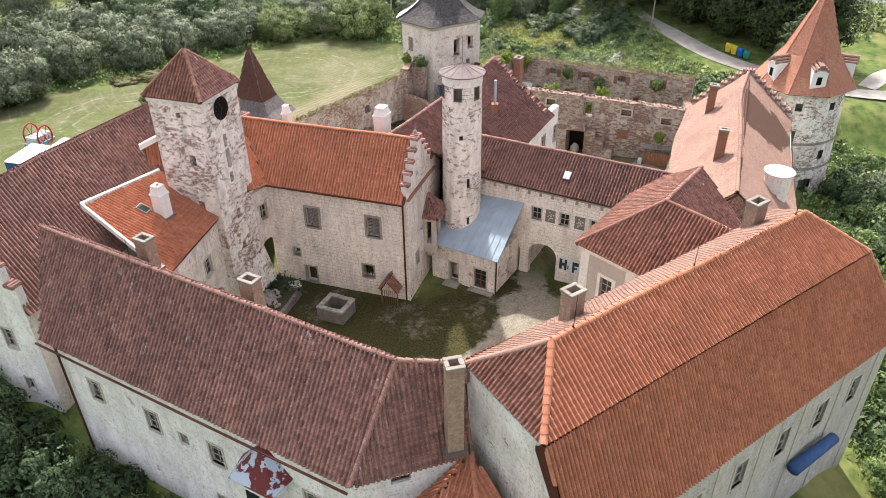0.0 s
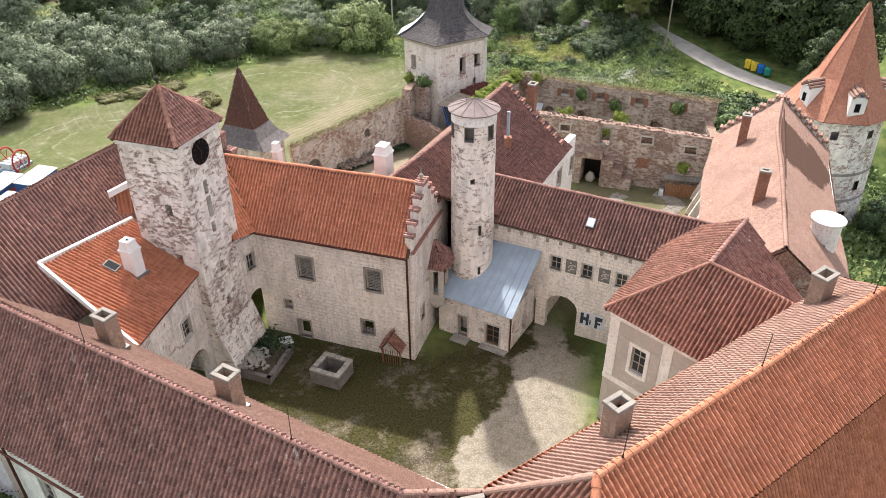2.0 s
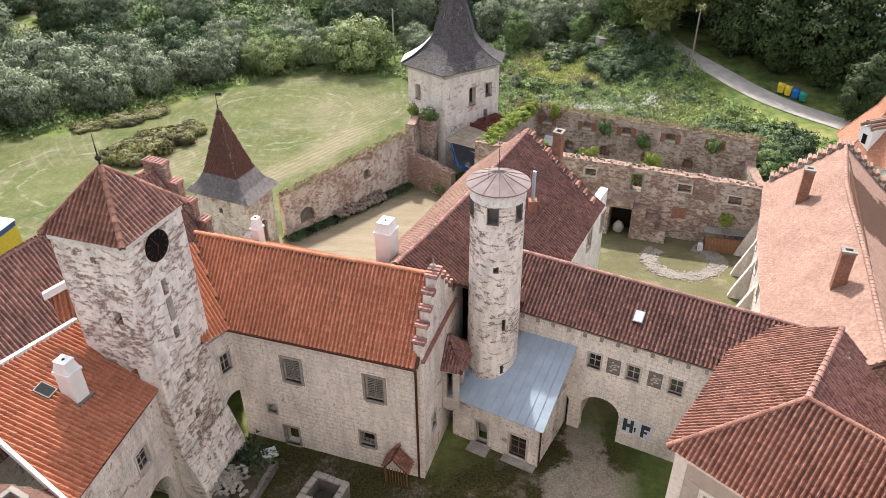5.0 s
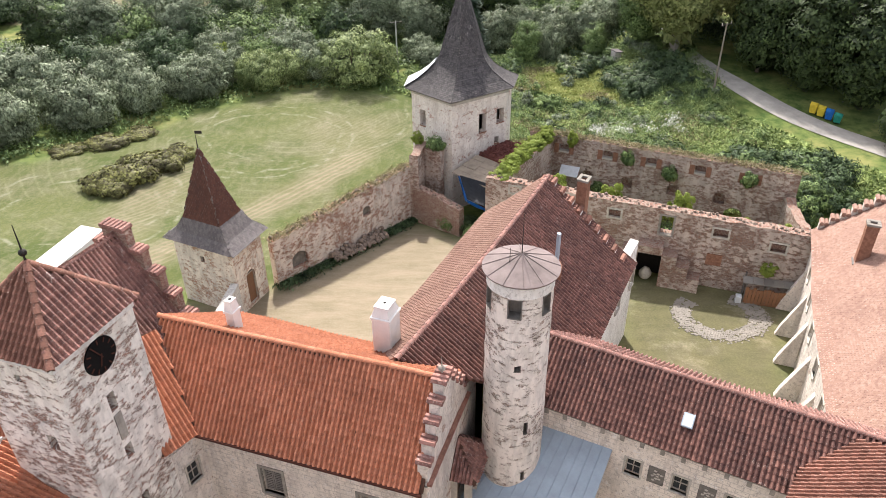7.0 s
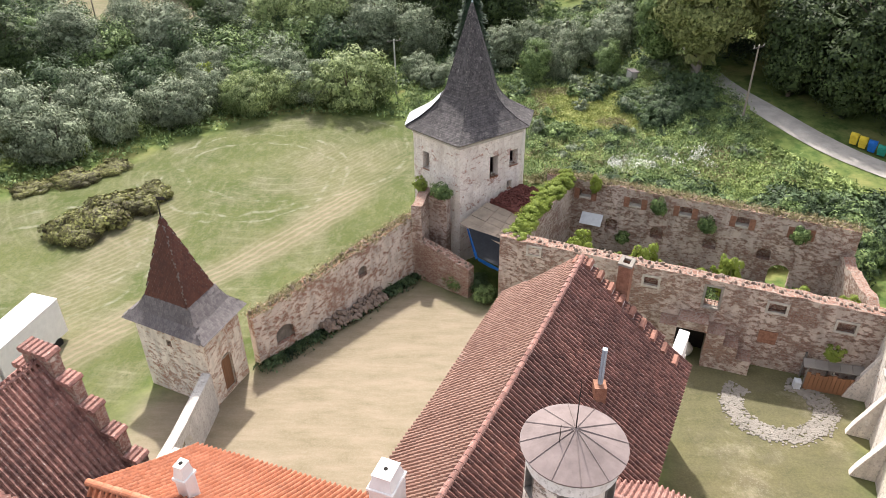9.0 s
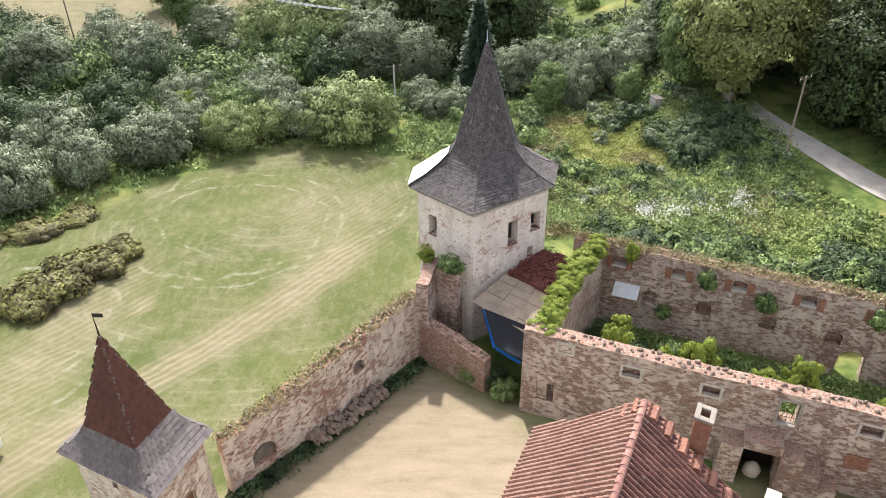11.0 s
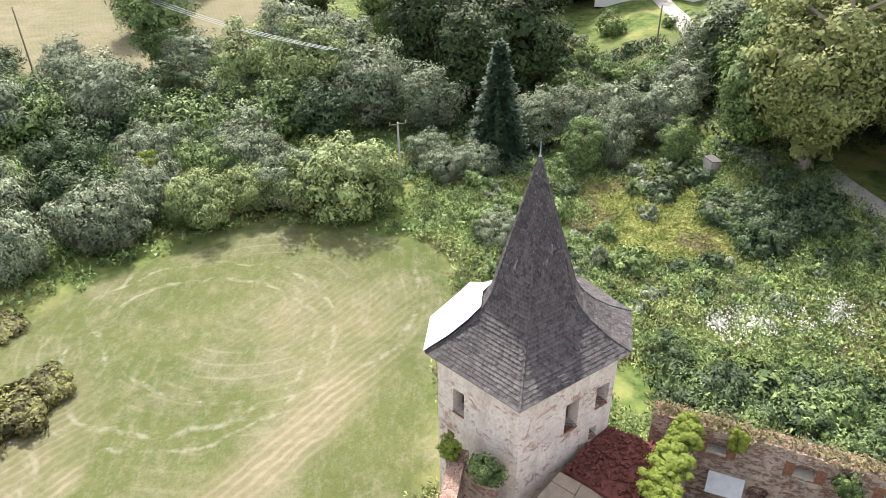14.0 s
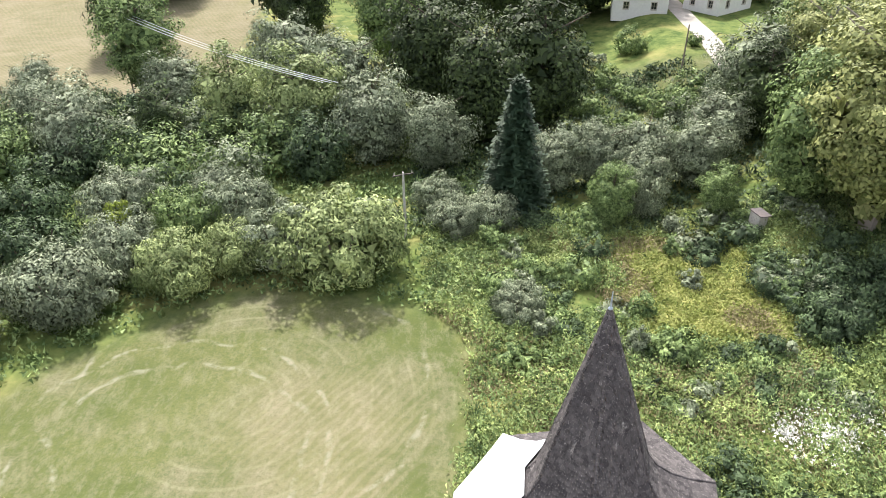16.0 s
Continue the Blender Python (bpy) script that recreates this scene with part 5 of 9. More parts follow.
tube(bm, (4.45, 49.4, 3.3), (4.45, 49.4, 0.1), 0.06)
part("rain_pipe", bm, "rust", N)
bm = bmesh.new()
wbox(fn, bm, 1.4, 2.8, 0.0, 0.14, 0.0, 0.9, 0.03)
wbox(fn, bm, 3.7, 5.9, 0.0, 0.12, 0.0, 0.6, 0.03)
part("doorstep", bm, "stone", N, "worn stone doorsteps")
t0, t1, t2, t3 = fn.at(-0.3, 0.35, 3.5), fn.at(fn.length + 0.35, 0.35, 3.5), V(6.9, 53.4, 6.9), V(1.9, 55.9, 6.7)
verts = [t0, t1, t2, t3]
bm = bmesh.new()
tn = (t1 - t0).cross(t3 - t0).normalized()
low_v = [bm.verts.new(p - tn * 0.06) for p in verts]
top_v = [bm.verts.new(p) for p in verts]
bm.faces.new(top_v)
bm.faces.new(low_v[::-1])
for i in range(4):
    bm.faces.new((low_v[i], low_v[(i + 1) % 4], top_v[(i + 1) % 4], top_v[i]))
sheet = part("roof", bm, "tin", N, "grey-blue standing seam sheet roof")
for i in range(1, 11):
    a, b = t0 + (t1 - t0) * (i / 11), t3 + (t2 - t3) * (i / 11)
    bm = bmesh.new()
    tube(bm, a + tn * 0.02, b + tn * 0.02, 0.028, 0.028, 4)
    part("seam", bm, "tin", sheet)

# round stair tower
T = thing("round_tower", (1.58, 53.95, 0), "slender round stone tower with flat conical metal roof", "tower")


def drum(parent, c, r0, r1, z0, z1, mat, holes=(), n=48, rows=24, rough=0.0, name="shaft"):
    """A round wall with square openings (angle in degrees, z, w, h)."""
    verts, faces = [], []
    zs = sorted({round(z0 + (z1 - z0) * i / rows, 3) for i in range(rows + 1)} | {round(h[i], 3) for h in [(q[1], q[1] + q[3]) for q in holes] for i in (0, 1)})
    cut = set()
    angs = sorted({round(i * 360 / n, 3) for i in range(n)} | {round((h[0] + s * math.degrees(h[2] / 2 / r1)) % 360, 3) for h in holes for s in (-1, 1)})
    for z in zs:
        r = r0 + (r1 - r0) * (z - z0) / (z1 - z0)
        for a in angs:
            rr = r + rough * noise.noise(V(math.cos(radians(a)) * 3, math.sin(radians(a)) * 3, z * 1.2))
            verts.append(V(c[0] + rr * math.cos(radians(a)), c[1] + rr * math.sin(radians(a)), z))
    k = len(angs)
    inner0 = len(verts)
    for j in range(len(zs) - 1):
        for i in range(k):
            am = (angs[i] + (angs[(i + 1) % k] if i < k - 1 else 360)) / 2
            zm = (zs[j] + zs[j + 1]) / 2
            inh = any(abs((am - h[0] + 180) % 360 - 180) < math.degrees(h[2] / 2 / r1) and h[1] < zm < h[1] + h[3] for h in holes)
            if not inh:
                faces.append((j * k + i, j * k + (i + 1) % k, (j + 1) * k + (i + 1) % k, (j + 1) * k + i))
    ob = raw(name, verts, faces, mat, parent, smooth=False)
    for a, z, w, h in holes:
        f = Face((c[0] + r1 * math.cos(radians(a)) + w / 2 * math.sin(radians(a)) * 1, c[1] + r1 * math.sin(radians(a)) - w / 2 * math.cos(radians(a))),
                 (c[0] + r1 * math.cos(radians(a)) - w / 2 * math.sin(radians(a)), c[1] + r1 * math.sin(radians(a)) + w / 2 * math.cos(radians(a))))
        bm = bmesh.new()
        dd2 = 0.55
        for q in (((-0.03, -dd2, z), (0.02, 0.02, z + h)), ((w - 0.02, -dd2, z), (w + 0.03, 0.02, z + h)), ((-0.03, -dd2, z - 0.05), (w + 0.03, 0.05, z)), ((-0.03, -dd2, z + h), (w + 0.03, 0.02, z + h + 0.05)), ((0, -dd2, z), (w, -dd2 + 0.05, z + h))):
            box(bm, *q, f.m)
        part("reveal", bm, "stone_dark", parent, "dark window opening")
    return ob


TC = (1.58, 53.95)
tw = [(258, 15.7, 0.6, 0.95), (318, 15.7, 0.5, 0.95), (200, 15.7, 0.5, 0.95), (290, 8.4, 0.22, 0.8), (268, 12.6, 0.28, 0.3), (290, 5.0, 0.2, 0.6)]
drum(T, TC, 1.62, 1.52, -0.3, 17.45, "drum_stone", tw, rough=0.05)
drum(T, TC, 1.56, 1.56, 16.75, 17.5, "plaster_white", (), rows=2, name="frieze")
bm = bmesh.new()
N2 = 32
rim0 = [bm.verts.new((TC[0] + 1.76 * math.cos(i * math.tau / N2), TC[1] + 1.76 * math.sin(i * math.tau / N2), 17.46)) for i in range(N2)]
rim1 = [bm.verts.new((TC[0] + 1.78 * math.cos(i * math.tau / N2), TC[1] + 1.78 * math.sin(i * math.tau / N2), 17.54)) for i in range(N2)]
tip = bm.verts.new((TC[0], TC[1], 18.2))
bm.faces.new(rim0[::-1])
for i in range(N2):
    bm.faces.new((rim0[i], rim0[(i + 1) % N2], rim1[(i + 1) % N2], rim1[i]))
    bm.faces.new((rim1[i], rim1[(i + 1) % N2], tip))
cone = part("roof", bm, "tin_rose", T, "dull rose sheet metal cone")
for i in range(12):
    a = i * math.tau / 12
    bm = bmesh.new()
    tube(bm, (TC[0] + 1.76 * math.cos(a), TC[1] + 1.76 * math.sin(a), 17.56), (TC[0], TC[1], 18.22), 0.02, 0.02, 4)
    part("seam", bm, "tin_rose", cone)
bm = bmesh.new()
box(bm, (0.75, -0.35, 0), (1.25, 0.1, 0.06), Matrix.Translation((TC[0] + 0.05, TC[1] - 0.2, 17.86)) @ pose(0, 0, 0, 0, 21, 20))
part("hatch", bm, "dark", cone, "dark open hatch")
bm = bmesh.new()
tube(bm, (TC[0], TC[1], 18.1), (TC[0], TC[1], 20.2), 0.025, 0.012, 5)
tube(bm, (TC[0] - 0.55, TC[1] - 0.35, 17.9), (TC[0] - 0.55, TC[1] - 0.35, 18.7), 0.02, 0.012, 5)
part("rod", bm, "iron", T, "lightning rod")

# clock tower
K = thing("clock_tower", (-17.5, 49.5, 0), "square stone clock tower with brown tiled pyramid roof", "tower")
ku, kv, kc = V(0.29, 0.957), V(-0.957, 0.29), V(-17.45, 49.05)
hs = 2.16
kq = [kc - ku * hs - kv * hs, kc + ku * hs - kv * hs, kc + ku * hs + kv * hs, kc - ku * hs + kv * hs]
f1k, f2k = Face(kq[0], kq[1]), Face(kq[3], kq[0])
kh1 = [hole(1.95, 13.9, 0.4, 0.95), hole(1.95, 11.1, 0.42, 0.75), hole(1.95, 8.0, 0.42, 0.75), hole(1.95, 5.2, 0.45, 0.65), hole(2.0, 1.2, 0.5, 0.9)]
kh2 = [hole(2.75, 13.0, 0.5, 0.8), hole(2.7, 9.3, 0.5, 0.8), hole(2.3, 16.6, 0.28, 0.35), hole(1.1, 5.8, 0.5, 0.8)]
wall(f1k, -0.3, 17.98, kh1, "tower_stone", K, 0.9)
wall(f2k, -0.3, 17.98, kh2, "tower_stone", K, 0.9)
wall(Face(kq[1], kq[2]), -0.3, 17.98, [], "tower_stone", K, 0.9)
wall(Face(kq[2], kq[3]), -0.3, 17.98, [], "tower_stone", K, 0.9)
bm = bmesh.new()
for f in (f1k, f2k, Face(kq[1], kq[2]), Face(kq[2], kq[3])):
    wbox(f, bm, -0.05, f.length + 0.05, 17.6, 17.98, 0.002, 0.07)
part("cornice", bm, "plaster_white", K, "plain white cornice")
for f, hh in ((f1k, kh1), (f2k, kh2)):
    for h in hh:
        # A near-black panel is added in each opening to stand in for shade.
        bm = bmesh.new()
        wbox(f, bm, h[0], h[1], h[2], h[3], -0.75, -0.7)
        part("inner_board", bm, "dark", K, "near-black panel added deep in the opening as its shade")
bm = bmesh.new()
wbox(f1k, bm, 1.75, 2.15, 12.3, 13.7, 0.002, 0.05)
part("niche", bm, "stone", K, "worn grey stone niche")
# spreading foot of the tower
verts = []
for off, z in ((1.1, -0.3), (0.95, 1.6), (0.1, 3.9)):
    verts += [f1k.at(-0.05, off, z), f1k.at(f1k.length + 0.05, off * 0.8, z)]
    verts += [f1k.at(-0.05, -0.3, z), f1k.at(f1k.length + 0.05, -0.3, z)]
fs = []
for r in range(2):
    b = r * 4
    fs += [(b, b + 1, b + 5, b + 4), (b + 2, b, b + 4, b + 6), (b + 1, b + 3, b + 7, b + 5)]
raw("buttress", verts, fs, "tower_stone", K, "sloping stone foot")
hs2 = 2.4
kr = [lift(kc + ku * a * hs2 + kv * b * hs2, 18.0) for a, b in ((-1, -1), (1, -1), (1, 1), (-1, 1))]
kap = lift(kc, 20.75)
decks = [roof_plane(K, [kr[i], kr[(i + 1) % 4], kap], "tile_red" if i == 3 else "tile_brown", pieces=120 if i in (0, 3) else 10, near=kr[0]) for i in range(4)]
for i in range(4):
    ridge(decks[i], kr[i], kap, "tile_red")
finial(K, kap, 1.6, 0.16)
clock = part("clock", bmesh.new(), "dark", K, "round black clock face")
bm = bmesh.new()
cc = f1k.at(2.1, 0.06, 16.75)
tube(bm, f1k.at(2.1, 0.0, 16.75), cc, 0.82, 0.82, 32)
bm.to_mesh(clock.data)
bm.free()
bm = bmesh.new()
for i in range(12):
    a = i * math.tau / 12
    q = f1k.m @ Matrix.Translation((2.1, 0.062, 16.75)) @ Matrix.Rotation(a, 4, "Y")
    box(bm, (-0.03, 0, 0.56), (0.03, 0.02, 0.76), q)
part("dial_stroke", bm, "rust", clock, "faded hour strokes")
bm = bmesh.new()
for a, L in ((200, 0.45), (330, 0.65)):
    q = f1k.m @ Matrix.Translation((2.1, 0.085, 16.75)) @ Matrix.Rotation(radians(a), 4, "Y")
    box(bm, (-0.025, 0, -0.1), (0.025, 0.02, L), q)
part("clock_pointer", bm, "rust", clock)

# narrow link between the clock tower and the sgraffito wing
LK = thing("link_house", (-15, 52, 0), "narrow link house with orange tiles beside the clock tower", "annex")
n0, n1, n2 = V(-14.85, 49.6, 9.5), V(-13.9, 51.35, 9.2), V(-16.6, 54.3, 13.0)
fl2 = Face((-15.0, 49.9), (-13.95, 51.75))
wall(fl2, -0.3, 8.9, [hole(1.2, 6.3, 0.75, 1.3), hole(1.3, 0.0, 1.6, 4.4, 0.8)], "plaster_yard", LK, 0.4)
window(fl2, LK, 1.2, 6.3, 0.75, 1.3, "two", 0.1)
roof_plane(LK, [n0, n1, n2 + V(0.3, 0.2, 0), n2 + V(-1.2, -2.0, 1.0)], "tile_orange", pieces=40, near=n1, wave=0.0)

# west wing and its small new roof
F = wing("castle_wing", "west castle wing with steep brown pantile roof", (-25, 48, -2.6))
fd2, fn2 = V(0.36, 0.933), V(0.933, -0.36)
Fr0, Fr1 = V(-29.4, 37.0, 15.0), V(-20.3, 60.6, 15.0)
hw, ze = 4.8, 8.6
x0, x1 = lift(Fr0 + fn2 * hw, ze), lift(Fr1 + fn2 * hw, ze)
y0, y1 = lift(Fr0 - fn2 * hw, ze), lift(Fr1 - fn2 * hw, ze)
rf1 = roof_plane(F, [x0, x1, Fr1, Fr0], "tile_brown", pieces=200, near=(-23, 43, 12))
rf2 = roof_plane(F, [y1, y0, Fr0, Fr1], "tile_brown", pieces=20)
ridge(rf1, Fr0, Fr1, "tile_brown")
wx0, wx1, wy1, wy0 = Fr0 + fn2 * 4.4, Fr1 + fn2 * 4.4, Fr1 - fn2 * 4.4, Fr0 - fn2 * 4.4
wall(Face(wx0, wx1), -2.8, 8.7, [], "plaster_yard", F)
wall(Face(wy1, wy0), -2.8, 8.7, [], "plaster_white", F)
fs2 = Face(wy0, wx0)
wall(fs2, -3.4, 8.7, [hole(6.2, 5.0, 0.9, 1.6), hole(6.4, 1.2, 0.7, 1.1)], "plaster_white", F)
window(fs2, F, 6.2, 5.0, 0.9, 1.6, "six", 0.12)
window(fs2, F, 6.4, 1.2, 0.7, 1.1, "two", 0.1)
wall(Face(wx1, wy1), -0.4, 8.7, [], "plaster_yard", F)
gable(F, [lift(wx1, 8.6), lift(wy1, 8.6), Fr1 - V(0, 0, 0.2)], fd2, "ruin_red")
steps_gable(F, lift(wx1, 8.9), lift(wy1, 8.9), Fr1 - V(0, 0, 0.1), fd2, 5, "ruin_red", "tile_brown", 0.6)
gable(F, [lift(wy0, 8.6), lift(wx0, 8.6), Fr0 - V(0, 0, 0.2)], -fd2, "plaster_white")
steps_gable(F, lift(wy0, 8.9), lift(wx0, 8.9), Fr0 - V(0, 0, 0.1), -fd2, 5, "plaster_white", "tile_brown", 0.6)

G = wing("castle_wing", "small castle wing with bright new orange tiles and arcades", (-19, 43, 0))
Gb, Gr = V(-17.6, 39.2, 8.9), V(-16.3, 46.9, 8.9)
Ga, Gv = V(-23.9, 42.4, 12.2), V(-21.2, 49.0, 12.6)
Gw = V(-17.0, 48.3)
Gw.z, Gv.z = hit_plane(Gw, Gb, Gr, Ga), hit_plane(Gv, Gb, Gr, Ga)
rg = roof_plane(G, [Gb, Gr, Gw, Gv, Ga], "tile_orange", pieces=200, near=Gr)
roof_plane(G, [V(-21.2, 47.6, 12.65), V(-19.6, 48.2, 12.65), V(-20.0, 49.2, 14.4), V(-21.6, 48.2, 14.2)], "tile_orange", pieces=10)
for a, b in ((Ga, Gv), (Gb, Ga), (V(-21.6, 47.7, 14.0), V(-20.2, 48.6, 14.5))):
    bm = bmesh.new()
    d = (b - a).normalized()
    side = d.cross(V(0, 0, 1)).normalized() * 0.09
    q = [a + side + V(0, 0, 0.22), b + side + V(0, 0, 0.22), b - side + V(0, 0, 0.25), a - side + V(0, 0, 0.25)]
    vs = [bm.verts.new(p) for p in q] + [bm.verts.new(p - V(0, 0, 0.4)) for p in q]
    for f in ((0, 1, 2, 3), (7, 6, 5, 4), (0, 4, 5, 1), (1, 5, 6, 2), (2, 6, 7, 3), (3, 7, 4, 0)):
        bm.faces.new([vs[i] for i in f])
    part("flashing", bm, "white_paint", rg, "white sheet flashing")
fgw = Face((-17.9, 39.0), (-16.6, 46.9))
wall(fgw, -0.3, 8.8, [hole(5.4, 5.3, 0.95, 1.4), hole(2.0, -0.3, 2.4, 6.2, 1.2), hole(5.7, -0.3, 2.6, 3.9, 1.2)], "plaster_yard", G)
window(fgw, G, 5.4, 5.3, 0.95, 1.4, "six", 0.12)
bm = bmesh.new()
wbox(fgw, bm, 4.5, 6.9, 3.0, 3.9, -0.5, -0.3)
part("arch_board", bm, "brown_wood", G)
gl = thing("roof_window", (-20.4, 44.9, 11.5), "small dark roof window in the new tiles", "roof window")
gn = (Gr - Gb).cross(Ga - Gb).normalized()
gq = gn.to_track_quat("Z", "Y").to_matrix().to_4x4()
bm = bmesh.new()
pz = V(-20.7, 44.2, 0)
pz.z = hit_plane(pz, Gb, Gr, Ga) + 0.12
box(bm, (-0.35, -0.45, 0), (0.35, 0.45, 0.1), Matrix.Translation(pz) @ gq, 0.02)
part("frame", bm, "tin_dark", gl)
bm = bmesh.new()
box(bm, (-0.28, -0.38, 0.1), (0.28, 0.38, 0.115), Matrix.Translation(pz) @ gq)
part("pane", bm, "glass", gl)

# north hall with brown tiles
H = wing("castle_wing", "hall wing with brown pantile roof and stepped far gable", (1, 63, 0))
hd3, hn3 = V(0.445, 0.8955), V(0.8955, -0.445)
Hr0, Hr1 = V(-4.2, 52.9, 12.75), V(4.66, 70.72, 12.75)
hx0, hx1 = V(4.46, 54.94, 8.3), V(10.6, 67.3, 8.3)
hy0, hy1 = V(-7.9, 56.1, 8.3), V(0.55, 73.1, 8.3)
# Dark tile on the shaded slope, pale on the sunward: light set by colour.
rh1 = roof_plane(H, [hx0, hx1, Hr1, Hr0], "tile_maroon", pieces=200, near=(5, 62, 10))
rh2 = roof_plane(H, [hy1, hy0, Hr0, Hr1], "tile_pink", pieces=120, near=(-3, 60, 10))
ridge(rh1, Hr0, Hr1, "tile_brown")
vx0, vx1, vy1, vy0 = V(3.9, 55.5), V(9.75, 67.0), V(1.15, 71.9), V(-7.1, 56.4)
fh = Face(vx0, vx1)
wall(fh, -0.3, 8.3, [hole(12.5, 4.8, 0.9, 1.6), hole(15.6, 4.8, 0.9, 1.6)], "plaster_white", H)
for u in (12.5, 15.6):
    window(fh, H, u, 4.8, 0.9, 1.6, "six", 0.14)
wall(Face(vx1, vy1), -0.3, 8.3, [], "plaster_yard", H)
wall(Face(vy1, vy0), -0.3, 8.3, [], "plaster_yard", H)
gable(H, [lift(vx1, 8.2), lift(vy1, 8.2), Hr1 - V(0, 0, 0.2)], hd3, "plaster_white")
steps_gable(H, lift(vx1, 8.4), lift(vy1, 8.4), Hr1 - V(0, 0, 0.2), hd3, 9, "plaster_white", "tile_red", 0.1)

# south-east wing with pale tiles
I = wing("castle_wing", "long wing with faded pink flat tile roof and leaning buttresses", (25, 60, -2))
id3, in3 = V(0.32, 0.947), V(0.947, -0.32)
Ir0, Ir1 = V(21.6, 47.6, 10.7), V(30.15, 72.9, 10.7)
ix0, ix1 = lift(Ir0 + in3 * 5.2, 6.3), lift(Ir1 + in3 * 5.2, 6.3)
iy0, iy1 = lift(Ir0 - in3 * 5.2, 6.3), lift(Ir1 - in3 * 5.2, 6.3)
ri1 = roof_plane(I, [iy1, iy0, Ir0, Ir1], "tile_pink", 0.19, 0.17, "flat", pieces=250, near=(22, 60, 8), wave=0.09)
ri2 = roof_plane(I, [ix0, ix1, Ir1, Ir0], "tile_pink", 0.19, 0.17, "flat", pieces=60, near=(24, 54, 9), wave=0.09)
ridge(ri1, Ir0, Ir1, "tile_pink")
jx0, jx1, jy1, jy0 = Ir0 + in3 * 4.9, Ir1 + in3 * 4.9, Ir1 - in3 * 4.9, Ir0 - in3 * 4.9
fi = Face(jy1, jy0)
ihs = [3.2, 6.6, 10.0, 13.4, 16.8, 20.2]
wall(fi, -0.3, 6.4, [hole(u, 3.9, 0.75, 1.2) for u in ihs], "plaster_yard", I)
for u in ihs:
    window(fi, I, u, 3.9, 0.75, 1.2, "two", 0.1)
wall(Face(jx0, jx1), -4.5, 6.4, [], "plaster_white", I)
wall(Face(jy0, jx0), -0.3, 6.4, [], "plaster_yard", I)
wall(Face(jx1, jy1), -0.3, 6.4, [], "plaster_white", I)
gable(I, [lift(jy0, 6.3), lift(jx0, 6.3), Ir0 - V(0, 0, 0.15)], -id3, "ruin_red")
gable(I, [lift(jx1, 6.3), lift(jy1, 6.3), Ir1 - V(0, 0, 0.15)], id3, "plaster_white")
steps_gable(I, lift(jx1, 6.5), lift(jy1, 6.5), Ir1 - V(0, 0, 0.15), id3, 8, "plaster_yard", "tile_pink", 0.28)
for u in (1.6, 5.0, 8.3, 11.7, 15.0, 18.4, 21.8):
    bm = bmesh.new()
    vs = [bm.verts.new(fi.at(u + s, w, z)) for s in (-0.2, 0.2) for w, z in ((0.0, -0.3), (1.5, -0.3), (1.2, 0.8), (0.0, 3.9))]
    for f in ((3, 2, 1, 0), (4, 5, 6, 7), (1, 2, 6, 5), (2, 3, 7, 6)):
        bm.faces.new([vs[i] for i in f])
    part("buttress", bm, "plaster_yard", I, "sloping plastered buttress")

# bartizan with a white lid
BT = thing("bartizan", (26.8, 53.0, 3), "plastered round bartizan under a white metal lid", "bartizan")
drum(BT, (26.8, 53.0), 0.98, 1.0, 5.2, 9.6, "plaster_white", [(250, 7.6, 0.2, 0.5)], rows=8)
drum(BT, (26.8, 53.0), 0.45, 0.98, 3.6, 5.2, "drum_stone", (), rows=4, name="corbel")
bm = bmesh.new()
tube(bm, (26.8, 53.0, 9.6), (26.8, 53.0, 9.78), 1.15, 1.18, 32)
tube(bm, (26.8, 53.0, 9.78), (26.8, 53.0, 9.98), 1.15, 0.2, 32)
part("lid", bm, "white_paint", BT, "white painted flat metal lid")

# big round tower with tiled cone and dormers
J = thing("round_tower", (38, 79, -4), "big whitewashed round tower with tiled cone and white dormers", "tower")
JC = (38.2, 79.3)
jh = [(252, 5.6, 0.7, 0.8), (300, 5.6, 0.7, 0.8), (250, 2.3, 0.9, 1.2), (300, 0.2, 0.7, 1.0), (215, 0.5, 0.7, 1.0), (215, 5.6, 0.7, 0.8), (285, -3.6, 1.3, 1.6)]
drum(J, JC, 4.9, 4.35, -4.8, 7.6, "tower_stone", jh, rows=20, n=56)
for z, r in ((1.9, 4.62), (-0.9, 4.75)):
    drum(J, JC, r + 0.05, r + 0.05, z, z + 0.3, "stone", (), rows=1, name="band")
jr = [(5.4, 7.5), (2.9, 10.6), (0.05, 17.1)]
for (ra_, za), (rb_, zb) in zip(jr, jr[1:]):
    for i in range(8):
        a0, a1 = radians(i * 45 + 12), radians(i * 45 + 57)
        pts = [V(JC[0] + ra_ * math.cos(a0), JC[1] + ra_ * math.sin(a0), za), V(JC[0] + ra_ * math.cos(a1), JC[1] + ra_ * math.sin(a1), za),
               V(JC[0] + rb_ * math.cos(a1), JC[1] + rb_ * math.sin(a1), zb), V(JC[0] + rb_ * math.cos(a0), JC[1] + rb_ * math.sin(a0), zb)]
        dk = roof_plane(J, pts, "tile_cone", 0.2, 0.2, "flat", pieces=12 if 3 <= i <= 6 else 0, wave=0.0)
        if 3 <= i <= 6:
            ridge(dk, pts[0], pts[3], "tile_cone", 0.1)
finial(J, V(JC[0], JC[1], 17.0), 1.2, 0.16)
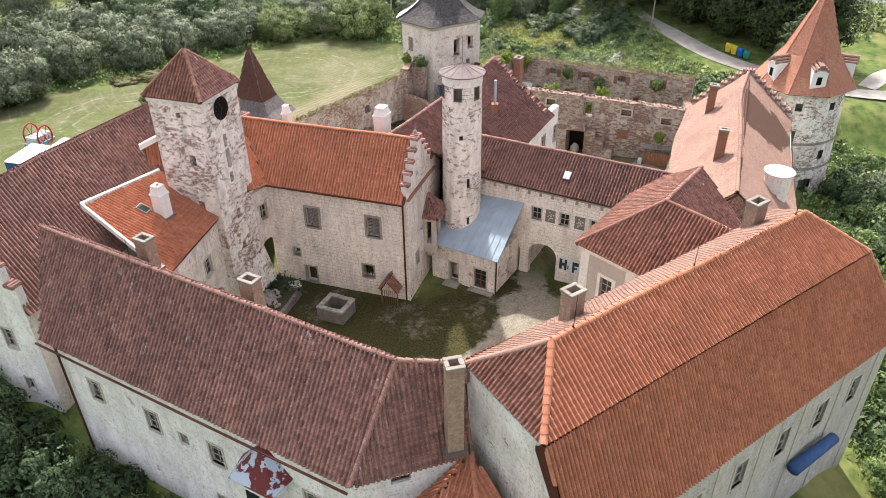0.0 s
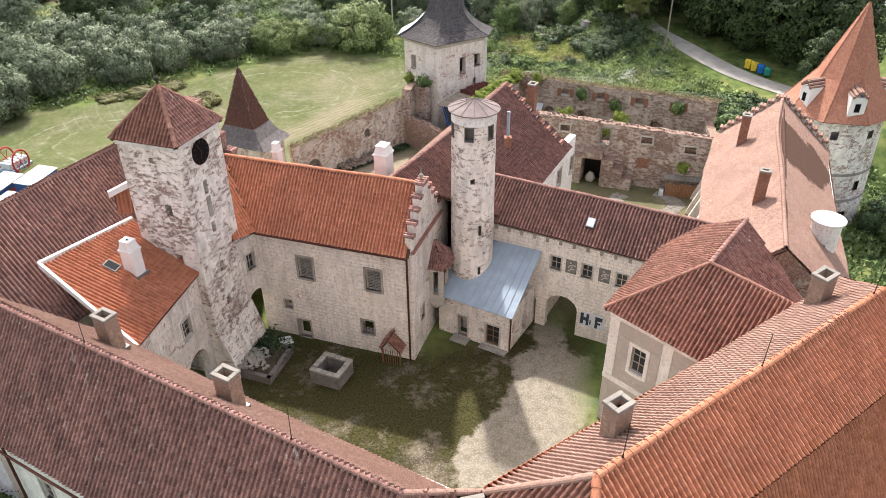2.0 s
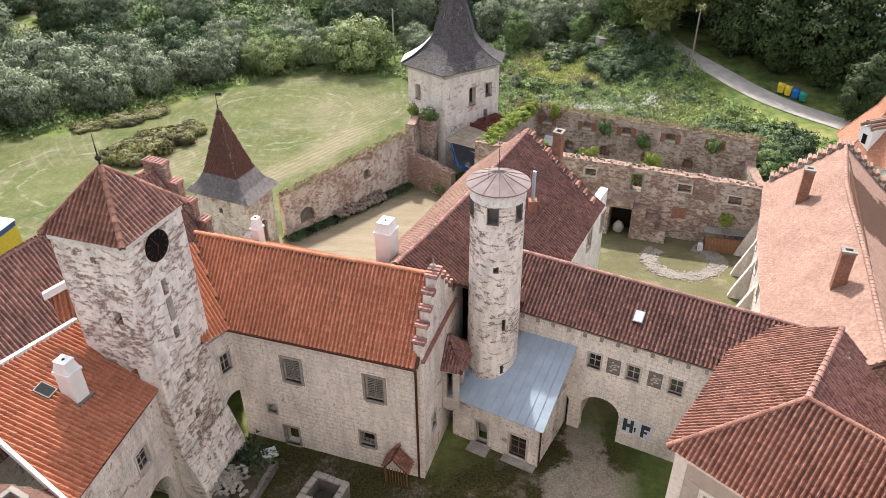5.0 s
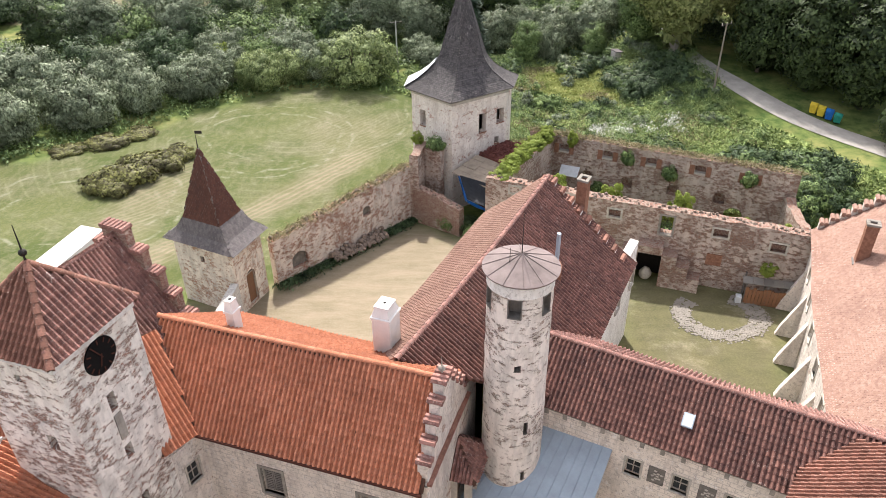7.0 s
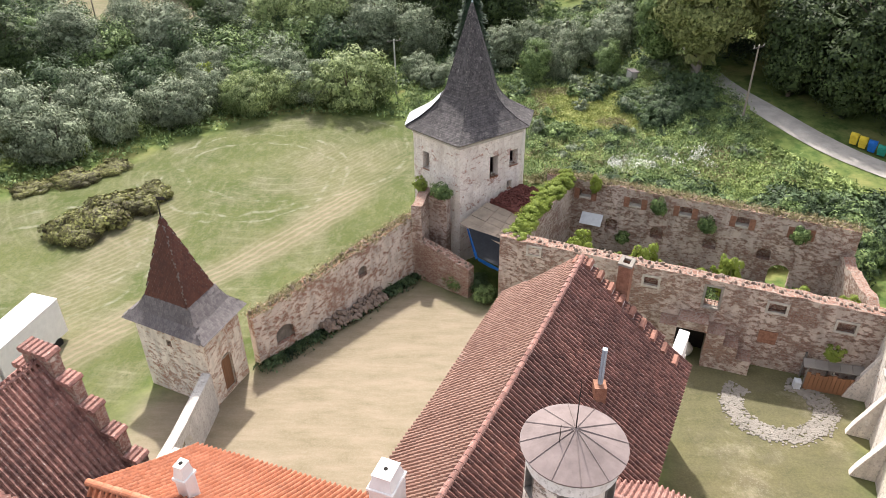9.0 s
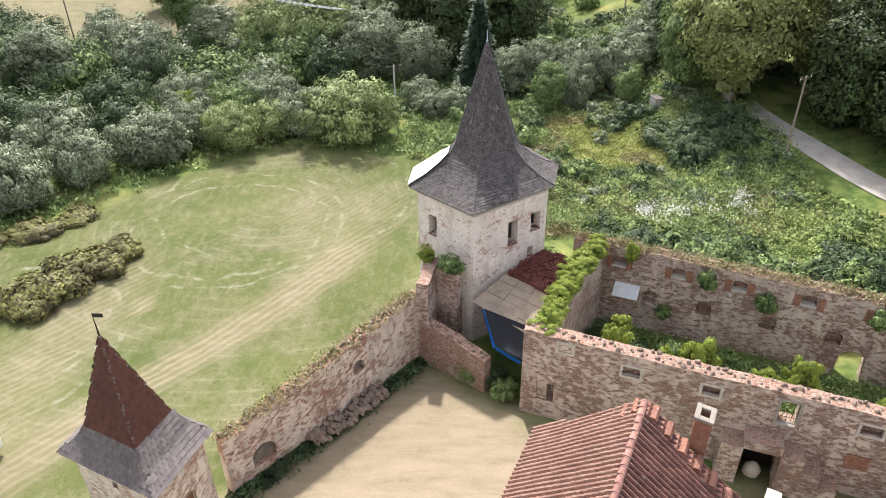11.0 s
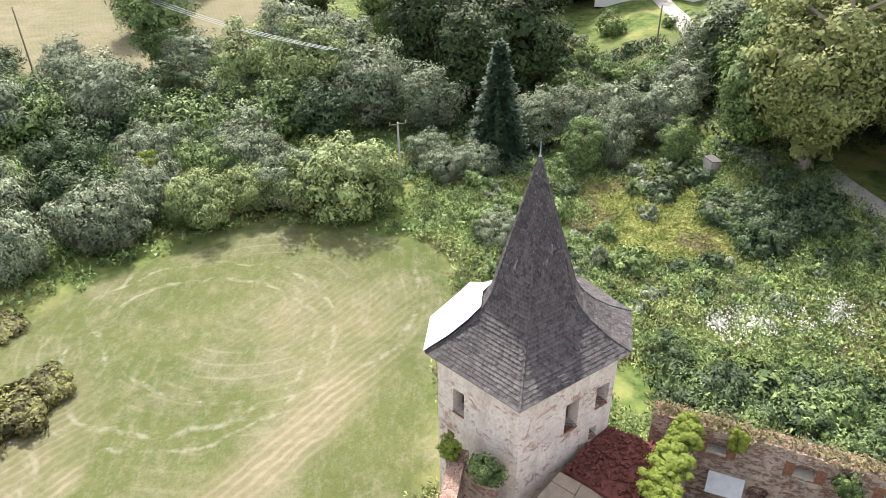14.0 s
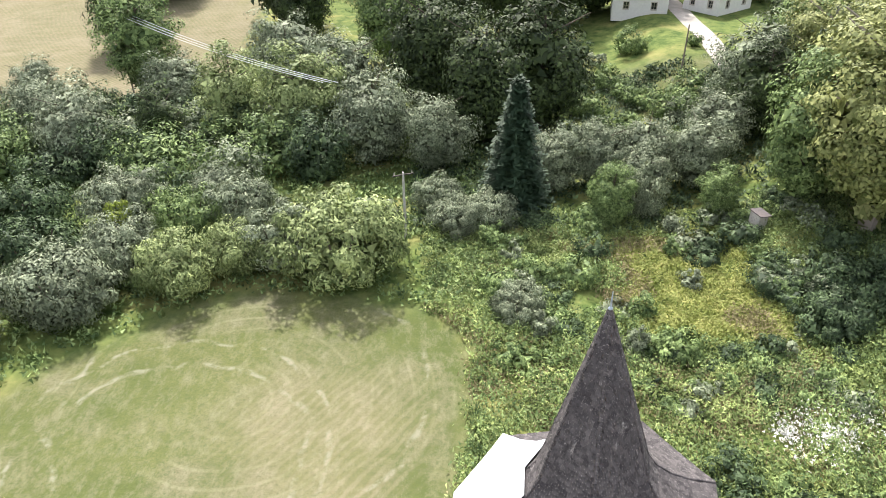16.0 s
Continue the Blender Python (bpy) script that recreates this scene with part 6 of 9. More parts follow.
for a in (200, 268, 340):
    d = V(math.cos(radians(a)), math.sin(radians(a)))
    f = Face(V(*JC) + d * 4.55 + V(-d.y, d.x) * -0.75, V(*JC) + d * 4.55 + V(-d.y, d.x) * 0.75)
    bm = bmesh.new()
    wbox(f, bm, 0, 1.5, 7.9, 9.9, -1.9, 0)
    dm = part("dormer", bm, "white_paint", J, "white dormer")
    bm = bmesh.new()
    wbox(f, bm, 0.5, 1.0, 8.5, 9.3, 0.002, 0.03)
    part("dormer_window", bm, "dark", dm)
    for i in range(6):
        bm = bmesh.new()
        tube(bm, f.at(0.12 + i * 0.25, -2.2, 10.0 + 0.22 * (2.5 - abs(i - 2.5))), f.at(0.12 + i * 0.25, 0.15, 9.95 + 0.22 * (2.5 - abs(i - 2.5))), 0.15, 0.15, 6)
        part("dormer_tile", bm, "tile_pink", dm)

# chimneys
chimney((-9.4, 31.5), (0.95, 0.72), 14.4, 12.0, -27)
chimney((-16.6, 35.5), (0.95, 0.72), 14.4, 12.0, -27)
chimney((1.5, 24.1), (0.75, 0.75), 15.3, 9.8, 15)
chimney((7.0, 28.2), (0.9, 0.72), 16.3, 13.6, 37)
chimney((18.7, 37.6), (1.05, 0.75), 15.9, 13.2, 37)
chimney((6.95, 69.9), (0.72, 0.68), 13.1, 9.0, 63, mat="brick")
chimney((-19.5, 44.6), (0.95, 0.8), 12.6, 9.9, -20, "white_paint", kind="white", label="whitewashed chimney with sloping cap above the tiles")
chimney((-4.95, 55.7), (1.2, 1.0), 14.05, 10.4, 70, "white_paint", kind="white", label="whitewashed chimney with sloping cap above the tiles")
chimney((-12.75, 55.7), (0.6, 0.5), 14.15, 11.0, 70, "white_paint", kind="white", label="small whitewashed chimney with sloping cap")
chimney((22.9, 56.0), (0.75, 0.6), 12.1, 8.8, -18, "brick", label="tall brick chimney on the pink roof")
chimney((25.7, 67.9), (0.75, 0.6), 11.2, 7.9, -18, "brick", label="tall brick chimney on the pink roof")
sp = thing("stove_pipe", (4.5, 62.8, 10), "brick stub with a grey stove pipe", "chimney", "chimneys on the roofs")
bm = bmesh.new()
box(bm, (4.2, 62.5, 8.5), (4.8, 63.1, 11.4))
part("shaft", bm, "brick", sp)
bm = bmesh.new()
tube(bm, (4.5, 62.8, 11.5), (4.5, 62.8, 13.6), 0.13)
part("pipe", bm, "tin", sp)
for x, y, z, h in ((6.7, 25.7, 15.9, 1.9), (13.2, 30.6, 15.9, 1.9), (20.1, 35.8, 15.9, 1.9), (-5.65, 27.65, 14.3, 1.9), (-16.5, 33.3, 14.3, 1.9)):
    rod = thing("lightning_rod", (x, y, z), "thin dark lightning rod standing on the ridge", "lightning rod", "rods on the ridges")
    bm = bmesh.new()
    tube(bm, (x, y, z - 0.2), (x + 0.05, y, z + h), 0.022, 0.014, 5)
    part("rod", bm, "iron", rod)
    bm = bmesh.new()
    tube(bm, (x, y, z), (x, y, z + 0.25), 0.06, 0.04, 6)
    part("holder", bm, "iron", rod)


# ---- outlying towers, ruins and yards ----
def crest_fn(seed, amp, lean=0.0, length=1.0):
    return lambda u: amp * (noise.noise(V(u * 0.9, seed, 0)) + 0.6 * noise.noise(V(u * 2.7, seed, 5))) + lean * u / length


def rubble_top(parent, face, z, crest, th, n, seed, mat="ruin_stone", grass=True):
    """Loose stones lying along the broken top of a wall."""
    rng = random.Random(seed)
    key = "stone_piece"
    for i in range(n):
        u = face.length * (i + rng.random()) / n
        bm_ = TILE_MESHES.get((key, i % 5))
        if bm_ is None:
            b = bmesh.new()
            bmesh.ops.create_icosphere(b, subdivisions=1, radius=1.0)
            r2 = random.Random(i)
            for v in b.verts:
                v.co *= r2.uniform(0.7, 1.1)
            bm_ = bpy.data.meshes.new("stone")
            b.to_mesh(bm_)
            b.free()
            bm_.materials.append(M["crest_stone"])
            TILE_MESHES[key, i % 5] = bm_
        ob = new("stone", bm_)
        ob.parent = parent
        s = rng.uniform(0.08, 0.2)
        ob.matrix_basis = Matrix.Translation(face.at(u, -rng.uniform(0.1, th - 0.1), z + crest(u) + s * 0.2)) @ pose(0, 0, 0, rng.uniform(0, 90), rng.uniform(0, 90), rng.uniform(0, 360)) @ Matrix.Diagonal((s * 1.3, s, s * 0.7, 1))


# many-sided corner tower with shingled spire
W = thing("corner_tower", (-0.85, 93.9, -0.5), "many-sided plastered tower with weathered grey shingle spire", "tower")
EAVE = [(-1.96, 88.13), (3.64, 92.22), (4.2, 95.53), (2.04, 98.36), (-3.93, 97.56), (-5.96, 94.73), (-6.22, 92.08)]


def wpt(s, i, z):
    """A point of the tower's plan, scaled by s, at corner i; the spire is tilted back to fit the camera's view."""
    c = V(-1.0, 94.2 + 0.145 * max(0.0, z - 13.0))
    e = EAVE[i % 7]
    return V(c.x + (e[0] + 1.0) * s, c.y + (e[1] - 94.2) * s, z)


sides = [Face(wpt(0.89, i, 0), wpt(0.89, i + 1, 0)) for i in range(7)]
wh = {6: [hole(1.4, 7.35, 0.75, 1.45), hole(0.85, 5.15, 0.45, 0.65)], 0: [hole(3.4, 6.95, 0.85, 1.75), hole(5.4, 7.45, 0.85, 1.3), hole(5.05, 5.5, 0.5, 0.65)]}
for i, f in enumerate(sides):
    wall(f, -1.2, 10.7, wh.get(i, []), "plaster_tower", W, 0.7)
    for h in wh.get(i, []):
        bm = bmesh.new()
        wbox(f, bm, h[0], h[1], h[2] - 0.1, h[2], -0.5, 0.05)
        part("sill", bm, "brick", W, "crumbling brick sill")
bm = bmesh.new()
for k in range(7):
    wbox(sides[k], bm, -0.03, sides[k].length + 0.03, 10.1, 10.5, 0.003, 0.09)
part("cornice", bm, "trim", W, "faded plaster cornice")
prof = [(1.0, 10.6), (0.78, 11.12), (0.6, 11.75), (0.48, 12.35), (0.40, 13.0), (0.010, 19.2)]
for (ra_, za), (rb_, zb) in zip(prof, prof[1:]):
    for i in range(7):
        pts = [wpt(ra_, i, za), wpt(ra_, i + 1, za), wpt(rb_, i + 1, zb), wpt(rb_, i, zb)]
        dk = roof_plane(W, pts, "shingle", 0.22, 0.2, "flat", pieces=70 if i in (6, 0) else 12, near=wpt(0.5, 0, 13), wave=0.0, piece="shingle", under="grey_wood", thick=0.1)
        ridge(dk, wpt(ra_, i, za) + V(0, 0, 0.01), wpt(rb_, i, zb), "shingle", 0.06, 0.3, "hip_shingle")
finial(W, V(-1.0, 95.1, 19.05), 0.9, 0.08, "tin")
# sheet over the damaged slopes
foil = thing("roof_sheet", wpt(0.8, 4, 11.5), "white plastic sheet nailed over a damaged roof slope", "plastic sheet")
bm = bmesh.new()
for i in (4, 5):
    rows = []
    for s, z in ((1.015, 10.72), (0.79, 11.26), (0.61, 11.89), (0.49, 12.5)):
        rows.append([bm.verts.new(wpt(s, i, z).lerp(wpt(s, i + 1, z), k / 8) + V(0, 0, 0.06 + 0.05 * noise.noise(V(k * 0.7, s * 5, i)))) for k in range(9)])
    for a, b in zip(rows, rows[1:]):
        for k in range(8):
            bm.faces.new((a[k], a[k + 1], b[k + 1], b[k]))
bmesh.ops.remove_doubles(bm, verts=bm.verts[:], dist=0.03)
bmesh.ops.solidify(bm, geom=bm.faces[:], thickness=0.03)
part("sheet", bm, "foil", foil)

# gate turret with brown shingle spire
Q = thing("turret", (-20.2, 73.6, 0), "small square wall turret with brown shingle spire", "tower")
qu, qv, qc = V(0.40, 0.917), V(-0.917, 0.40), V(-20.3, 74.2)


def sq(a, b, z):
    return [lift(qc + qu * s * a + qv * t * b, z) for s, t in ((-1, -1), (1, -1), (1, 1), (-1, 1))]


body = sq(1.85, 2.75, 0)
for i in range(4):
    f = Face(body[i], body[(i + 1) % 4])
    hh = [hole(2.6, 4.2, 0.4, 0.5)] if i == 3 else [hole(1.8, 0.2, 1.1, 3.0, 0.5)] if i == 0 else []
    wall(f, -0.6, 6.0, hh, "turret_wall", Q, 0.5)
    if i == 0:
        window(f, Q, 1.8, 0.2, 1.1, 2.7, "door", 0, name="door")
prof = [(2.3, 3.35, 5.85), (1.75, 2.45, 6.5), (1.3, 1.7, 7.5), (0.03, 0.04, 12.8)]
for j, (lo_, hi_) in enumerate(zip(prof, prof[1:])):
    lo, hi = sq(*lo_), sq(*hi_)
    for i in range(4):
        roof_plane(Q, [lo[i], lo[(i + 1) % 4], hi[(i + 1) % 4], hi[i]], "slate" if j < 2 else "shingle_brown", 0.28 if j < 2 else 0.2, 0.3 if j < 2 else 0.2, "flat", pieces=40 if i in (0, 3) else 0, wave=0.0, piece="shingle", under="grey_wood", thick=0.08)
finial(Q, V(qc.x, qc.y, 12.6), 1.5, 0.07, "iron", True)

# yard wall of plaster and brick
NW = thing("yard_wall", (-11, 81, 0), "ruined yard wall of plaster over red brick", "wall")
nw0, nw1 = V(-16.3, 75.4), V(-5.4, 87.0)
fnw = Face(nw0, nw1)
ncrest = crest_fn(3.0, 0.22, 1.2, fnw.length)
wall(fnw, -0.6, 4.2, [(9.6, 10.5, 2.6, 3.5, 0.4), (1.6, 3.2, 0.9, 2.3, 0.6)], "ruin_yard", NW, 0.75, True, crest=ncrest)
for u, z0, w_, h_ in ((2.4, 0.9, 1.6, 1.4), (10.05, 2.6, 0.9, 0.9)):
    bm = bmesh.new()
    wbox(fnw, bm, u - w_ / 2, u + w_ / 2, z0, z0 + h_, -0.5, -0.3)
    part("niche_back", bm, "stone_dark", NW)
rubble_top(NW, fnw, 4.2, ncrest, 0.75, 55, 5)
bm = bmesh.new()
rng = random.Random(8)
for i in range(170):
    u = rng.uniform(5.5, 11.5)
    s = rng.uniform(0.1, 0.26)
    w_ = rng.uniform(0.1, 1.0)
    bmesh.ops.create_icosphere(bm, subdivisions=1, radius=s, matrix=Matrix.Translation(fnw.at(u, w_, 0.35 + 0.75 * (1 - w_) * rng.random())) @ pose(0, 0, 0, rng.uniform(0, 90), rng.uniform(0, 90), 0) @ Matrix.Diagonal((1.3, 1, 0.7, 1)))
heap = part("rubble", bm, "crest_stone", None)
tagged(heap, "heap of fallen stones along the yard wall", "rubble", kind="stuff")
fq = Face((-23.4, 71.2), (-17.0, 68.5))
SW = thing("yard_wall", (-20, 69.5, 0), "low plastered yard wall beside the turret", "wall")
wall(Face((-19.5, 62.0), (-18.3, 71.2)), -0.4, 3.2, [(4.0, 5.4, 1.0, 2.4, 0.6)], "plaster_grey", SW, 0.6, True)

# stub wall at the yard's corner
ST = thing("ruined_wall", (-3.4, 85.2, 0), "broken stub of a brick ruin wall grown with grass", "ruin wall")
fst = Face((-5.6, 86.6), (-1.3, 83.6))
scr = crest_fn(9.0, 0.25, -0.9, fst.length)
wall(fst, -0.4, 3.6, [], "ruin_red", ST, 0.8, True, crest=scr)
wall(Face((-4.9, 90.0), (-5.7, 86.6)), -0.4, 6.4, [], "ruin_stone", ST, 0.8, True, crest=crest_fn(2.0, 0.3))
wall(Face((-2.6, 88.6), (-4.9, 89.9)), -0.4, 6.3, [], "ruin_stone", ST, 0.7, True, crest=crest_fn(4.0, 0.2))
rubble_top(ST, fst, 3.6, scr, 0.8, 20, 11)

# near ruin wall with windows, outer wall behind it
R1W = thing("ruined_wall", (13, 78, 0), "long ruined wall with empty windows and bricked arches", "ruin wall", "ruined walls")
r0, r1 = V(0.9, 82.2), V(26.2, 73.7)
frn = Face(r0, r1)
rcr = crest_fn(1.0, 0.14, -0.5, frn.length)
us = lambda x: (x - 0.9) * frn.length / 25.3
nholes = [hole(us(2.35), 1.4, 1.1, 1.4), hole(us(11.2), 4.9, 0.95, 0.65), hole(us(15.15), 4.1, 1.0, 1.6), hole(us(19.1), 4.7, 1.1, 0.65), hole(us(23.2), 4.25, 1.1, 0.7), hole(us(14.3), -0.4, 2.0, 3.6, 1.0), hole(us(7.0), 4.9, 1.0, 0.65)]
wall(frn, -0.4, 6.5, nholes, "ruin_stone", R1W, 0.9, True, crest=rcr)
for x, z, w_, h_ in ((11.2, 4.9, 0.95, 0.65), (19.1, 4.7, 1.1, 0.65), (23.2, 4.25, 1.1, 0.7), (3.3, 5.55, 0.8, 0.55), (7.0, 4.9, 1.0, 0.65)):
    bm = bmesh.new()
    u = us(x)
    for a in ((u - w_ / 2 - 0.16, u - w_ / 2, z - 0.16, z + h_ + 0.16), (u + w_ / 2, u + w_ / 2 + 0.16, z - 0.16, z + h_ + 0.16), (u - w_ / 2, u + w_ / 2, z + h_, z + h_ + 0.16), (u - w_ / 2, u + w_ / 2, z - 0.16, z)):
        wbox(frn, bm, *a, -0.2, 0.06)
    part("window_frame", bm, "trim", R1W, "pale stone window frame")
window(frn, R1W, us(15.15), 4.1, 1.0, 1.6, "grille", 0.14, mat="grey_wood", stone="stone")
bm = bmesh.new()
wbox(frn, bm, us(19.0) - 0.6, us(19.0) + 0.6, 2.1, 3.1, 0.002, 0.05)
part("bricked_arch", bm, "brick", R1W, "bricked-up arched opening")
bm = bmesh.new()
bmesh.ops.create_icosphere(bm, subdivisions=3, radius=1.0)
for v in bm.verts:
    q = v.co * (1 + 0.16 * noise.noise(v.co * 2.2))
    v.co = frn.at(us(14.3) - 0.1 + q.x * 0.5, 0.35 + q.y * 0.4, max(-0.1, 0.45 + q.z * 0.6))
tagged(part("building_sack", bm, "trim", None, smooth=True), "bulging white building sack standing in the archway", "sack")
for h in nholes[1:2] + nholes[3:5] + nholes[6:]:
    bm = bmesh.new()
    wbox(frn, bm, h[0], h[1], h[2], h[3] * 0.55 + h[2] * 0.45, -0.5, -0.38)
    part("infill", bm, "ruin_red", R1W, "rough brick infill deep in the opening")
# Added panel, near black, so the open arch looks deep in shade.
bm = bmesh.new()
wbox(frn, bm, us(14.3) - 1.0, us(14.3) + 1.0, -0.4, 3.25, -0.85, -0.7)
part("passage_back", bm, "soot", R1W, "near-black panel added to darken the archway")
rubble_top(R1W, frn, 6.5, rcr, 0.9, 110, 21)
# stepped masonry in front of the arch
bm = bmesh.new()
u = us(14.3)
for a in ((u - 2.2, u - 1.0, -0.3, 2.9), (u - 1.0, u + 1.0, 2.85, 3.5), (u + 1.0, u + 2.2, -0.3, 2.9), (u + 2.2, u + 3.2, -0.3, 2.1), (u + 3.2, u + 4.2, -0.3, 1.2)):
    wbox(frn, bm, *a, 0.003, 1.3)
part("arch_block", bm, "ruin_stone", R1W, "stone stair block over the arch")
R2W = thing("ruined_wall", (16, 88, 0), "tall outer ruin wall with two rows of window openings", "ruin wall", "ruined walls")
s0, s1 = V(5.4, 92.6), V(27.6, 83.6)
frf = Face(s0, s1)
fcr = crest_fn(6.0, 0.12, -0.2, frf.length)
uf = lambda x: (x - 5.4) * frf.length / 22.2
tops = (8.55, 12.4, 16.1, 20.1, 24.0)
mids = (10.8, 14.3, 18.2, 22.0)
fholes = [hole(uf(x), 4.9, 0.95, 0.75, 0.2) for x in tops] + [hole(uf(x), 2.4, 1.0, 1.0, 0.3) for x in mids] + [hole(uf(23.3), -0.4, 1.6, 2.6, 0.7)]
wall(frf, -0.6, 6.35, fholes, "ruin_stone", R2W, 1.0, True, crest=fcr)
for x in tops:
    bm = bmesh.new()
    wbox(frf, bm, uf(x) - 0.5, uf(x) + 0.5, 4.78, 4.92, -0.5, 0.04)
    part("sill", bm, "trim", R2W, "pale window sill")
for x in tops:
    bm = bmesh.new()
    for s in (-1, 1):
        wbox(frf, bm, uf(x) + s * 0.72 - 0.22, uf(x) + s * 0.72 + 0.22, 4.7, 5.6, 0.003, 0.03)
    part("brick_jamb", bm, "brick", R2W, "bare red brick jambs")
for h in fholes[:-1]:
    bm = bmesh.new()
    wbox(frf, bm, h[0], h[1], h[2], h[3] - 0.12, -0.62, -0.5)
    part("infill", bm, "ruin_red", R2W, "rough brick infill deep in the opening")
rubble_top(R2W, frf, 6.35, fcr, 1.0, 70, 23)
XW = thing("ruined_wall", (4, 87, 0), "cross wall of the ruin thick with lime green shrubs", "ruin wall", "ruined walls")
fx = Face((6.5, 92.2), (1.4, 82.3))
wall(fx, -0.4, 6.3, [], "ruin_stone", XW, 1.2, True, crest=crest_fn(7.0, 0.2))
wall(Face((26.6, 73.9), (27.5, 83.7)), -0.4, 4.0, [], "ruin_stone", R2W, 0.8, True, crest=crest_fn(8.0, 0.4))
# roofs between the tower and the ruin
PL = thing("plank_roof", (1, 86.5, 0), "makeshift roof of weathered plywood boards and rubble", "lean-to roof")
pa, pb, pc_, pd = V(-1.9, 87.2, 4.6), V(2.0, 83.8, 4.3), V(3.4, 87.6, 5.0), V(0.4, 89.6, 5.2)
for i in range(5):
    a, b = pa + (pd - pa) * (i / 5), pb + (pc_ - pb) * (i / 5)
    a2, b2 = pa + (pd - pa) * ((i + 0.97) / 5), pb + (pc_ - pb) * ((i + 0.97) / 5)
    for j in range(3):
        q = [a + (b - a) * (j / 3), a + (b - a) * ((j + 0.98) / 3), a2 + (b2 - a2) * ((j + 0.98) / 3), a2 + (b2 - a2) * (j / 3)]
        up = V(0, 0, random.uniform(0, 0.08))
        bm = bmesh.new()
        vs = [bm.verts.new(p + up) for p in q] + [bm.verts.new(p + up - V(0, 0, 0.06)) for p in q]
        for f in ((0, 1, 2, 3), (7, 6, 5, 4), (0, 4, 5, 1), (1, 5, 6, 2), (2, 6, 7, 3), (3, 7, 4, 0)):
            bm.faces.new([vs[k] for k in f])
        part("board", bm, "plywood", PL)
RR = thing("rubble_floor", (3.5, 89, 4), "flat top strewn with dark red brick rubble", "rubble floor")
raw("slab", [V(0.6, 89.7, 5.3), V(3.5, 87.2, 5.3), V(5.4, 91.3, 5.4), V(3.2, 92.6, 5.4), V(0.6, 89.7, 0), V(3.5, 87.2, 0), V(5.4, 91.3, 0), V(3.2, 92.6, 0)], [(0, 1, 2, 3), (0, 4, 5, 1), (1, 5, 6, 2), (2, 6, 7, 3), (3, 7, 4, 0)], "rubble_red", RR)
bm = bmesh.new()
rng = random.Random(4)
for i in range(240):
    a, b = rng.random(), rng.random()
    p = (V(0.6, 89.7) * (1 - a) + V(3.5, 87.2) * a) * (1 - b) + (V(3.2, 92.6) * (1 - a) + V(5.4, 91.3) * a) * b
    box(bm, (-0.13, -0.07, -0.05), (0.13, 0.07, 0.05), Matrix.Translation((p.x, p.y, 5.42)) @ pose(0, 0, 0, rng.uniform(-40, 40), rng.uniform(-40, 40), rng.uniform(0, 180)))
heap = part("brick_rubble", bm, "rubble_red", None)
tagged(heap, "scattered red brick rubble on the flat top", "rubble", kind="stuff")
TP = thing("tarpaulin", (0.5, 85, 4), "black tarpaulin with blue edge sagging over boards", "tarpaulin")
for nm, mt, q in (("sheet", "tarp_black", [V(-1.2, 86.3, 4.75), V(2.4, 84.2, 4.6), V(1.5, 82.9, 3.2), V(-0.6, 84.3, 3.4)]), ("blue_edge", "tarp_blue", [V(-1.35, 86.5, 4.6), V(-1.2, 86.2, 4.7), V(-0.55, 84.25, 3.4), V(-0.72, 84.2, 3.2)]), ("blue_edge", "tarp_blue", [V(-0.6, 84.35, 3.35), V(1.0, 83.2, 3.1), V(0.95, 83.1, 2.92), V(-0.55, 84.2, 3.12)])):
    bm = bmesh.new()
    grid = [[bm.verts.new((q[0].lerp(q[1], i / 8)).lerp(q[3].lerp(q[2], i / 8), j / 6) + V(0, 0, -0.18 * math.sin(math.pi * i / 8) * math.sin(math.pi * j / 6) + 0.06 * noise.noise(V(i, j, 2)))) for i in range(9)] for j in range(7)]
    for j in range(6):
        for i in range(8):
            bm.faces.new((grid[j][i], grid[j][i + 1], grid[j + 1][i + 1], grid[j + 1][i]))
    bmesh.ops.solidify(bm, geom=bm.faces[:], thickness=0.02)
    part(nm, bm, mt, TP)
WS = thing("tin_sheet", frf.at(4.0, 0.2, 4.2), "pale corrugated sheet leaning over an opening", "sheet")
bm = bmesh.new()
box(bm, (-0.9, 0, -0.03), (0.9, 1.1, 0.0), frf.m @ Matrix.Translation((uf(9.3), 0.05, 3.6)) @ pose(0, 0, 0, -38, 0, 0))
part("sheet", bm, "foil", WS)

# east yard: shed, stone ring
SH = thing("shed", (22.2, 73.0, 0), "small open wooden shed with grey board roof", "shed")
fsh = Face((21.2, 73.9), (24.2, 73.2))
for i in range(12):
    bm = bmesh.new()
    wbox(fsh, bm, i * 0.27 + 0.01, i * 0.27 + 0.255, 0.05, random.Random(i).uniform(1.35, 1.6), -0.03, 0.02)
    part("plank", bm, "shed_wood", SH)
bm = bmesh.new()
for u in (0.0, 1.6, 3.2):
    wbox(fsh, bm, u - 0.05, u + 0.05, 0, 1.9, -0.15, -0.05)
    wbox(fsh, bm, u - 0.05, u + 0.05, 0, 2.1, -1.2, -1.4)
part("post", bm, "grey_wood", SH)
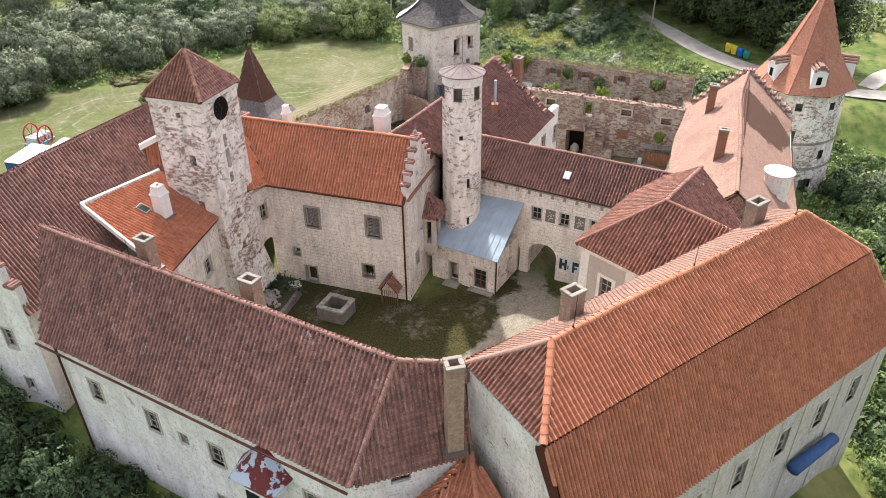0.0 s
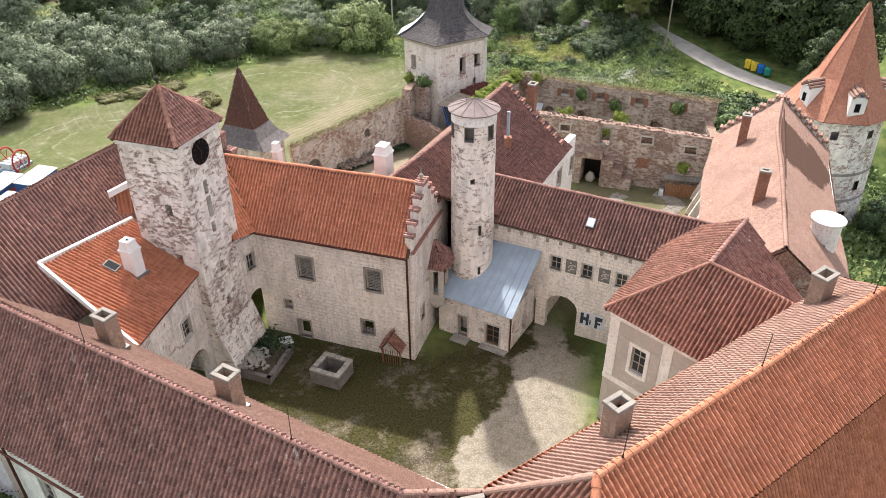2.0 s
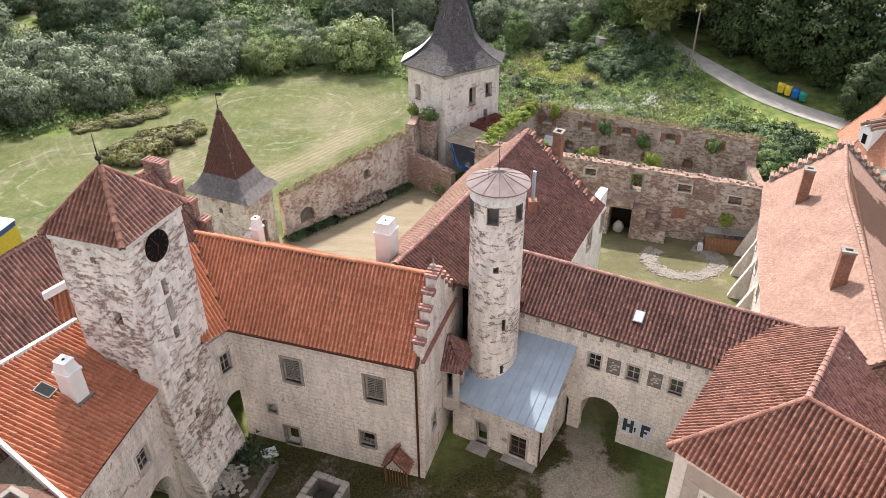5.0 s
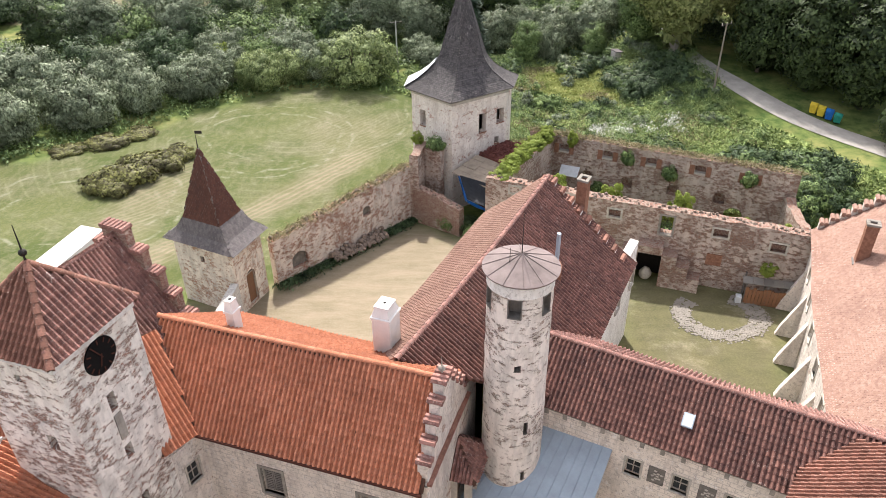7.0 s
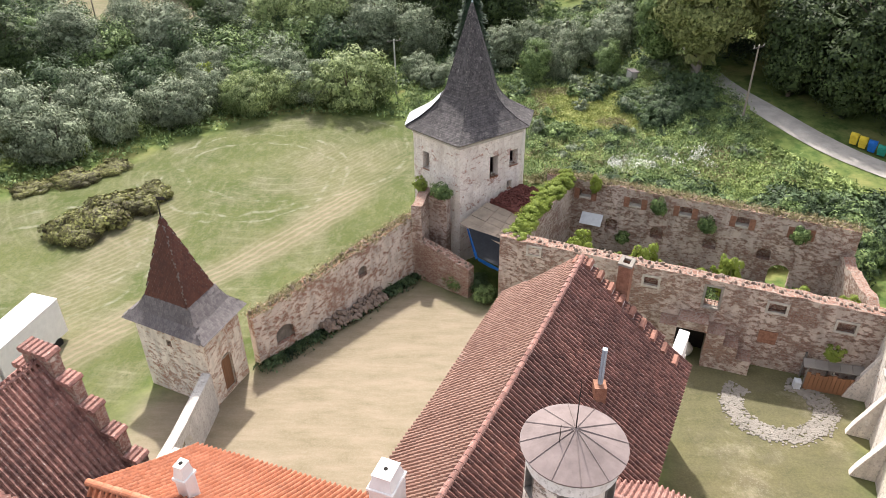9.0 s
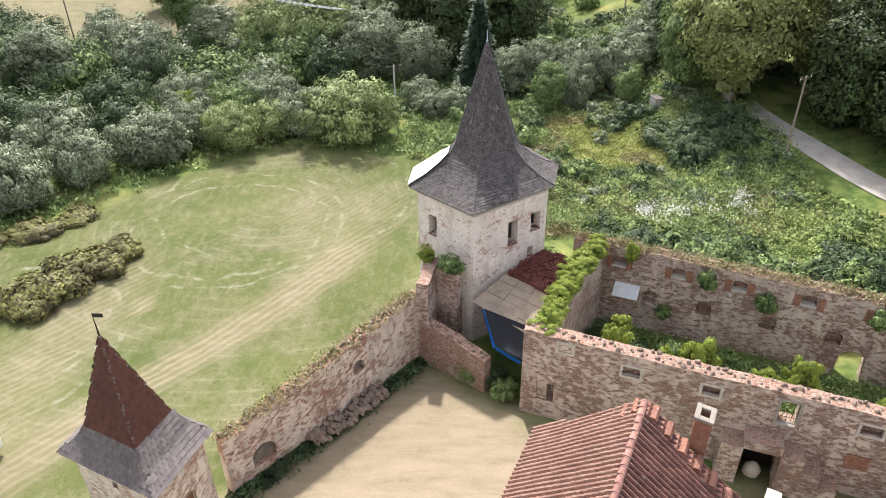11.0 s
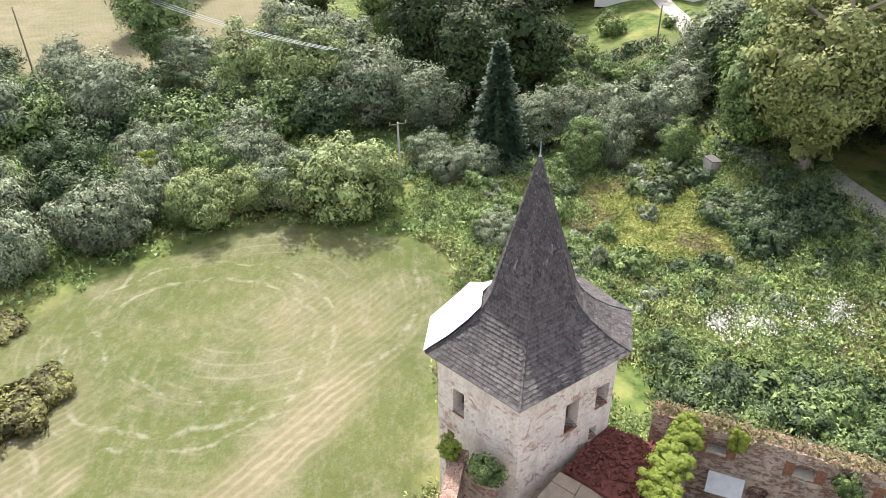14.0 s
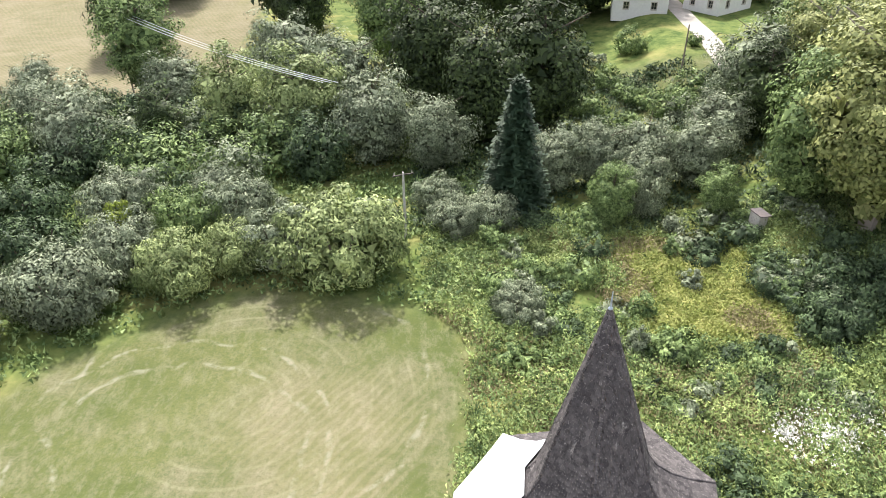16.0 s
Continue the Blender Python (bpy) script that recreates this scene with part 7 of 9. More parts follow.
for i in range(5):
    bm = bmesh.new()
    q = [fsh.at(-0.3 + 0.76 * i, -0.05, 1.9), fsh.at(0.44 + 0.76 * i, -0.05, 1.9), fsh.at(0.44 + 0.76 * i, -0.75, 2.1), fsh.at(-0.3 + 0.76 * i, -0.75, 2.1)]
    vs = [bm.verts.new(p) for p in q] + [bm.verts.new(p - V(0, 0, 0.06)) for p in q]
    for f in ((0, 1, 2, 3), (7, 6, 5, 4), (0, 4, 5, 1), (1, 5, 6, 2), (2, 6, 7, 3), (3, 7, 4, 0)):
        bm.faces.new([vs[k] for k in f])
    part("roof_board", bm, "grey_wood", SH)
bm = bmesh.new()
wbox(fsh, bm, -0.6, -0.15, 0.0, 0.7, -0.3, 0.2, 0.04)
bucket = thing("white_box", fsh.at(-0.45, 0, 0), "white plastic box standing beside the shed", "box")
part("box", bm, "foil", bucket)
bm = bmesh.new()
rng = random.Random(12)
for i in range(1900):
    a = rng.uniform(math.pi * 0.72, math.pi * 2.35)
    r = rng.uniform(0.62, 1.0) + 0.04 * rng.gauss(0, 1)
    x, y = 19.0 + 3.7 * r * math.cos(a), 72.2 + 3.1 * r * math.sin(a)
    s = rng.uniform(0.05, 0.11)
    bmesh.ops.create_icosphere(bm, subdivisions=1, radius=s, matrix=Matrix.Translation((x, y, terrain(x, y) + 0.03)) @ Matrix.Diagonal((1.3, 1, 0.6, 1)) @ pose(0, 0, 0, 0, 0, rng.uniform(0, 180)))
ring = part("cobble_rest", bm, "cobble", None)
tagged(ring, "ring of loose pale cobblestones in the yard", "cobbles", kind="stuff")

# courtyard: well, raised bed
WL = thing("well", (-8.25, 46.2, 0), "square stone well with open worn rim", "well")
wq = [V(-9.8, 45.9), V(-7.65, 45.1), V(-6.9, 47.0), V(-9.0, 47.85)]
for i in range(4):
    f = Face(wq[i], wq[(i + 1) % 4])
    wall(f, -0.4, 1.05, [], "stone_dark", WL, 0.32, name="side")
    n_ = 5
    for k in range(n_):
        bm = bmesh.new()
        wbox(f, bm, f.length * k / n_ + 0.01, f.length * (k + 1) / n_ - 0.01, 1.05, 1.22 + 0.02 * math.sin(k * 2.1 + i), -0.36, 0.05, 0.03)
        part("rim_stone", bm, "stone", WL)
# The floor's dark earth colour paints in the shade inside the well.
bm = bmesh.new()
box(bm, (-9.2, 45.8, 0.1), (-7.5, 47.2, 0.16))
part("floor", bm, "earth", WL, "rubble floor of the well")
bm = bmesh.new()
box(bm, (-0.35, -0.3, 0), (0.35, 0.3, 0.08), pose(-8.2, 46.0, 0.3, 25, 10, 30))
slab = part("slab", bm, "trim", None)
tagged(slab, "pale broken slab lying in the well", "slab")
BED = thing("raised_bed", (-13.8, 47.9, 0), "rough stone edged bed heaped with earth and rubble", "raised bed")
bq = [V(-15.6, 46.5), V(-12.6, 45.5), V(-11.7, 49.0), V(-14.6, 50.2)]
for i in range(4):
    wall(Face(bq[i], bq[(i + 1) % 4]), -0.3, 0.65, [], "stone_dark", BED, 0.3, name="edge")
raw("earth", [lift(p, 0.5) for p in bq] + [V(-13.7, 48.0, 1.15)], [(0, 1, 4), (1, 2, 4), (2, 3, 4), (3, 0, 4)], "earth", BED, "dark earth")
bm = bmesh.new()
rng = random.Random(3)
for i in range(110):
    p = V(rng.gauss(-14.0, 0.5), rng.gauss(47.4, 0.5))
    box(bm, (-0.16, -0.1, -0.06), (0.16, 0.1, 0.06), Matrix.Translation((p.x, p.y, 0.95 + 0.15 * rng.random())) @ pose(0, 0, 0, rng.uniform(-40, 40), rng.uniform(-40, 40), rng.uniform(0, 180)))
heap = part("rubble", bm, "stone", None)
tagged(heap, "heap of broken tiles and stones on the bed", "rubble", kind="stuff")
bm = bmesh.new()
box(bm, (-0.5, -0.35, 0), (0.5, 0.35, 0.12), pose(-12.3, 49.5, 0.75, 20, 15, 40), 0.03)
bag = part("white_sack", bm, "foil", None)
tagged(bag, "crumpled white sack lying at the bed", "sack")
bm = bmesh.new()
box(bm, (-0.5, -0.4, 0), (0.5, 0.4, 0.12), pose(-15.2, 46.9, 0.7, 10, -15, 10), 0.03)
bag = part("white_sack", bm, "foil", None)
tagged(bag, "crumpled white sack lying on rubble", "sack")

# oriel on the outer wall
OR = thing("oriel", fa.at(16.0, 0.6, 5), "outer wall oriel under a flaking red and blue tin roof", "oriel")
bm = bmesh.new()
wbox(fa, bm, 14.9, 17.3, -2.8, 6.6, 0.0, 1.1)
part("body", bm, "plaster_white", OR)
bm = bmesh.new()
wbox(fa, bm, 15.5, 16.4, 4.4, 5.9, 1.101, 1.14)
part("pane", bm, "glass", OR)
top = fa.at(16.1, -0.1, 8.7)
pr = [fa.at(14.5, 0.0, 6.9), fa.at(14.7, 1.35, 6.6), fa.at(17.5, 1.35, 6.6), fa.at(17.8, 0.0, 6.9)]
cols = ["rust", "tin", "rust"]
for i in range(3):
    bm = bmesh.new()
    for a_, b_, mt in (((0.0), (1.0), 0),):
        vs = [bm.verts.new(p) for p in (pr[i], pr[i + 1], top)] + [bm.verts.new(p - V(0, 0, 0.05)) for p in (pr[i], pr[i + 1], top)]
        for f in ((0, 1, 2), (5, 4, 3), (0, 3, 4, 1), (1, 4, 5, 2), (2, 5, 3, 0)):
            bm.faces.new([vs[k] for k in f])
    part("roof_panel", bm, "flaking_tin", OR)

# vehicles of a small fair behind the wing
def trailer(at, turn, size, side, roof, label, stripe=None):
    th = thing("trailer", at, label, "trailer", "fairground vehicles")
    m = pose(*at, 0, 0, turn)
    L, Wd, Hh = size
    bm = bmesh.new()
    box(bm, (-Wd / 2, -L / 2, 0.75), (Wd / 2, L / 2, Hh - 0.05), m, 0.04)
    bd_ = part("body", bm, side, th)
    bm = bmesh.new()
    box(bm, (-Wd / 2 - 0.02, -L / 2 - 0.02, Hh - 0.05), (Wd / 2 + 0.02, L / 2 + 0.02, Hh + 0.05), m, 0.02)
    part("roof", bm, roof, th)
    if stripe:
        bm = bmesh.new()
        box(bm, (-Wd / 2 - 0.012, -L / 2 - 0.012, 0.76), (Wd / 2 + 0.012, -L / 2 + L * 0.12, Hh - 0.06), m)
        box(bm, (-Wd / 2 - 0.012, -L / 2 + L * 0.121, Hh - 0.5), (Wd / 2 + 0.012, L / 2 - 0.1, Hh - 0.06), m)
        part("stripe", bm, stripe, bd_)
    for y in (-L * 0.3, L * 0.3):
        for x in (-Wd / 2 + 0.1, Wd / 2 - 0.1):
            bm = bmesh.new()
            tube(bm, m @ V(x - 0.12, y, 0.45), m @ V(x + 0.12, y, 0.45), 0.45, 0.45, 14)
            part("wheel", bm, "rubber", th)
    return th


trailer((-41.9, 71.8, -0.4), -15, (4.2, 2.2, 3.2), "yellow", "white_paint", "yellow and blue box trailer with a white roof", "blue")
trailer((-33.3, 75.8, -0.2), -17, (6.2, 2.2, 3.6), "white_paint", "white_paint", "white box truck with driver's cab in the grass")
truck = bpy.data.objects["trailer.001"]
tm = pose(-33.3, 75.8, -0.2, 0, 0, -17)
bm = bmesh.new()
box(bm, (-1.05, -4.9, 0.5), (1.05, -3.25, 2.6), tm, 0.12)
cab = part("cab", bm, "white_paint", truck, "white driver's cab with dark windows")
for lo, hi in (((-0.9, -4.93, 1.55), (0.9, -4.88, 2.3)), ((-1.08, -4.5, 1.6), (-1.04, -3.7, 2.3)), ((1.04, -4.5, 1.6), (1.08, -3.7, 2.3))):
    bm = bmesh.new()
    box(bm, lo, hi, tm)
    part("window", bm, "glass", cab)
trailer((-45.3, 70.5, -0.4), -15, (5.0, 2.3, 2.9), "red", "white_paint", "painted fairground stall trailer with white roof", "blue")
trailer((-43.4, 66.6, -0.4), -15, (5.0, 2.4, 2.7), "green", "tin", "fairground trailer with grey roof and bright side", "yellow")
ride = thing("fair_ride", (-47.8, 79.5, -0.4), "small fairground ride with red wheels", "fair ride")
rm = pose(-47.8, 79.5, -0.4, 0, 0, -20)
bm = bmesh.new()
box(bm, (-0.9, -1.7, 0.4), (0.9, 1.7, 0.8), rm, 0.05)
part("platform", bm, "tin", ride)
for x in (-1.0, 1.0):
    bm = bmesh.new()
    for i in range(20):
        a0, a1 = i * math.tau / 20, (i + 1) * math.tau / 20
        tube(bm, rm @ V(x, 1.2 * math.cos(a0), 1.4 + 1.2 * math.sin(a0)), rm @ V(x, 1.2 * math.cos(a1), 1.4 + 1.2 * math.sin(a1)), 0.1, 0.1, 6, False)
    for i in range(6):
        tube(bm, rm @ V(x, 0, 1.4), rm @ V(x, 1.15 * math.cos(i), 1.4 + 1.15 * math.sin(i)), 0.04, 0.04, 5)
    part("wheel", bm, "red", ride)
bm = bmesh.new()
for i in range(5):
    box(bm, (-0.7, -1.4 + i * 0.6, 0.8), (0.7, -1.0 + i * 0.6, 1.5), rm, 0.05)
part("seat", bm, "foil", ride)
# road, bins, poles, pond
def ribbon(name, pts, w, mat, label, z=0.06, th=0.1):
    verts, faces = [], []
    P = [V(*p) for p in pts]
    fine = []
    for i in range(len(P) - 1):
        p0, p1, p2, p3 = P[max(0, i - 1)], P[i], P[i + 1], P[min(len(P) - 1, i + 2)]
        for k in range(6):
            t = k / 6
            fine.append(0.5 * ((2 * p1) + (p2 - p0) * t + (2 * p0 - 5 * p1 + 4 * p2 - p3) * t * t + (3 * p1 - p0 - 3 * p2 + p3) * t ** 3))
    fine.append(P[-1])
    for i, p in enumerate(fine):
        d = (fine[min(i + 1, len(fine) - 1)] - fine[max(i - 1, 0)]).normalized()
        s = V(-d.y, d.x)
        for k in range(5):
            q = p + s * w * (k / 4 - 0.5)
            zz = max(terrain(q.x, q.y), terrain(p.x, p.y)) + z + (0.05 if k == 2 else 0)
            verts.append(V(q.x, q.y, zz))
    n = len(fine)
    for i in range(n - 1):
        for k in range(4):
            faces.append((i * 5 + k + 1, i * 5 + k, (i + 1) * 5 + k, (i + 1) * 5 + k + 1))
    ob = raw(name, verts, faces, mat, None, smooth=True)
    return tagged(ob, label, name, kind="structure")


ribbon("road", [(66, 93), (50, 95.5), (42, 102), (36, 109.5), (31.5, 118), (29.5, 127), (30.5, 136), (31, 150), (30.5, 165), (31.3, 185), (31, 203), (30, 250)], 3.2, "asphalt", "narrow pale gravel road curving past the castle", 0.08)
ribbon("path", [(53, 97), (58, 101), (66, 104), (80, 106)], 2.2, "asphalt", "pale gravel path beyond the round tower", 0.06)
pond = raw("pond", [V(70 + 10 * math.cos(a * math.tau / 24), 135 + 6 * math.sin(a * math.tau / 24), 1.0) for a in range(24)], [tuple(range(24))], "water")
tagged(pond, "bright pond between dark trees", "pond", kind="structure")
pond2 = raw("pond", [V(44 + 6 * math.cos(a * math.tau / 24), 127 + 9 * math.sin(a * math.tau / 24), 1.0) for a in range(24)], [tuple(range(24))], "water")
tagged(pond2, "bright pond between dark trees", "pond", kind="structure")
for i, (col, lab) in enumerate((("yellow", "yellow"), ("yellow", "yellow"), ("blue_bin", "blue"), ("green", "green"))):
    p = V(39.7, 108.2) + V(0.65, -0.76) * (0.98 * i)
    z = terrain(p.x, p.y) + 0.1
    m = pose(p.x, p.y, z, 0, 0, -35)
    th = thing("waste_bin", (p.x, p.y, z), lab + " plastic recycling bin with lid beside the road", "bin", "recycling bins")
    bm = bmesh.new()
    vs = box(bm, (-0.34, -0.3, 0.12), (0.34, 0.3, 1.0 if i < 3 else 0.85), m)
    mid = m @ V(0, 0, 0)
    for v in vs[4:]:
        v.co.x, v.co.y = mid.x + (v.co.x - mid.x) * 1.2, mid.y + (v.co.y - mid.y) * 1.2
    part("body", bm, col, th)
    bm = bmesh.new()
    tube(bm, m @ V(-0.42, 0, 0.97 if i < 3 else 0.83), m @ V(0.42, 0, 0.97 if i < 3 else 0.83), 0.3, 0.3, 14)
    part("lid", bm, col, th, smooth=True)
    for x, y in ((-0.26, -0.2), (0.26, -0.2), (-0.26, 0.2), (0.26, 0.2)):
        bm = bmesh.new()
        tube(bm, m @ V(x - 0.03, y, 0.08), m @ V(x + 0.03, y, 0.08), 0.08, 0.08, 8)
        part("wheel", bm, "rubber", th)


def pole(x, y, h, label, arm=0.9, turn=0.0, mat="pole_wood"):
    z = terrain(x, y)
    th = thing("power_pole", (x, y, z), label, "pole", "power poles")
    bm = bmesh.new()
    tube(bm, (x, y, z - 0.3), (x, y, z + h), 0.14, 0.09, 8)
    part("mast", bm, mat, th)
    if arm:
        m = pose(x, y, z + h, 0, 0, turn)
        bm = bmesh.new()
        box(bm, (-arm, -0.05, -0.25), (arm, 0.05, -0.15), m)
        part("crossarm", bm, "iron", th)
        for k in (-0.85, 0.0, 0.85):
            bm = bmesh.new()
            tube(bm, m @ V(k * arm, 0, -0.15), m @ V(k * arm, 0, 0.12), 0.05, 0.03, 6)
            part("insulator", bm, "trim", th)
    return V(x, y, z + h)


pA = pole(-9.8, 128.0, 7.2, "grey concrete power pole with crossarm in the scrub", 0.9, 20, "concrete")
pB = pole(29.2, 112.8, 8.5, "tall wooden power pole beside the road", 0.8, 30)
pC = pole(-49.5, 168, 11.0, "wooden power pole at the field's edge", 0.9, 20)
pole(-66, 165, 10.0, "wooden power pole at the field's edge", 0.0)
pole(24.5, 172, 6.0, "wooden power pole near the cottages", 0.0)
for off in (-0.8, 0.0, 0.8):
    a, b = V(-49.5 + off, 168, terrain(-49.5, 168) + 11), V(-17.5 + off * 0.9, 140.5, 7.4)
    cable = thing("power_cable", a, "thin pale overhead power cable", "cable", "power cables")
    bm = bmesh.new()
    prev = None
    for i in range(21):
        t = i / 20
        p = a.lerp(b, t) - V(0, 0, 3.0 * t * (1 - t))
        if prev is not None:
            tube(bm, prev, p, 0.03, 0.03, 4, False)
        prev = p
    part("wire", bm, "foil", cable)
# low retaining wall and hut by the road
HT = thing("hut", (20.5, 129.5, -2), "small whitewashed hut with grey roof under trees", "hut")
bm = bmesh.new()
box(bm, (-0.45, -0.6, -1.5), (0.45, 0.6, 0.9), pose(20.9, 129.6, -1.0, 0, 0, 20))
part("wall", bm, "plaster_grey", HT)
bm = bmesh.new()
box(bm, (-0.6, -0.75, 0.9), (0.6, 0.75, 0.98), pose(20.9, 129.6, -1.0, 0, 6, 20))
part("roof", bm, "slate", HT)
WW = thing("retaining_wall", (21, 124, -1), "low whitewashed stone wall along the slope", "wall")
wall(Face((20.9, 127.0), (21.3, 122.3)), -3.0, -1.5, [], "plaster_white", WW, 0.35, True, crest=crest_fn(4.0, 0.4))
RW = thing("retaining_wall", (28, 117, 0), "mossy stone retaining wall under the road", "wall")
wall(Face((27.6, 126), (27.4, 112)), -2.0, 0.9, [], "ruin_stone", RW, 0.6, True, crest=crest_fn(14.0, 0.15))


def cottage(at, turn, size, roofmat, label):
    z = terrain(at[0], at[1])
    th = thing("cottage", (at[0], at[1], z), label, "house", "village houses")
    m = pose(at[0], at[1], z, 0, 0, turn)
    L, Wd, Hh, Rh = size
    c = [m @ V(*p) for p in ((-L / 2, -Wd / 2, 0), (L / 2, -Wd / 2, 0), (L / 2, Wd / 2, 0), (-L / 2, Wd / 2, 0))]
    for i in range(4):
        f = Face(c[i], c[(i + 1) % 4])
        ws = [f.length * k / 4 for k in (1, 3)]
        wall(f, z - 1, z + Hh, [hole(u, z + 1.0, 0.9, 1.2) for u in ws], "white_paint", th, 0.4)
        for u in ws:
            window(f, th, u, z + 1.0, 0.9, 1.2, "two", 0.08)
    r_ = [m @ V(*p) for p in ((-L / 2 - 0.4, -Wd / 2 - 0.4, Hh), (L / 2 + 0.4, -Wd / 2 - 0.4, Hh), (L / 2 + 0.4, Wd / 2 + 0.4, Hh), (-L / 2 - 0.4, Wd / 2 + 0.4, Hh))]
    t0_, t1_ = m @ V(-L / 2 + 0.6, 0, Hh + Rh), m @ V(L / 2 - 0.6, 0, Hh + Rh)
    roof_plane(th, [r_[0], r_[1], t1_, t0_], roofmat, 0.35, 0.4, pieces=0)
    roof_plane(th, [r_[2], r_[3], t0_, t1_], roofmat, 0.35, 0.4, pieces=0)
    roof_plane(th, [r_[1], r_[2], t1_], roofmat, 0.35, 0.4, pieces=0)
    roof_plane(th, [r_[3], r_[0], t0_], roofmat, 0.35, 0.4, pieces=0)


cottage((24.5, 206), -8, (9, 7, 3.2, 3.0), "tile_red", "white village cottage with red tiled roof")
cottage((37.5, 206), 40, (9, 7, 3.2, 3.0), "tile_brown", "white village cottage with brown tiled roof")


# ---- plants ----
def leaf_cloud(centres, normals, size, rng, aspect=1.6, droop=0.3):
    """One pointed leaf spray at each centre, turned roughly along its normal: points, each with the normal of its clump's skin."""
    n = len(centres)
    nr = normals + rng.normal(0, 0.38, (n, 3))
    nr /= np.linalg.norm(nr, axis=1)[:, None] + 1e-9
    t = rng.normal(0, 1, (n, 3))
    t[:, 2] -= droop
    t -= nr * np.sum(t * nr, axis=1)[:, None]
    t /= np.linalg.norm(t, axis=1)[:, None] + 1e-9
    b = np.cross(nr, t)
    s = size * rng.uniform(0.6, 1.4, n)[:, None]
    skin = normals / (np.linalg.norm(normals, axis=1)[:, None] + 1e-9) + nr * 0.8
    skin /= np.linalg.norm(skin, axis=1)[:, None] + 1e-9
    pts = np.stack((centres - t * s * aspect * 0.4 + b * s * 0.5, centres - t * s * aspect * 0.4 - b * s * 0.5, centres + t * s * aspect * 0.6 + nr * s * 0.15), axis=1).reshape(-1, 3)
    return np.concatenate((pts, np.repeat(skin, 3, axis=0)), axis=1)


def crown_points(rng, blobs, per, shape, blob_r, hollow=0.72):
    """Centres and normals on the skins of many small clumps that fill the shape (a function of a random unit vector)."""
    cs, ns = [], []
    for k in range(blobs):
        d = rng.normal(0, 1, 3)
        d /= np.linalg.norm(d)
        c = shape(d) * (hollow + (1 - hollow) * rng.random())
        r = blob_r * rng.uniform(0.6, 1.25)
        v = rng.normal(0, 1, (per, 3))
        v /= np.linalg.norm(v, axis=1)[:, None]
        v[:, 2] = np.where(rng.random(per) < 0.7, np.abs(v[:, 2]), v[:, 2])
        cs.append(c + v * r * rng.uniform(0.65, 1.05, per)[:, None] * np.array((1, 1, 0.8)))
        ns.append(v + d * 0.55 + np.array((0, 0, 0.1)))
    return np.concatenate(cs), np.concatenate(ns)


def leaf_mesh(name, pts):
    me = bpy.data.meshes.new(name)
    n = len(pts) // 3
    me.vertices.add(n * 3)
    me.vertices.foreach_set("co", np.ascontiguousarray(pts[:, :3], dtype=np.float32).ravel())
    me.loops.add(n * 3)
    me.loops.foreach_set("vertex_index", np.arange(n * 3, dtype=np.int32))
    me.polygons.add(n)
    me.polygons.foreach_set("loop_start", np.arange(0, n * 3, 3, dtype=np.int32))
    me.update(calc_edges=True)
    me.attributes.new("custom_normal", "FLOAT_VECTOR", "POINT").data.foreach_set("vector", np.ascontiguousarray(pts[:, 3:], dtype=np.float32).ravel())
    return me


def shrub_proto(name, label, mat, seed, blobs, per, leaf, blob_r=0.34, tall=1.0, stems=5, category="shrub", group="willow scrub", aspect=1.6):
    """A bush one metre in radius: stems, and a crown of clumps with gaps."""
    rng = np.random.default_rng(seed)
    th = thing(name, (0, 0, 0), label, category, group)
    lump = rng.uniform(0.75, 1.15, 16)

    def shape(d):
        a = int((math.atan2(d[1], d[0]) + math.pi) / math.tau * 15.99)
        k = lump[a]
        return np.array((d[0] * k, d[1] * k, tall * (0.55 + 0.5 * max(d[2], -0.9) * (0.8 + 0.25 * lump[(a * 7) % 16]))))

    c, nn = crown_points(rng, blobs, per, shape, blob_r)
    c[:, 2] = np.maximum(c[:, 2], 0.03)
    ci, ni = crown_points(rng, blobs // 2, 26, lambda d: shape(d) * np.array((0.6, 0.6, 0.7)), blob_r * 1.1, 0.25)
    ci[:, 2] = np.maximum(ci[:, 2], 0.03)
    quads = np.concatenate((leaf_cloud(c, nn, leaf, rng, aspect), leaf_cloud(ci, ni, leaf * 3.2, rng, 1.3)))
    ob = link_mesh("crown", leaf_mesh("crown", quads), mat, th, world=False)
    bm = bmesh.new()
    for i in range(stems):
        a = i * 2.4
        tube(bm, (0.08 * math.cos(a), 0.08 * math.sin(a), -0.15), (0.5 * math.cos(a), 0.5 * math.sin(a), tall * 0.8), 0.035, 0.012, 5)
    part("stem", bm, "bark", th, world=False)
    return th


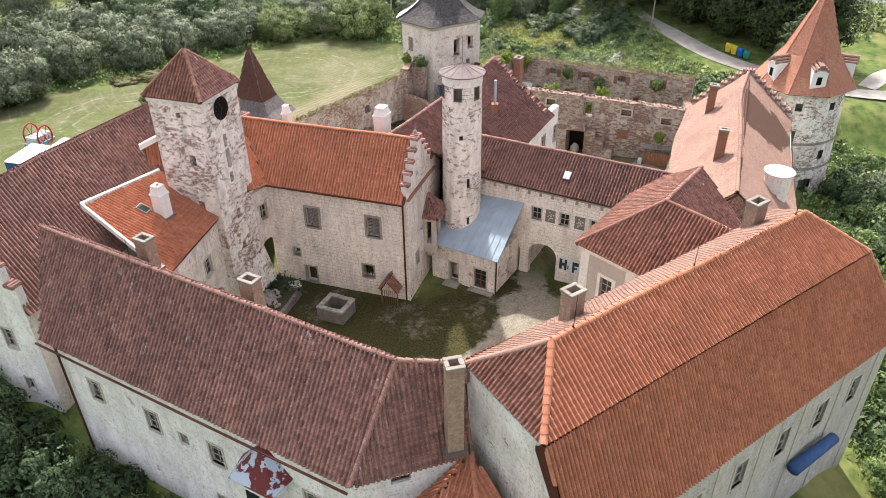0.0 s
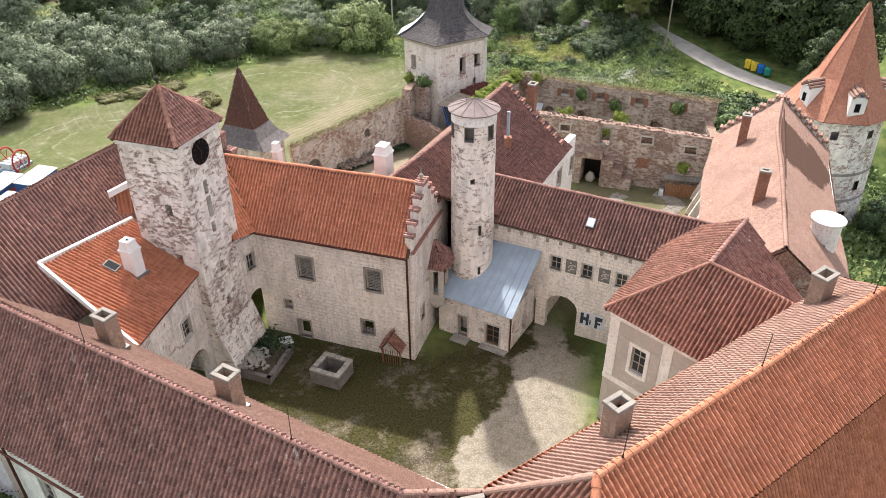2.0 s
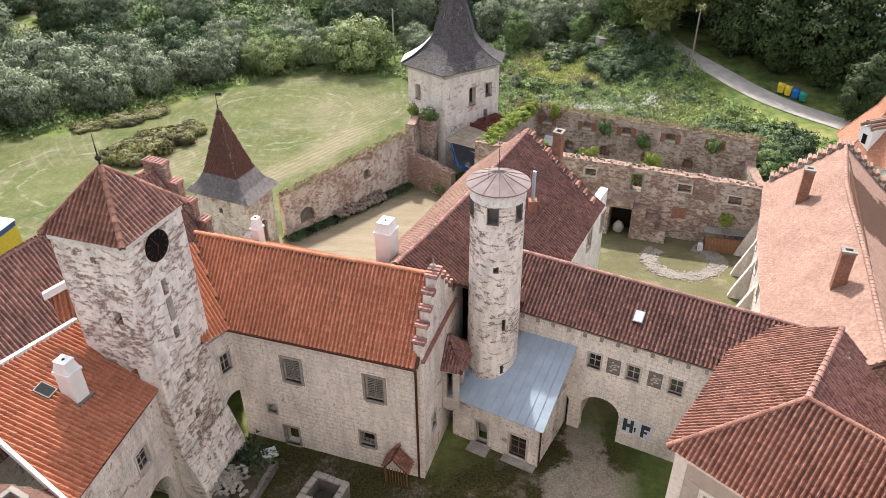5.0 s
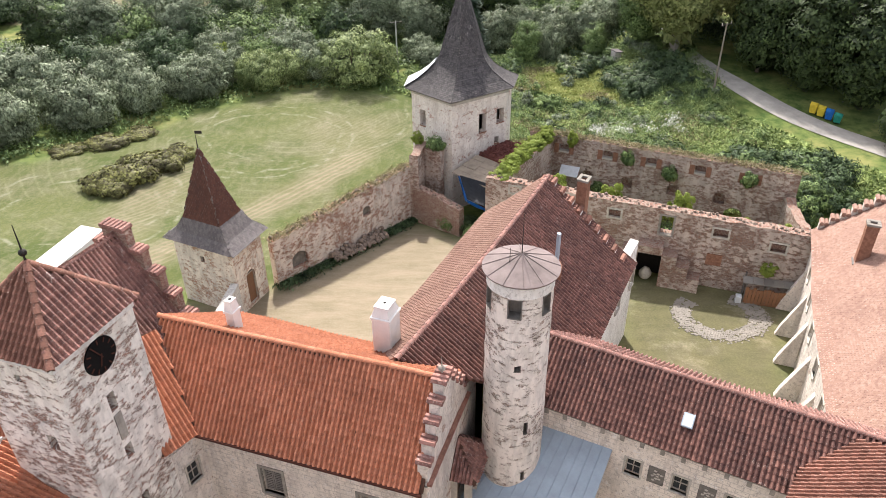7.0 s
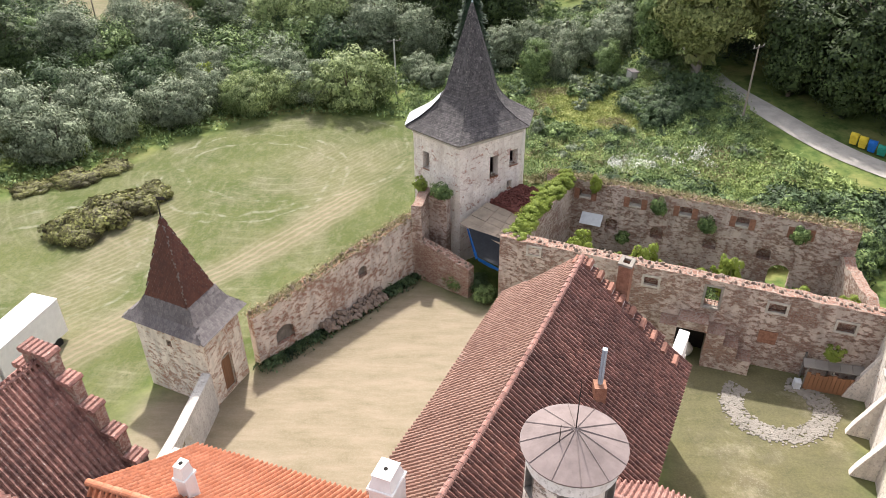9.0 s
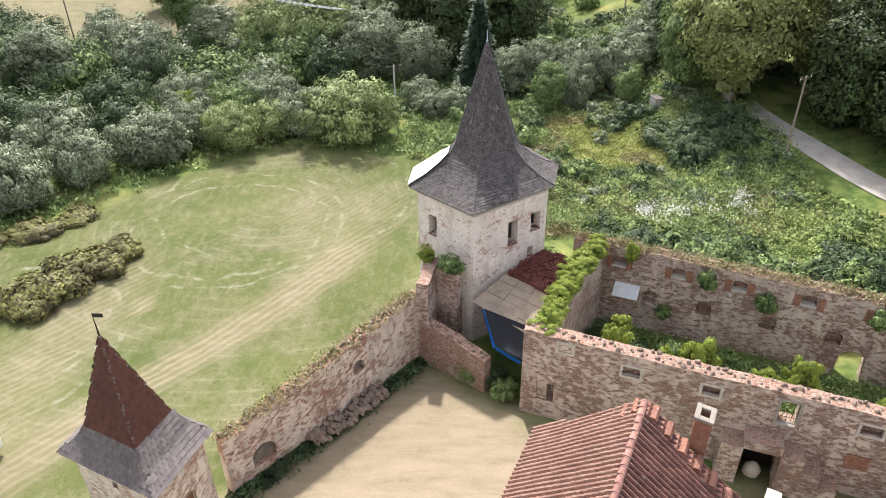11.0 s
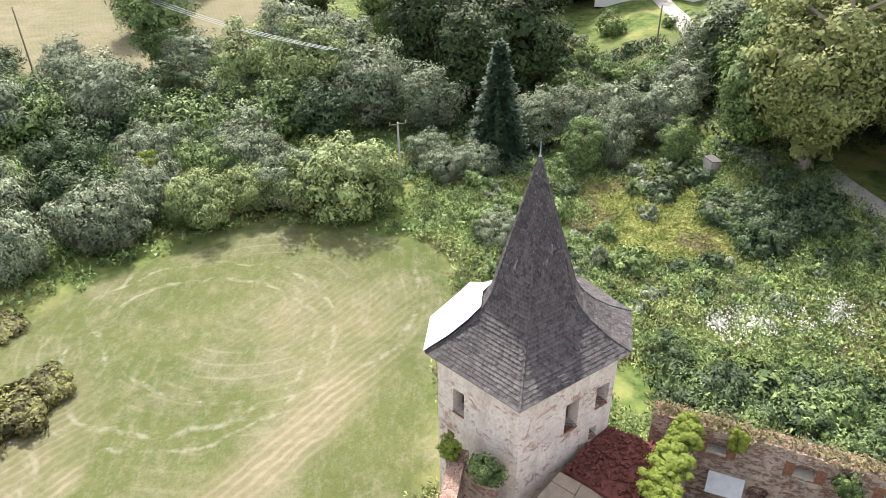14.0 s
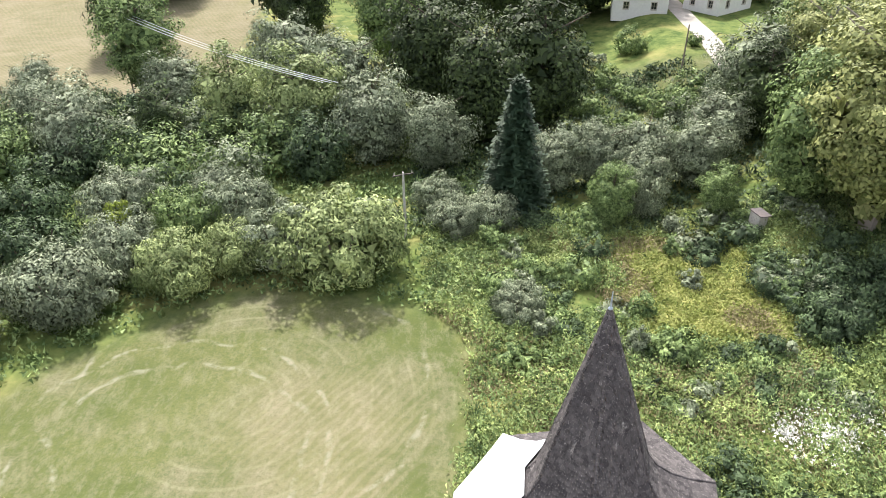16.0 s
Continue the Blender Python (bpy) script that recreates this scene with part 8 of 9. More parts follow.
def tree_proto(name, label, mat, seed, blobs, per, leaf, trunk=0.35, wide=1.0, low=0.3, blob_r=0.2, group="trees", aspect=1.4, bark="bark"):
    """A tree of height 1: tapered trunk, limbs, and a crown of clumps."""
    rng = np.random.default_rng(seed)
    th = thing(name, (0, 0, 0), label, "tree", group)
    lump = rng.uniform(0.7, 1.15, 16)

    def shape(d):
        a = int((math.atan2(d[1], d[0]) + math.pi) / math.tau * 15.99)
        k = lump[a] * wide * 0.32
        h = d[2]
        return np.array((d[0] * k, d[1] * k, low + (1 - low) * (0.5 + 0.5 * h) - 0.05))

    c, nn = crown_points(rng, blobs, per, shape, blob_r * wide * 0.5, 0.6)
    inner = lambda d: (shape(d) - np.array((0, 0, 0.55))) * 0.62 + np.array((0, 0, 0.55))
    ci, ni = crown_points(rng, blobs // 2, 24, inner, blob_r * wide * 0.5, 0.2)
    quads = np.concatenate((leaf_cloud(c, nn, leaf, rng, aspect), leaf_cloud(ci, ni, leaf * 3.2, rng, 1.3)))
    link_mesh("crown", leaf_mesh("crown", quads), mat, th, world=False)
    bm = bmesh.new()
    prev = V(0, 0, -0.03)
    pts = [prev] + [V(rng.normal(0, 0.008), rng.normal(0, 0.008), z) for z in (0.2, 0.4, 0.6, 0.8)]
    for i in range(4):
        tube(bm, pts[i], pts[i + 1], trunk * 0.05 * (1 - i * 0.2), trunk * 0.05 * (0.8 - i * 0.2), 8, False)
    for i in range(9):
        a, z = i * 2.4, low + (0.75 - low) * i / 9
        tube(bm, (0, 0, z), (wide * 0.26 * math.cos(a), wide * 0.26 * math.sin(a), z + 0.17), trunk * 0.02, trunk * 0.005, 5, False)
    part("trunk", bm, bark, th, world=False)
    return th


def conifer_proto(seed):
    rng = np.random.default_rng(seed)
    th = thing("spruce", (0, 0, 0), "dark green spruce with drooping branches", "tree", "conifers")
    cs, ns = [], []
    for k in range(34):
        z = 0.06 + 0.92 * k / 34
        r = 0.24 * (1 - z) ** 0.85 + 0.012
        nb = max(5, int(13 * (1 - z) + 4))
        for j in range(nb):
            a = j * math.tau / nb + k * 0.7 + rng.normal(0, 0.1)
            rr = r * rng.uniform(0.75, 1.1)
            for s in np.linspace(0.15, 1.0, 9):
                for q in range(5):
                    cs.append((rr * s * math.cos(a) + rng.normal(0, 0.012), rr * s * math.sin(a) + rng.normal(0, 0.012), z - 0.05 * s * s + rng.normal(0, 0.008)))
                    ns.append((0.3 * math.cos(a), 0.3 * math.sin(a), 1.0))
    link_mesh("crown", leaf_mesh("crown", leaf_cloud(np.array(cs), np.array(ns), 0.016, rng, 2.6, 0.8)), "needle", th, world=False)
    bm = bmesh.new()
    tube(bm, (0, 0, -0.03), (0, 0, 0.95), 0.018, 0.003, 8)
    part("trunk", bm, "bark", th, world=False)
    return th


SHRUBS = {
    "willow": [shrub_proto("willow_shrub", "grey-green rounded willow shrub at the meadow's edge", "leaf_willow", 10 + i, 95, 135, 0.033, 0.25, 1.15, aspect=2.1) for i in range(3)],
    "willow_light": [shrub_proto("willow_shrub", "pale yellowish green willow shrub in the scrub", "leaf_pale", 20 + i, 95, 135, 0.033, 0.25, 1.2, aspect=2.1) for i in range(2)],
    "green": [shrub_proto("bush", "dense fresh green leafy bush", "leaf_green", 30 + i, 80, 100, 0.042, 0.28, 1.0, group="bushes") for i in range(3)],
    "dark": [shrub_proto("bush", "dark green dense leafy bush", "leaf_dark", 40 + i, 80, 100, 0.042, 0.28, 1.05, group="bushes") for i in range(2)],
    "lime": [shrub_proto("sapling", "lime green sapling growing out of the ruin", "leaf_lime", 50 + i, 40, 80, 0.085, 0.26, 1.6, group="saplings") for i in range(2)],
    "small": [shrub_proto("bush", "small green shrub rooted in masonry", "leaf_green", 55, 36, 80, 0.085, 0.3, 1.0, group="saplings")],
    "brush": [shrub_proto("brush_pile", "low pile of cut brown and green branches", "brush", 60 + i, 60, 90, 0.075, 0.3, 0.55, category="brush pile", group="brush piles") for i in range(2)],
}
TREES = {
    "broad": [tree_proto("tree", "tall broadleaf tree with dense green crown", "leaf_green", 70 + i, 140, 110, 0.0135, 0.4, 1.0, 0.22, 0.19) for i in range(2)],
    "pale": [tree_proto("tree", "tall willow tree with pale green crown", "leaf_pale", 75 + i, 135, 120, 0.0155, 0.4, 1.15, 0.12, 0.2) for i in range(2)],
    "grey": [tree_proto("tree", "broad grey-green willow tree", "leaf_willow", 80 + i, 120, 120, 0.0165, 0.4, 1.3, 0.1, 0.2) for i in range(2)],
    "wood": [tree_proto("tree", "dark green woodland tree", "leaf_wood", 85 + i, 130, 80, 0.016, 0.4, 1.0, 0.14, 0.2) for i in range(2)],
    "far": [tree_proto("tree", "distant dark green woodland tree", "leaf_wood", 88 + i, 90, 36, 0.03, 0.4, 1.1, 0.14, 0.24) for i in range(2)],
    "olive": [tree_proto("tree", "tall tree with yellowish olive crown and bare trunk", "leaf_olive", 90, 210, 120, 0.0125, 0.7, 1.0, 0.32, 0.16, bark="bark_pale")],
}
SPRUCE = [conifer_proto(95)]
USED = set()


def put(kind, x, y, rx, rz, turn=None, z=None, rng=random.Random(77)):
    """Stands a bush of that kind, rx wide and rz high, on the ground."""
    protos = SHRUBS.get(kind) or TREES.get(kind) or SPRUCE
    p = protos[rng.randrange(len(protos))]
    m = pose(x, y, terrain(x, y) - 0.05 if z is None else z, 0, 0, rng.uniform(0, 360) if turn is None else turn) @ Matrix.Diagonal((rx, rx * rng.uniform(0.9, 1.1), rz, 1))
    if p.name not in USED:
        USED.add(p.name)
        p.matrix_basis = m
        PLANTED.add(p)
        return p
    q = copy_thing(p, Matrix())
    q.matrix_basis = m
    PLANTED.add(q)
    return q


rg_ = random.Random(5)
THICKETS = {}
LEAF = {"willow": "leaf_willow", "willow_light": "leaf_pale", "green": "leaf_green", "dark": "leaf_dark"}


def grow(place, kind, x, y, rx, rz):
    """One more bush for the thicket of that place."""
    THICKETS.setdefault((place, kind), []).append((x, y, rx, rz))


def plant_thickets():
    for n, ((place, kind), bushes) in enumerate(THICKETS.items()):
        rng = np.random.default_rng(200 + n)
        quads = []
        for x, y, rx, rz in bushes:
            lump = rng.uniform(0.75, 1.15, 12)
            shape = lambda d: np.array((d[0] * lump[int((math.atan2(d[1], d[0]) + math.pi) / math.tau * 11.99)], d[1] * lump[3], 0.55 + 0.5 * max(d[2], -0.9)))
            k = int(min(48, 11 + 7.5 * rx))
            c, nn = crown_points(rng, k, 52, shape, 0.30)
            c = c * np.array((rx, rx, rz))
            c[:, 2] = np.maximum(c[:, 2], 0.05)
            ci, ni = crown_points(rng, k // 2 + 2, 12, lambda d: shape(d) * np.array((0.7, 0.7, 0.8)), 0.36, 0.25)
            ci = ci * np.array((rx, rx, rz))
            ci[:, 2] = np.maximum(ci[:, 2], 0.05)
            foot = np.array((x, y, terrain(x, y), 0, 0, 0))
            quads += [leaf_cloud(c, nn, 0.075 + 0.026 * rx, rng, 1.9) + foot, leaf_cloud(ci, ni, 0.2 + 0.08 * rx, rng, 1.3) + foot]
        tagged(link_mesh("thicket", leaf_mesh("thicket", np.concatenate(quads)), LEAF[kind]), {"willow": "grey-green willow thicket", "green": "fresh green bushes grown together", "dark": "dark green bushes grown together"}[kind] + " " + place, "bushes", kind="stuff")


# the scrub's front edge along the meadow
for x, y, r, h, k in ((-15.0, 124.6, 5.4, 5.4, "willow_light"), (-20.2, 126.0, 3.4, 4.2, "willow"), (-23.8, 124.4, 3.0, 3.4, "willow_light"), (-28.0, 121.6, 3.6, 4.0, "willow_light"),
                      (-33.0, 124.0, 3.4, 4.2, "willow"), (-35.8, 118.0, 4.2, 4.6, "willow"), (-41.5, 113.6, 4.0, 4.6, "willow"), (-46.5, 107.5, 4.4, 5.0, "willow"), (-50.5, 113.0, 4.6, 5.4, "willow"),
                      (-54.0, 103.0, 4.6, 5.4, "willow"), (-60, 106, 5, 6, "willow"), (-56, 95, 4.4, 5.2, "willow"), (-64, 96, 5.0, 6, "willow"), (-60, 88, 4.2, 5, "willow"), (-68, 88, 5, 6, "willow"),
                      (-24.5, 131, 3.4, 4.2, "willow"), (-29.5, 129.5, 3.2, 4.0, "green"), (-40, 123, 3.8, 4.6, "dark"), (-46, 120, 4.2, 5.2, "willow"), (-28.5, 135, 3.0, 3.4, "willow"), (-36, 131.5, 3.6, 4.4, "willow"),
                      (-44, 129, 4.2, 5.0, "dark"), (-52, 123, 4.8, 5.6, "dark"), (-58, 116, 5, 6, "willow"), (-66, 110, 5.4, 6.5, "dark"), (-72, 100, 5.4, 6.5, "willow"), (-34.5, 128.0, 1.4, 2.4, "lime"),
                      (-5.4, 130.5, 2.6, 2.8, "willow"), (-2.2, 131.6, 2.6, 2.8, "willow"), (-13, 131, 2.4, 2.2, "willow"), (-1.0, 118.5, 2.2, 2.2, "willow"), (-7, 134, 2.6, 3.2, "willow")):
    put(k, x, y, r, h)
# second and third belts
for i in range(70):
    x = rg_.uniform(-95, -18)
    y = 136 + rg_.uniform(0, 26) - 0.36 * (x + 50) * 0.6
    if x > -52 and y > 160:
        continue
    grow("behind the meadow", rg_.choice(["willow", "dark", "green", "dark", "dark"]), x, y, rg_.uniform(3.2, 5.2), rg_.uniform(3.8, 6.5))
for x, y, h, k in ((-22.5, 150, 13, "pale"), (-31, 152, 12, "pale"), (-14.5, 147, 11.5, "grey"), (-8.0, 145, 9.5, "grey"), (-19, 158, 12, "grey"), (-38, 148, 9, "wood"), (-2.5, 152, 17, "wood"), (4, 156, 18, "wood"), (-9, 160, 18, "wood"),
                   (-27, 164, 13, "grey"), (-46, 145, 10, "grey"), (-52, 150, 9, "grey"), (-58, 141, 10, "grey"), (-63, 133, 10, "wood"), (-70, 126, 11, "grey"), (-78, 118, 12, "wood"), (-40, 160, 9, "grey"), (-46.5, 167, 16, "broad"), (-58, 160, 8, "grey"),
                   (4.6, 140.0, 7.5, "grey"), (9.0, 141, 7.5, "grey"), (13.5, 141.5, 8.0, "grey"), (18.5, 140.5, 8.0, "grey"), (22.0, 146, 8, "grey"), (8.6, 131.6, 7.0, "broad"), (12.6, 137, 6.0, "grey"), (18.4, 132.9, 6.0, "broad"), (26.5, 148, 12, "wood"), (29, 156, 12, "grey")):
    put(k, x, y, h, h)
put("spruce", 0.0, 135.4, 14.5, 13.6)
put("willow", 11.5, 133.8, 2.2, 4.0)
for x, y, h in ((-58, 190, 16), (-30, 196, 17), (40, 172, 18), (36, 160, 17), (12, 205, 16), (2, 200, 18), (-8, 190, 18), (46, 182, 18), (-16, 182, 17)):
    put(rg_.choice(["wood", "broad"]), x, y, h, h)
# tall trees and wood by the road
for x, y, h, k in ((27.4, 125.2, 20, "olive"), (29.5, 132, 18, "olive"), (24.5, 131, 15, "broad"), (33.5, 139, 18, "olive"), (38, 128, 17, "olive"), (36.5, 119.5, 15, "wood"), (40.5, 114, 16, "wood"), (45.5, 109.5, 17, "wood"), (50.5, 105.5, 16, "wood"),
                   (47, 118, 18, "wood"), (42, 122, 17, "wood"), (36, 146, 18, "wood"), (43, 137, 19, "wood"), (50, 130, 19, "wood"), (34, 152, 16, "olive"), (48, 150, 18, "broad"), (60, 150, 18, "wood"),
                   (45, 100.5, 9, "wood")):
    put(k, x, y, h, h)
# dark wood behind the scrub
for i in range(40):
    x, y = rg_.uniform(-150, 90), rg_.uniform(205, 262)
    h = rg_.uniform(14, 20)
    put("far", x, y, h, h)
for i in range(36):
    x = rg_.uniform(-150, -84)
    put("far", x, rg_.uniform(110, 205), 15, rg_.uniform(13, 18))
# bushes on the slope beside the ruin and by the towers
for i in range(95):
    t = rg_.random()
    x, y = 10 + 22 * t + rg_.uniform(-1, 1), 98.0 - 9.5 * t + rg_.uniform(-3.0, 5.5)
    if x > 29 and y > 92:
        continue
    grow("beside the ruin", rg_.choice(["green", "dark", "green", "dark"]), x, y, rg_.uniform(1.2, 2.5), rg_.uniform(1.5, 2.9))
for i in range(26):
    x, y = rg_.uniform(28, 36), rg_.uniform(86, 101)
    if (x - 36) * 0.6 + (y - 100) * 0.8 > -3.5:
        continue
    grow("by the road", rg_.choice(["green", "dark"]), x, y, rg_.uniform(1.3, 2.6), rg_.uniform(1.4, 2.8))
for i in range(60):
    x, y = rg_.uniform(-3, 25), rg_.uniform(112, 133)
    if 8 < x < 19 and 115 < y < 130 and rg_.random() < 0.85:
        continue
    grow("in the weeds", rg_.choice(["green", "green", "willow", "dark"]), x, y, rg_.uniform(0.9, 2.0), rg_.uniform(0.9, 2.1))
for i in range(40):
    x, y = rg_.uniform(5, 28), rg_.uniform(108, 116) if rg_.random() < 0.6 else rg_.uniform(96, 103)
    grow("in the weeds", rg_.choice(["green", "willow", "dark"]), x, y, rg_.uniform(0.7, 1.5), rg_.uniform(0.5, 1.1))
for i in range(16):
    x, y = rg_.uniform(26.5, 30.0), rg_.uniform(103, 116)
    grow("by the road", rg_.choice(["green", "dark", "willow"]), x, y, rg_.uniform(0.6, 1.2), rg_.uniform(0.5, 1.1))
for i in range(18):
    x, y = rg_.uniform(19, 27), rg_.uniform(114, 122)
    grow("under the tall tree", "dark", x, y, rg_.uniform(1.4, 2.4), rg_.uniform(1.4, 2.6))
for i in range(46):
    x, y = rg_.uniform(5, 29), rg_.uniform(146, 186)
    if 15 < x < 27 and 164 < y < 177 and rg_.random() < 0.9:
        continue
    grow("in the garden", rg_.choice(["green", "willow", "dark", "green"]), x, y, rg_.uniform(1.2, 2.6), rg_.uniform(1.5, 4.0))
for i in range(40):
    a = rg_.random()
    x, y = 34 + 16 * a + rg_.uniform(-4, 6), 40 + 42 * a + rg_.uniform(-8, 3)
    grow("on the east slope", rg_.choice(["green", "dark", "green"]), x, y, rg_.uniform(1.6, 3.0), rg_.uniform(1.5, 3.2))
for i in range(26):
    x = rg_.uniform(28, 46)
    grow("on the east slope", rg_.choice(["green", "green", "dark"]), x, 24 + (x - 28) * 0.9 + rg_.uniform(-6, 6), rg_.uniform(1.6, 2.8), rg_.uniform(1.4, 3.0))
for i in range(14):
    x, y = rg_.uniform(46, 66), rg_.uniform(60, 82)
    grow("on the east slope", rg_.choice(["green", "willow"]), x, y, rg_.uniform(1.6, 3.2), rg_.uniform(1.5, 3.2))
plant_thickets()
# in front of the outer wall
for x, y, r, h, k in ((-24.5, 29.5, 3.2, 4.4, "dark"), (-20.5, 28.8, 2.6, 3.6, "dark"), (-17.4, 26.6, 2.4, 3.4, "green"), (-28.5, 32.5, 3.4, 4.6, "dark"), (-31.5, 37, 3.0, 4.5, "green"), (-14.5, 24.8, 2.2, 3.0, "dark"), (-22.0, 24.0, 2.4, 3.0, "green"), (-26.0, 25.0, 3, 3.2, "green"), (-11.5, 22.6, 1.8, 2.4, "dark"), (22, 25.5, 2.2, 2.6, "dark"), (26, 28, 2.2, 2.6, "dark"), (30.5, 33, 2.2, 3.0, "green")):
    put(k, x, y, r, h)
# saplings and tufts in the ruin
for x, y, r, h, k in ((7.2, 84.0, 1.0, 1.9, "lime"), (9.6, 82.2, 0.8, 1.3, "lime"), (11.3, 81.6, 1.1, 2.2, "lime"), (16.8, 80.0, 1.0, 2.3, "lime"), (15.2, 80.6, 0.8, 1.3, "lime"), (21.5, 78.5, 0.7, 1.2, "lime"), (24.7, 77.2, 0.9, 1.3, "lime"), (13.2, 83.4, 0.9, 1.4, "green"), (9.0, 86.4, 1.2, 1.6, "dark"), (12.0, 86.6, 1.1, 1.5, "green"), (19.6, 82.6, 1.0, 1.6, "green"), (7.4, 88.0, 1.3, 1.6, "dark")):
    put(k, x, y, r, h * 0.8, z=3.4 if k == "lime" else 0.5)
bpy.context.view_layer.update()
for u, z, r, k in ((4.2, 6.2, 0.7, "lime"), (9.5, 5.4, 0.9, "small"), (13.4, 4.6, 0.9, "small"), (20.0, 5.2, 0.9, "small"), (7.0, 2.2, 0.7, "small")):
    p = frf.at(u, 0.3, z - 0.6)
    put(k, p.x, p.y, r * 0.8, r * 1.3, z=p.z)
for t in range(13):
    p = fx.at(0.6 + 0.82 * t, -0.6, 6.0)
    put("lime", p.x + rg_.uniform(-0.4, 0.4), p.y, rg_.uniform(0.7, 1.0), rg_.uniform(0.5, 0.8), z=p.z)
for x, y, z, r, k in ((-3.3, 88.3, 6.3, 0.9, "small"), (-5.0, 89.6, 6.2, 0.6, "lime"), (-2.0, 85.0, 0.2, 1.2, "green"), (0.0, 83.2, 0.2, 1.0, "green"), (-0.6, 84.6, 0.2, 1.1, "dark"), (22.5, 73.9, 2.6, 0.6, "lime")):
    put(k, x, y, r, r * 1.2, z=z)
# brush heaps on the meadow
for x, y, r in ((-37.2, 93.4, 2.3), (-35.0, 94.5, 2.6), (-34.6, 97.2, 2.3), (-32.8, 98.2, 2.3), (-32.0, 100.0, 1.7), (-35.8, 91.8, 1.7)):
    put("brush", x, y, r, r * 0.95)
for x, y, r in ((-42, 103.0, 2.4), (-39.2, 105.2, 2.0), (-45, 101, 1.8)):
    put("brush", x, y, r, r * 0.6)


def scatter(name, label, mat, n, spot, size, height, seed, aspect=1.8, droop=-1.2):
    """Many small leaves and stalks, as one mesh, where spot() places them."""
    rng = np.random.default_rng(seed)
    rr = random.Random(seed)
    cs, ns = [], []
    while len(cs) < n:
        p = spot(rr)
        if p is None:
            continue
        x, y, z = p
        for k in range(9):
            h = height * rr.random() ** 0.7
            cs.append((x + rr.gauss(0, 0.32), y + rr.gauss(0, 0.32), z + 0.04 + h))
            ns.append((rr.gauss(0, 0.6), rr.gauss(0, 0.6), 0.8))
    me = leaf_mesh(name, leaf_cloud(np.array(cs), np.array(ns), size, rng, aspect, droop))
    ob = link_mesh(name, me, mat)
    return tagged(ob, label, "plants", kind="stuff")


def field_spot(x0, x1, y0, y1, keep):
    def spot(rr):
        x, y = rr.uniform(x0, x1), rr.uniform(y0, y1)
        if not keep(x, y) or noise.noise(V(x * 0.25, y * 0.25, 1)) + rr.uniform(-0.6, 0.6) < -0.25:
            return None
        return x, y, terrain(x, y)
    return spot


def wild(x, y):
    if in_meadow(x, y) or y < 94.5 - (x - 5) * 0.4:
        return False
    return x > -8 and x < (30.6 if y > 104 else 33) and y < 134


def patch(seed, low):
    """Weeds of one sort grow in patches of their own."""
    return lambda x, y: wild(x, y) and noise.noise(V(x * 0.16, y * 0.2, seed)) > low and not (8 < x < 19 and 115 < y < 129)


scatter("weeds", "tall green weeds and nettles over the slope", "weed", 110000, field_spot(-8, 33, 88, 135, patch(1.5, -0.15)), 0.105, 0.75, 1, 2.4)
scatter("weeds", "dark green undergrowth on the slope", "leaf_green", 70000, field_spot(-8, 33, 88, 135, patch(9.5, -0.1)), 0.11, 1.0, 2, 2.0)
scatter("weeds", "pale yellowish weeds on the slope", "leaf_pale", 50000, field_spot(-8, 33, 88, 135, patch(20.5, 0.0)), 0.1, 0.6, 16, 2.4)
scatter("dry_grass", "yellow dry grass between the weeds", "straw", 40000, field_spot(-8, 30, 90, 132, lambda x, y: wild(x, y) and (104 < y + 0.3 * (x - 15) < 111 or noise.noise(V(x * 0.2, y * 0.2, 40)) > 0.25)), 0.11, 0.5, 3, 2.6)
scatter("grass", "yellow-green rough grass clearing", "meadow_grass", 40000, field_spot(7, 20, 113, 131, lambda x, y: True), 0.11, 0.35, 17, 2.4)
scatter("wild_flowers", "drift of small white flowers in the weeds", "flower", 1700, lambda rr: (lambda x, y: (x, y, terrain(x, y) + 0.5) if noise.noise(V(x * 0.7, y * 0.9, 3)) > 0.05 else None)(13.8 + 10.5 * rr.random(), rr.gauss(106.0, 0.9)), 0.13, 0.3, 4, 1.0)
scatter("undergrowth", "mixed undergrowth under the willow scrub", "leaf_green", 60000, field_spot(-75, -3, 96, 165, lambda x, y: not inside((x, y), MEADOW) and y > 119.5 - 0.9 * max(0.0, -26 - x)), 0.2, 0.8, 5)
scatter("undergrowth", "dark undergrowth beneath the trees", "leaf_dark", 36000, field_spot(-10, 40, 130, 175, lambda x, y: abs(x - 29.5) > 3.2), 0.22, 0.8, 6)
scatter("undergrowth", "green undergrowth on the east slope", "leaf_green", 40000, field_spot(29, 60, 24, 100, lambda x, y: x - 29 > (y - 40) * 0.28 + 1 and (x - 36) * 0.6 + (y - 100) * 0.8 < -3.2), 0.22, 0.8, 7)
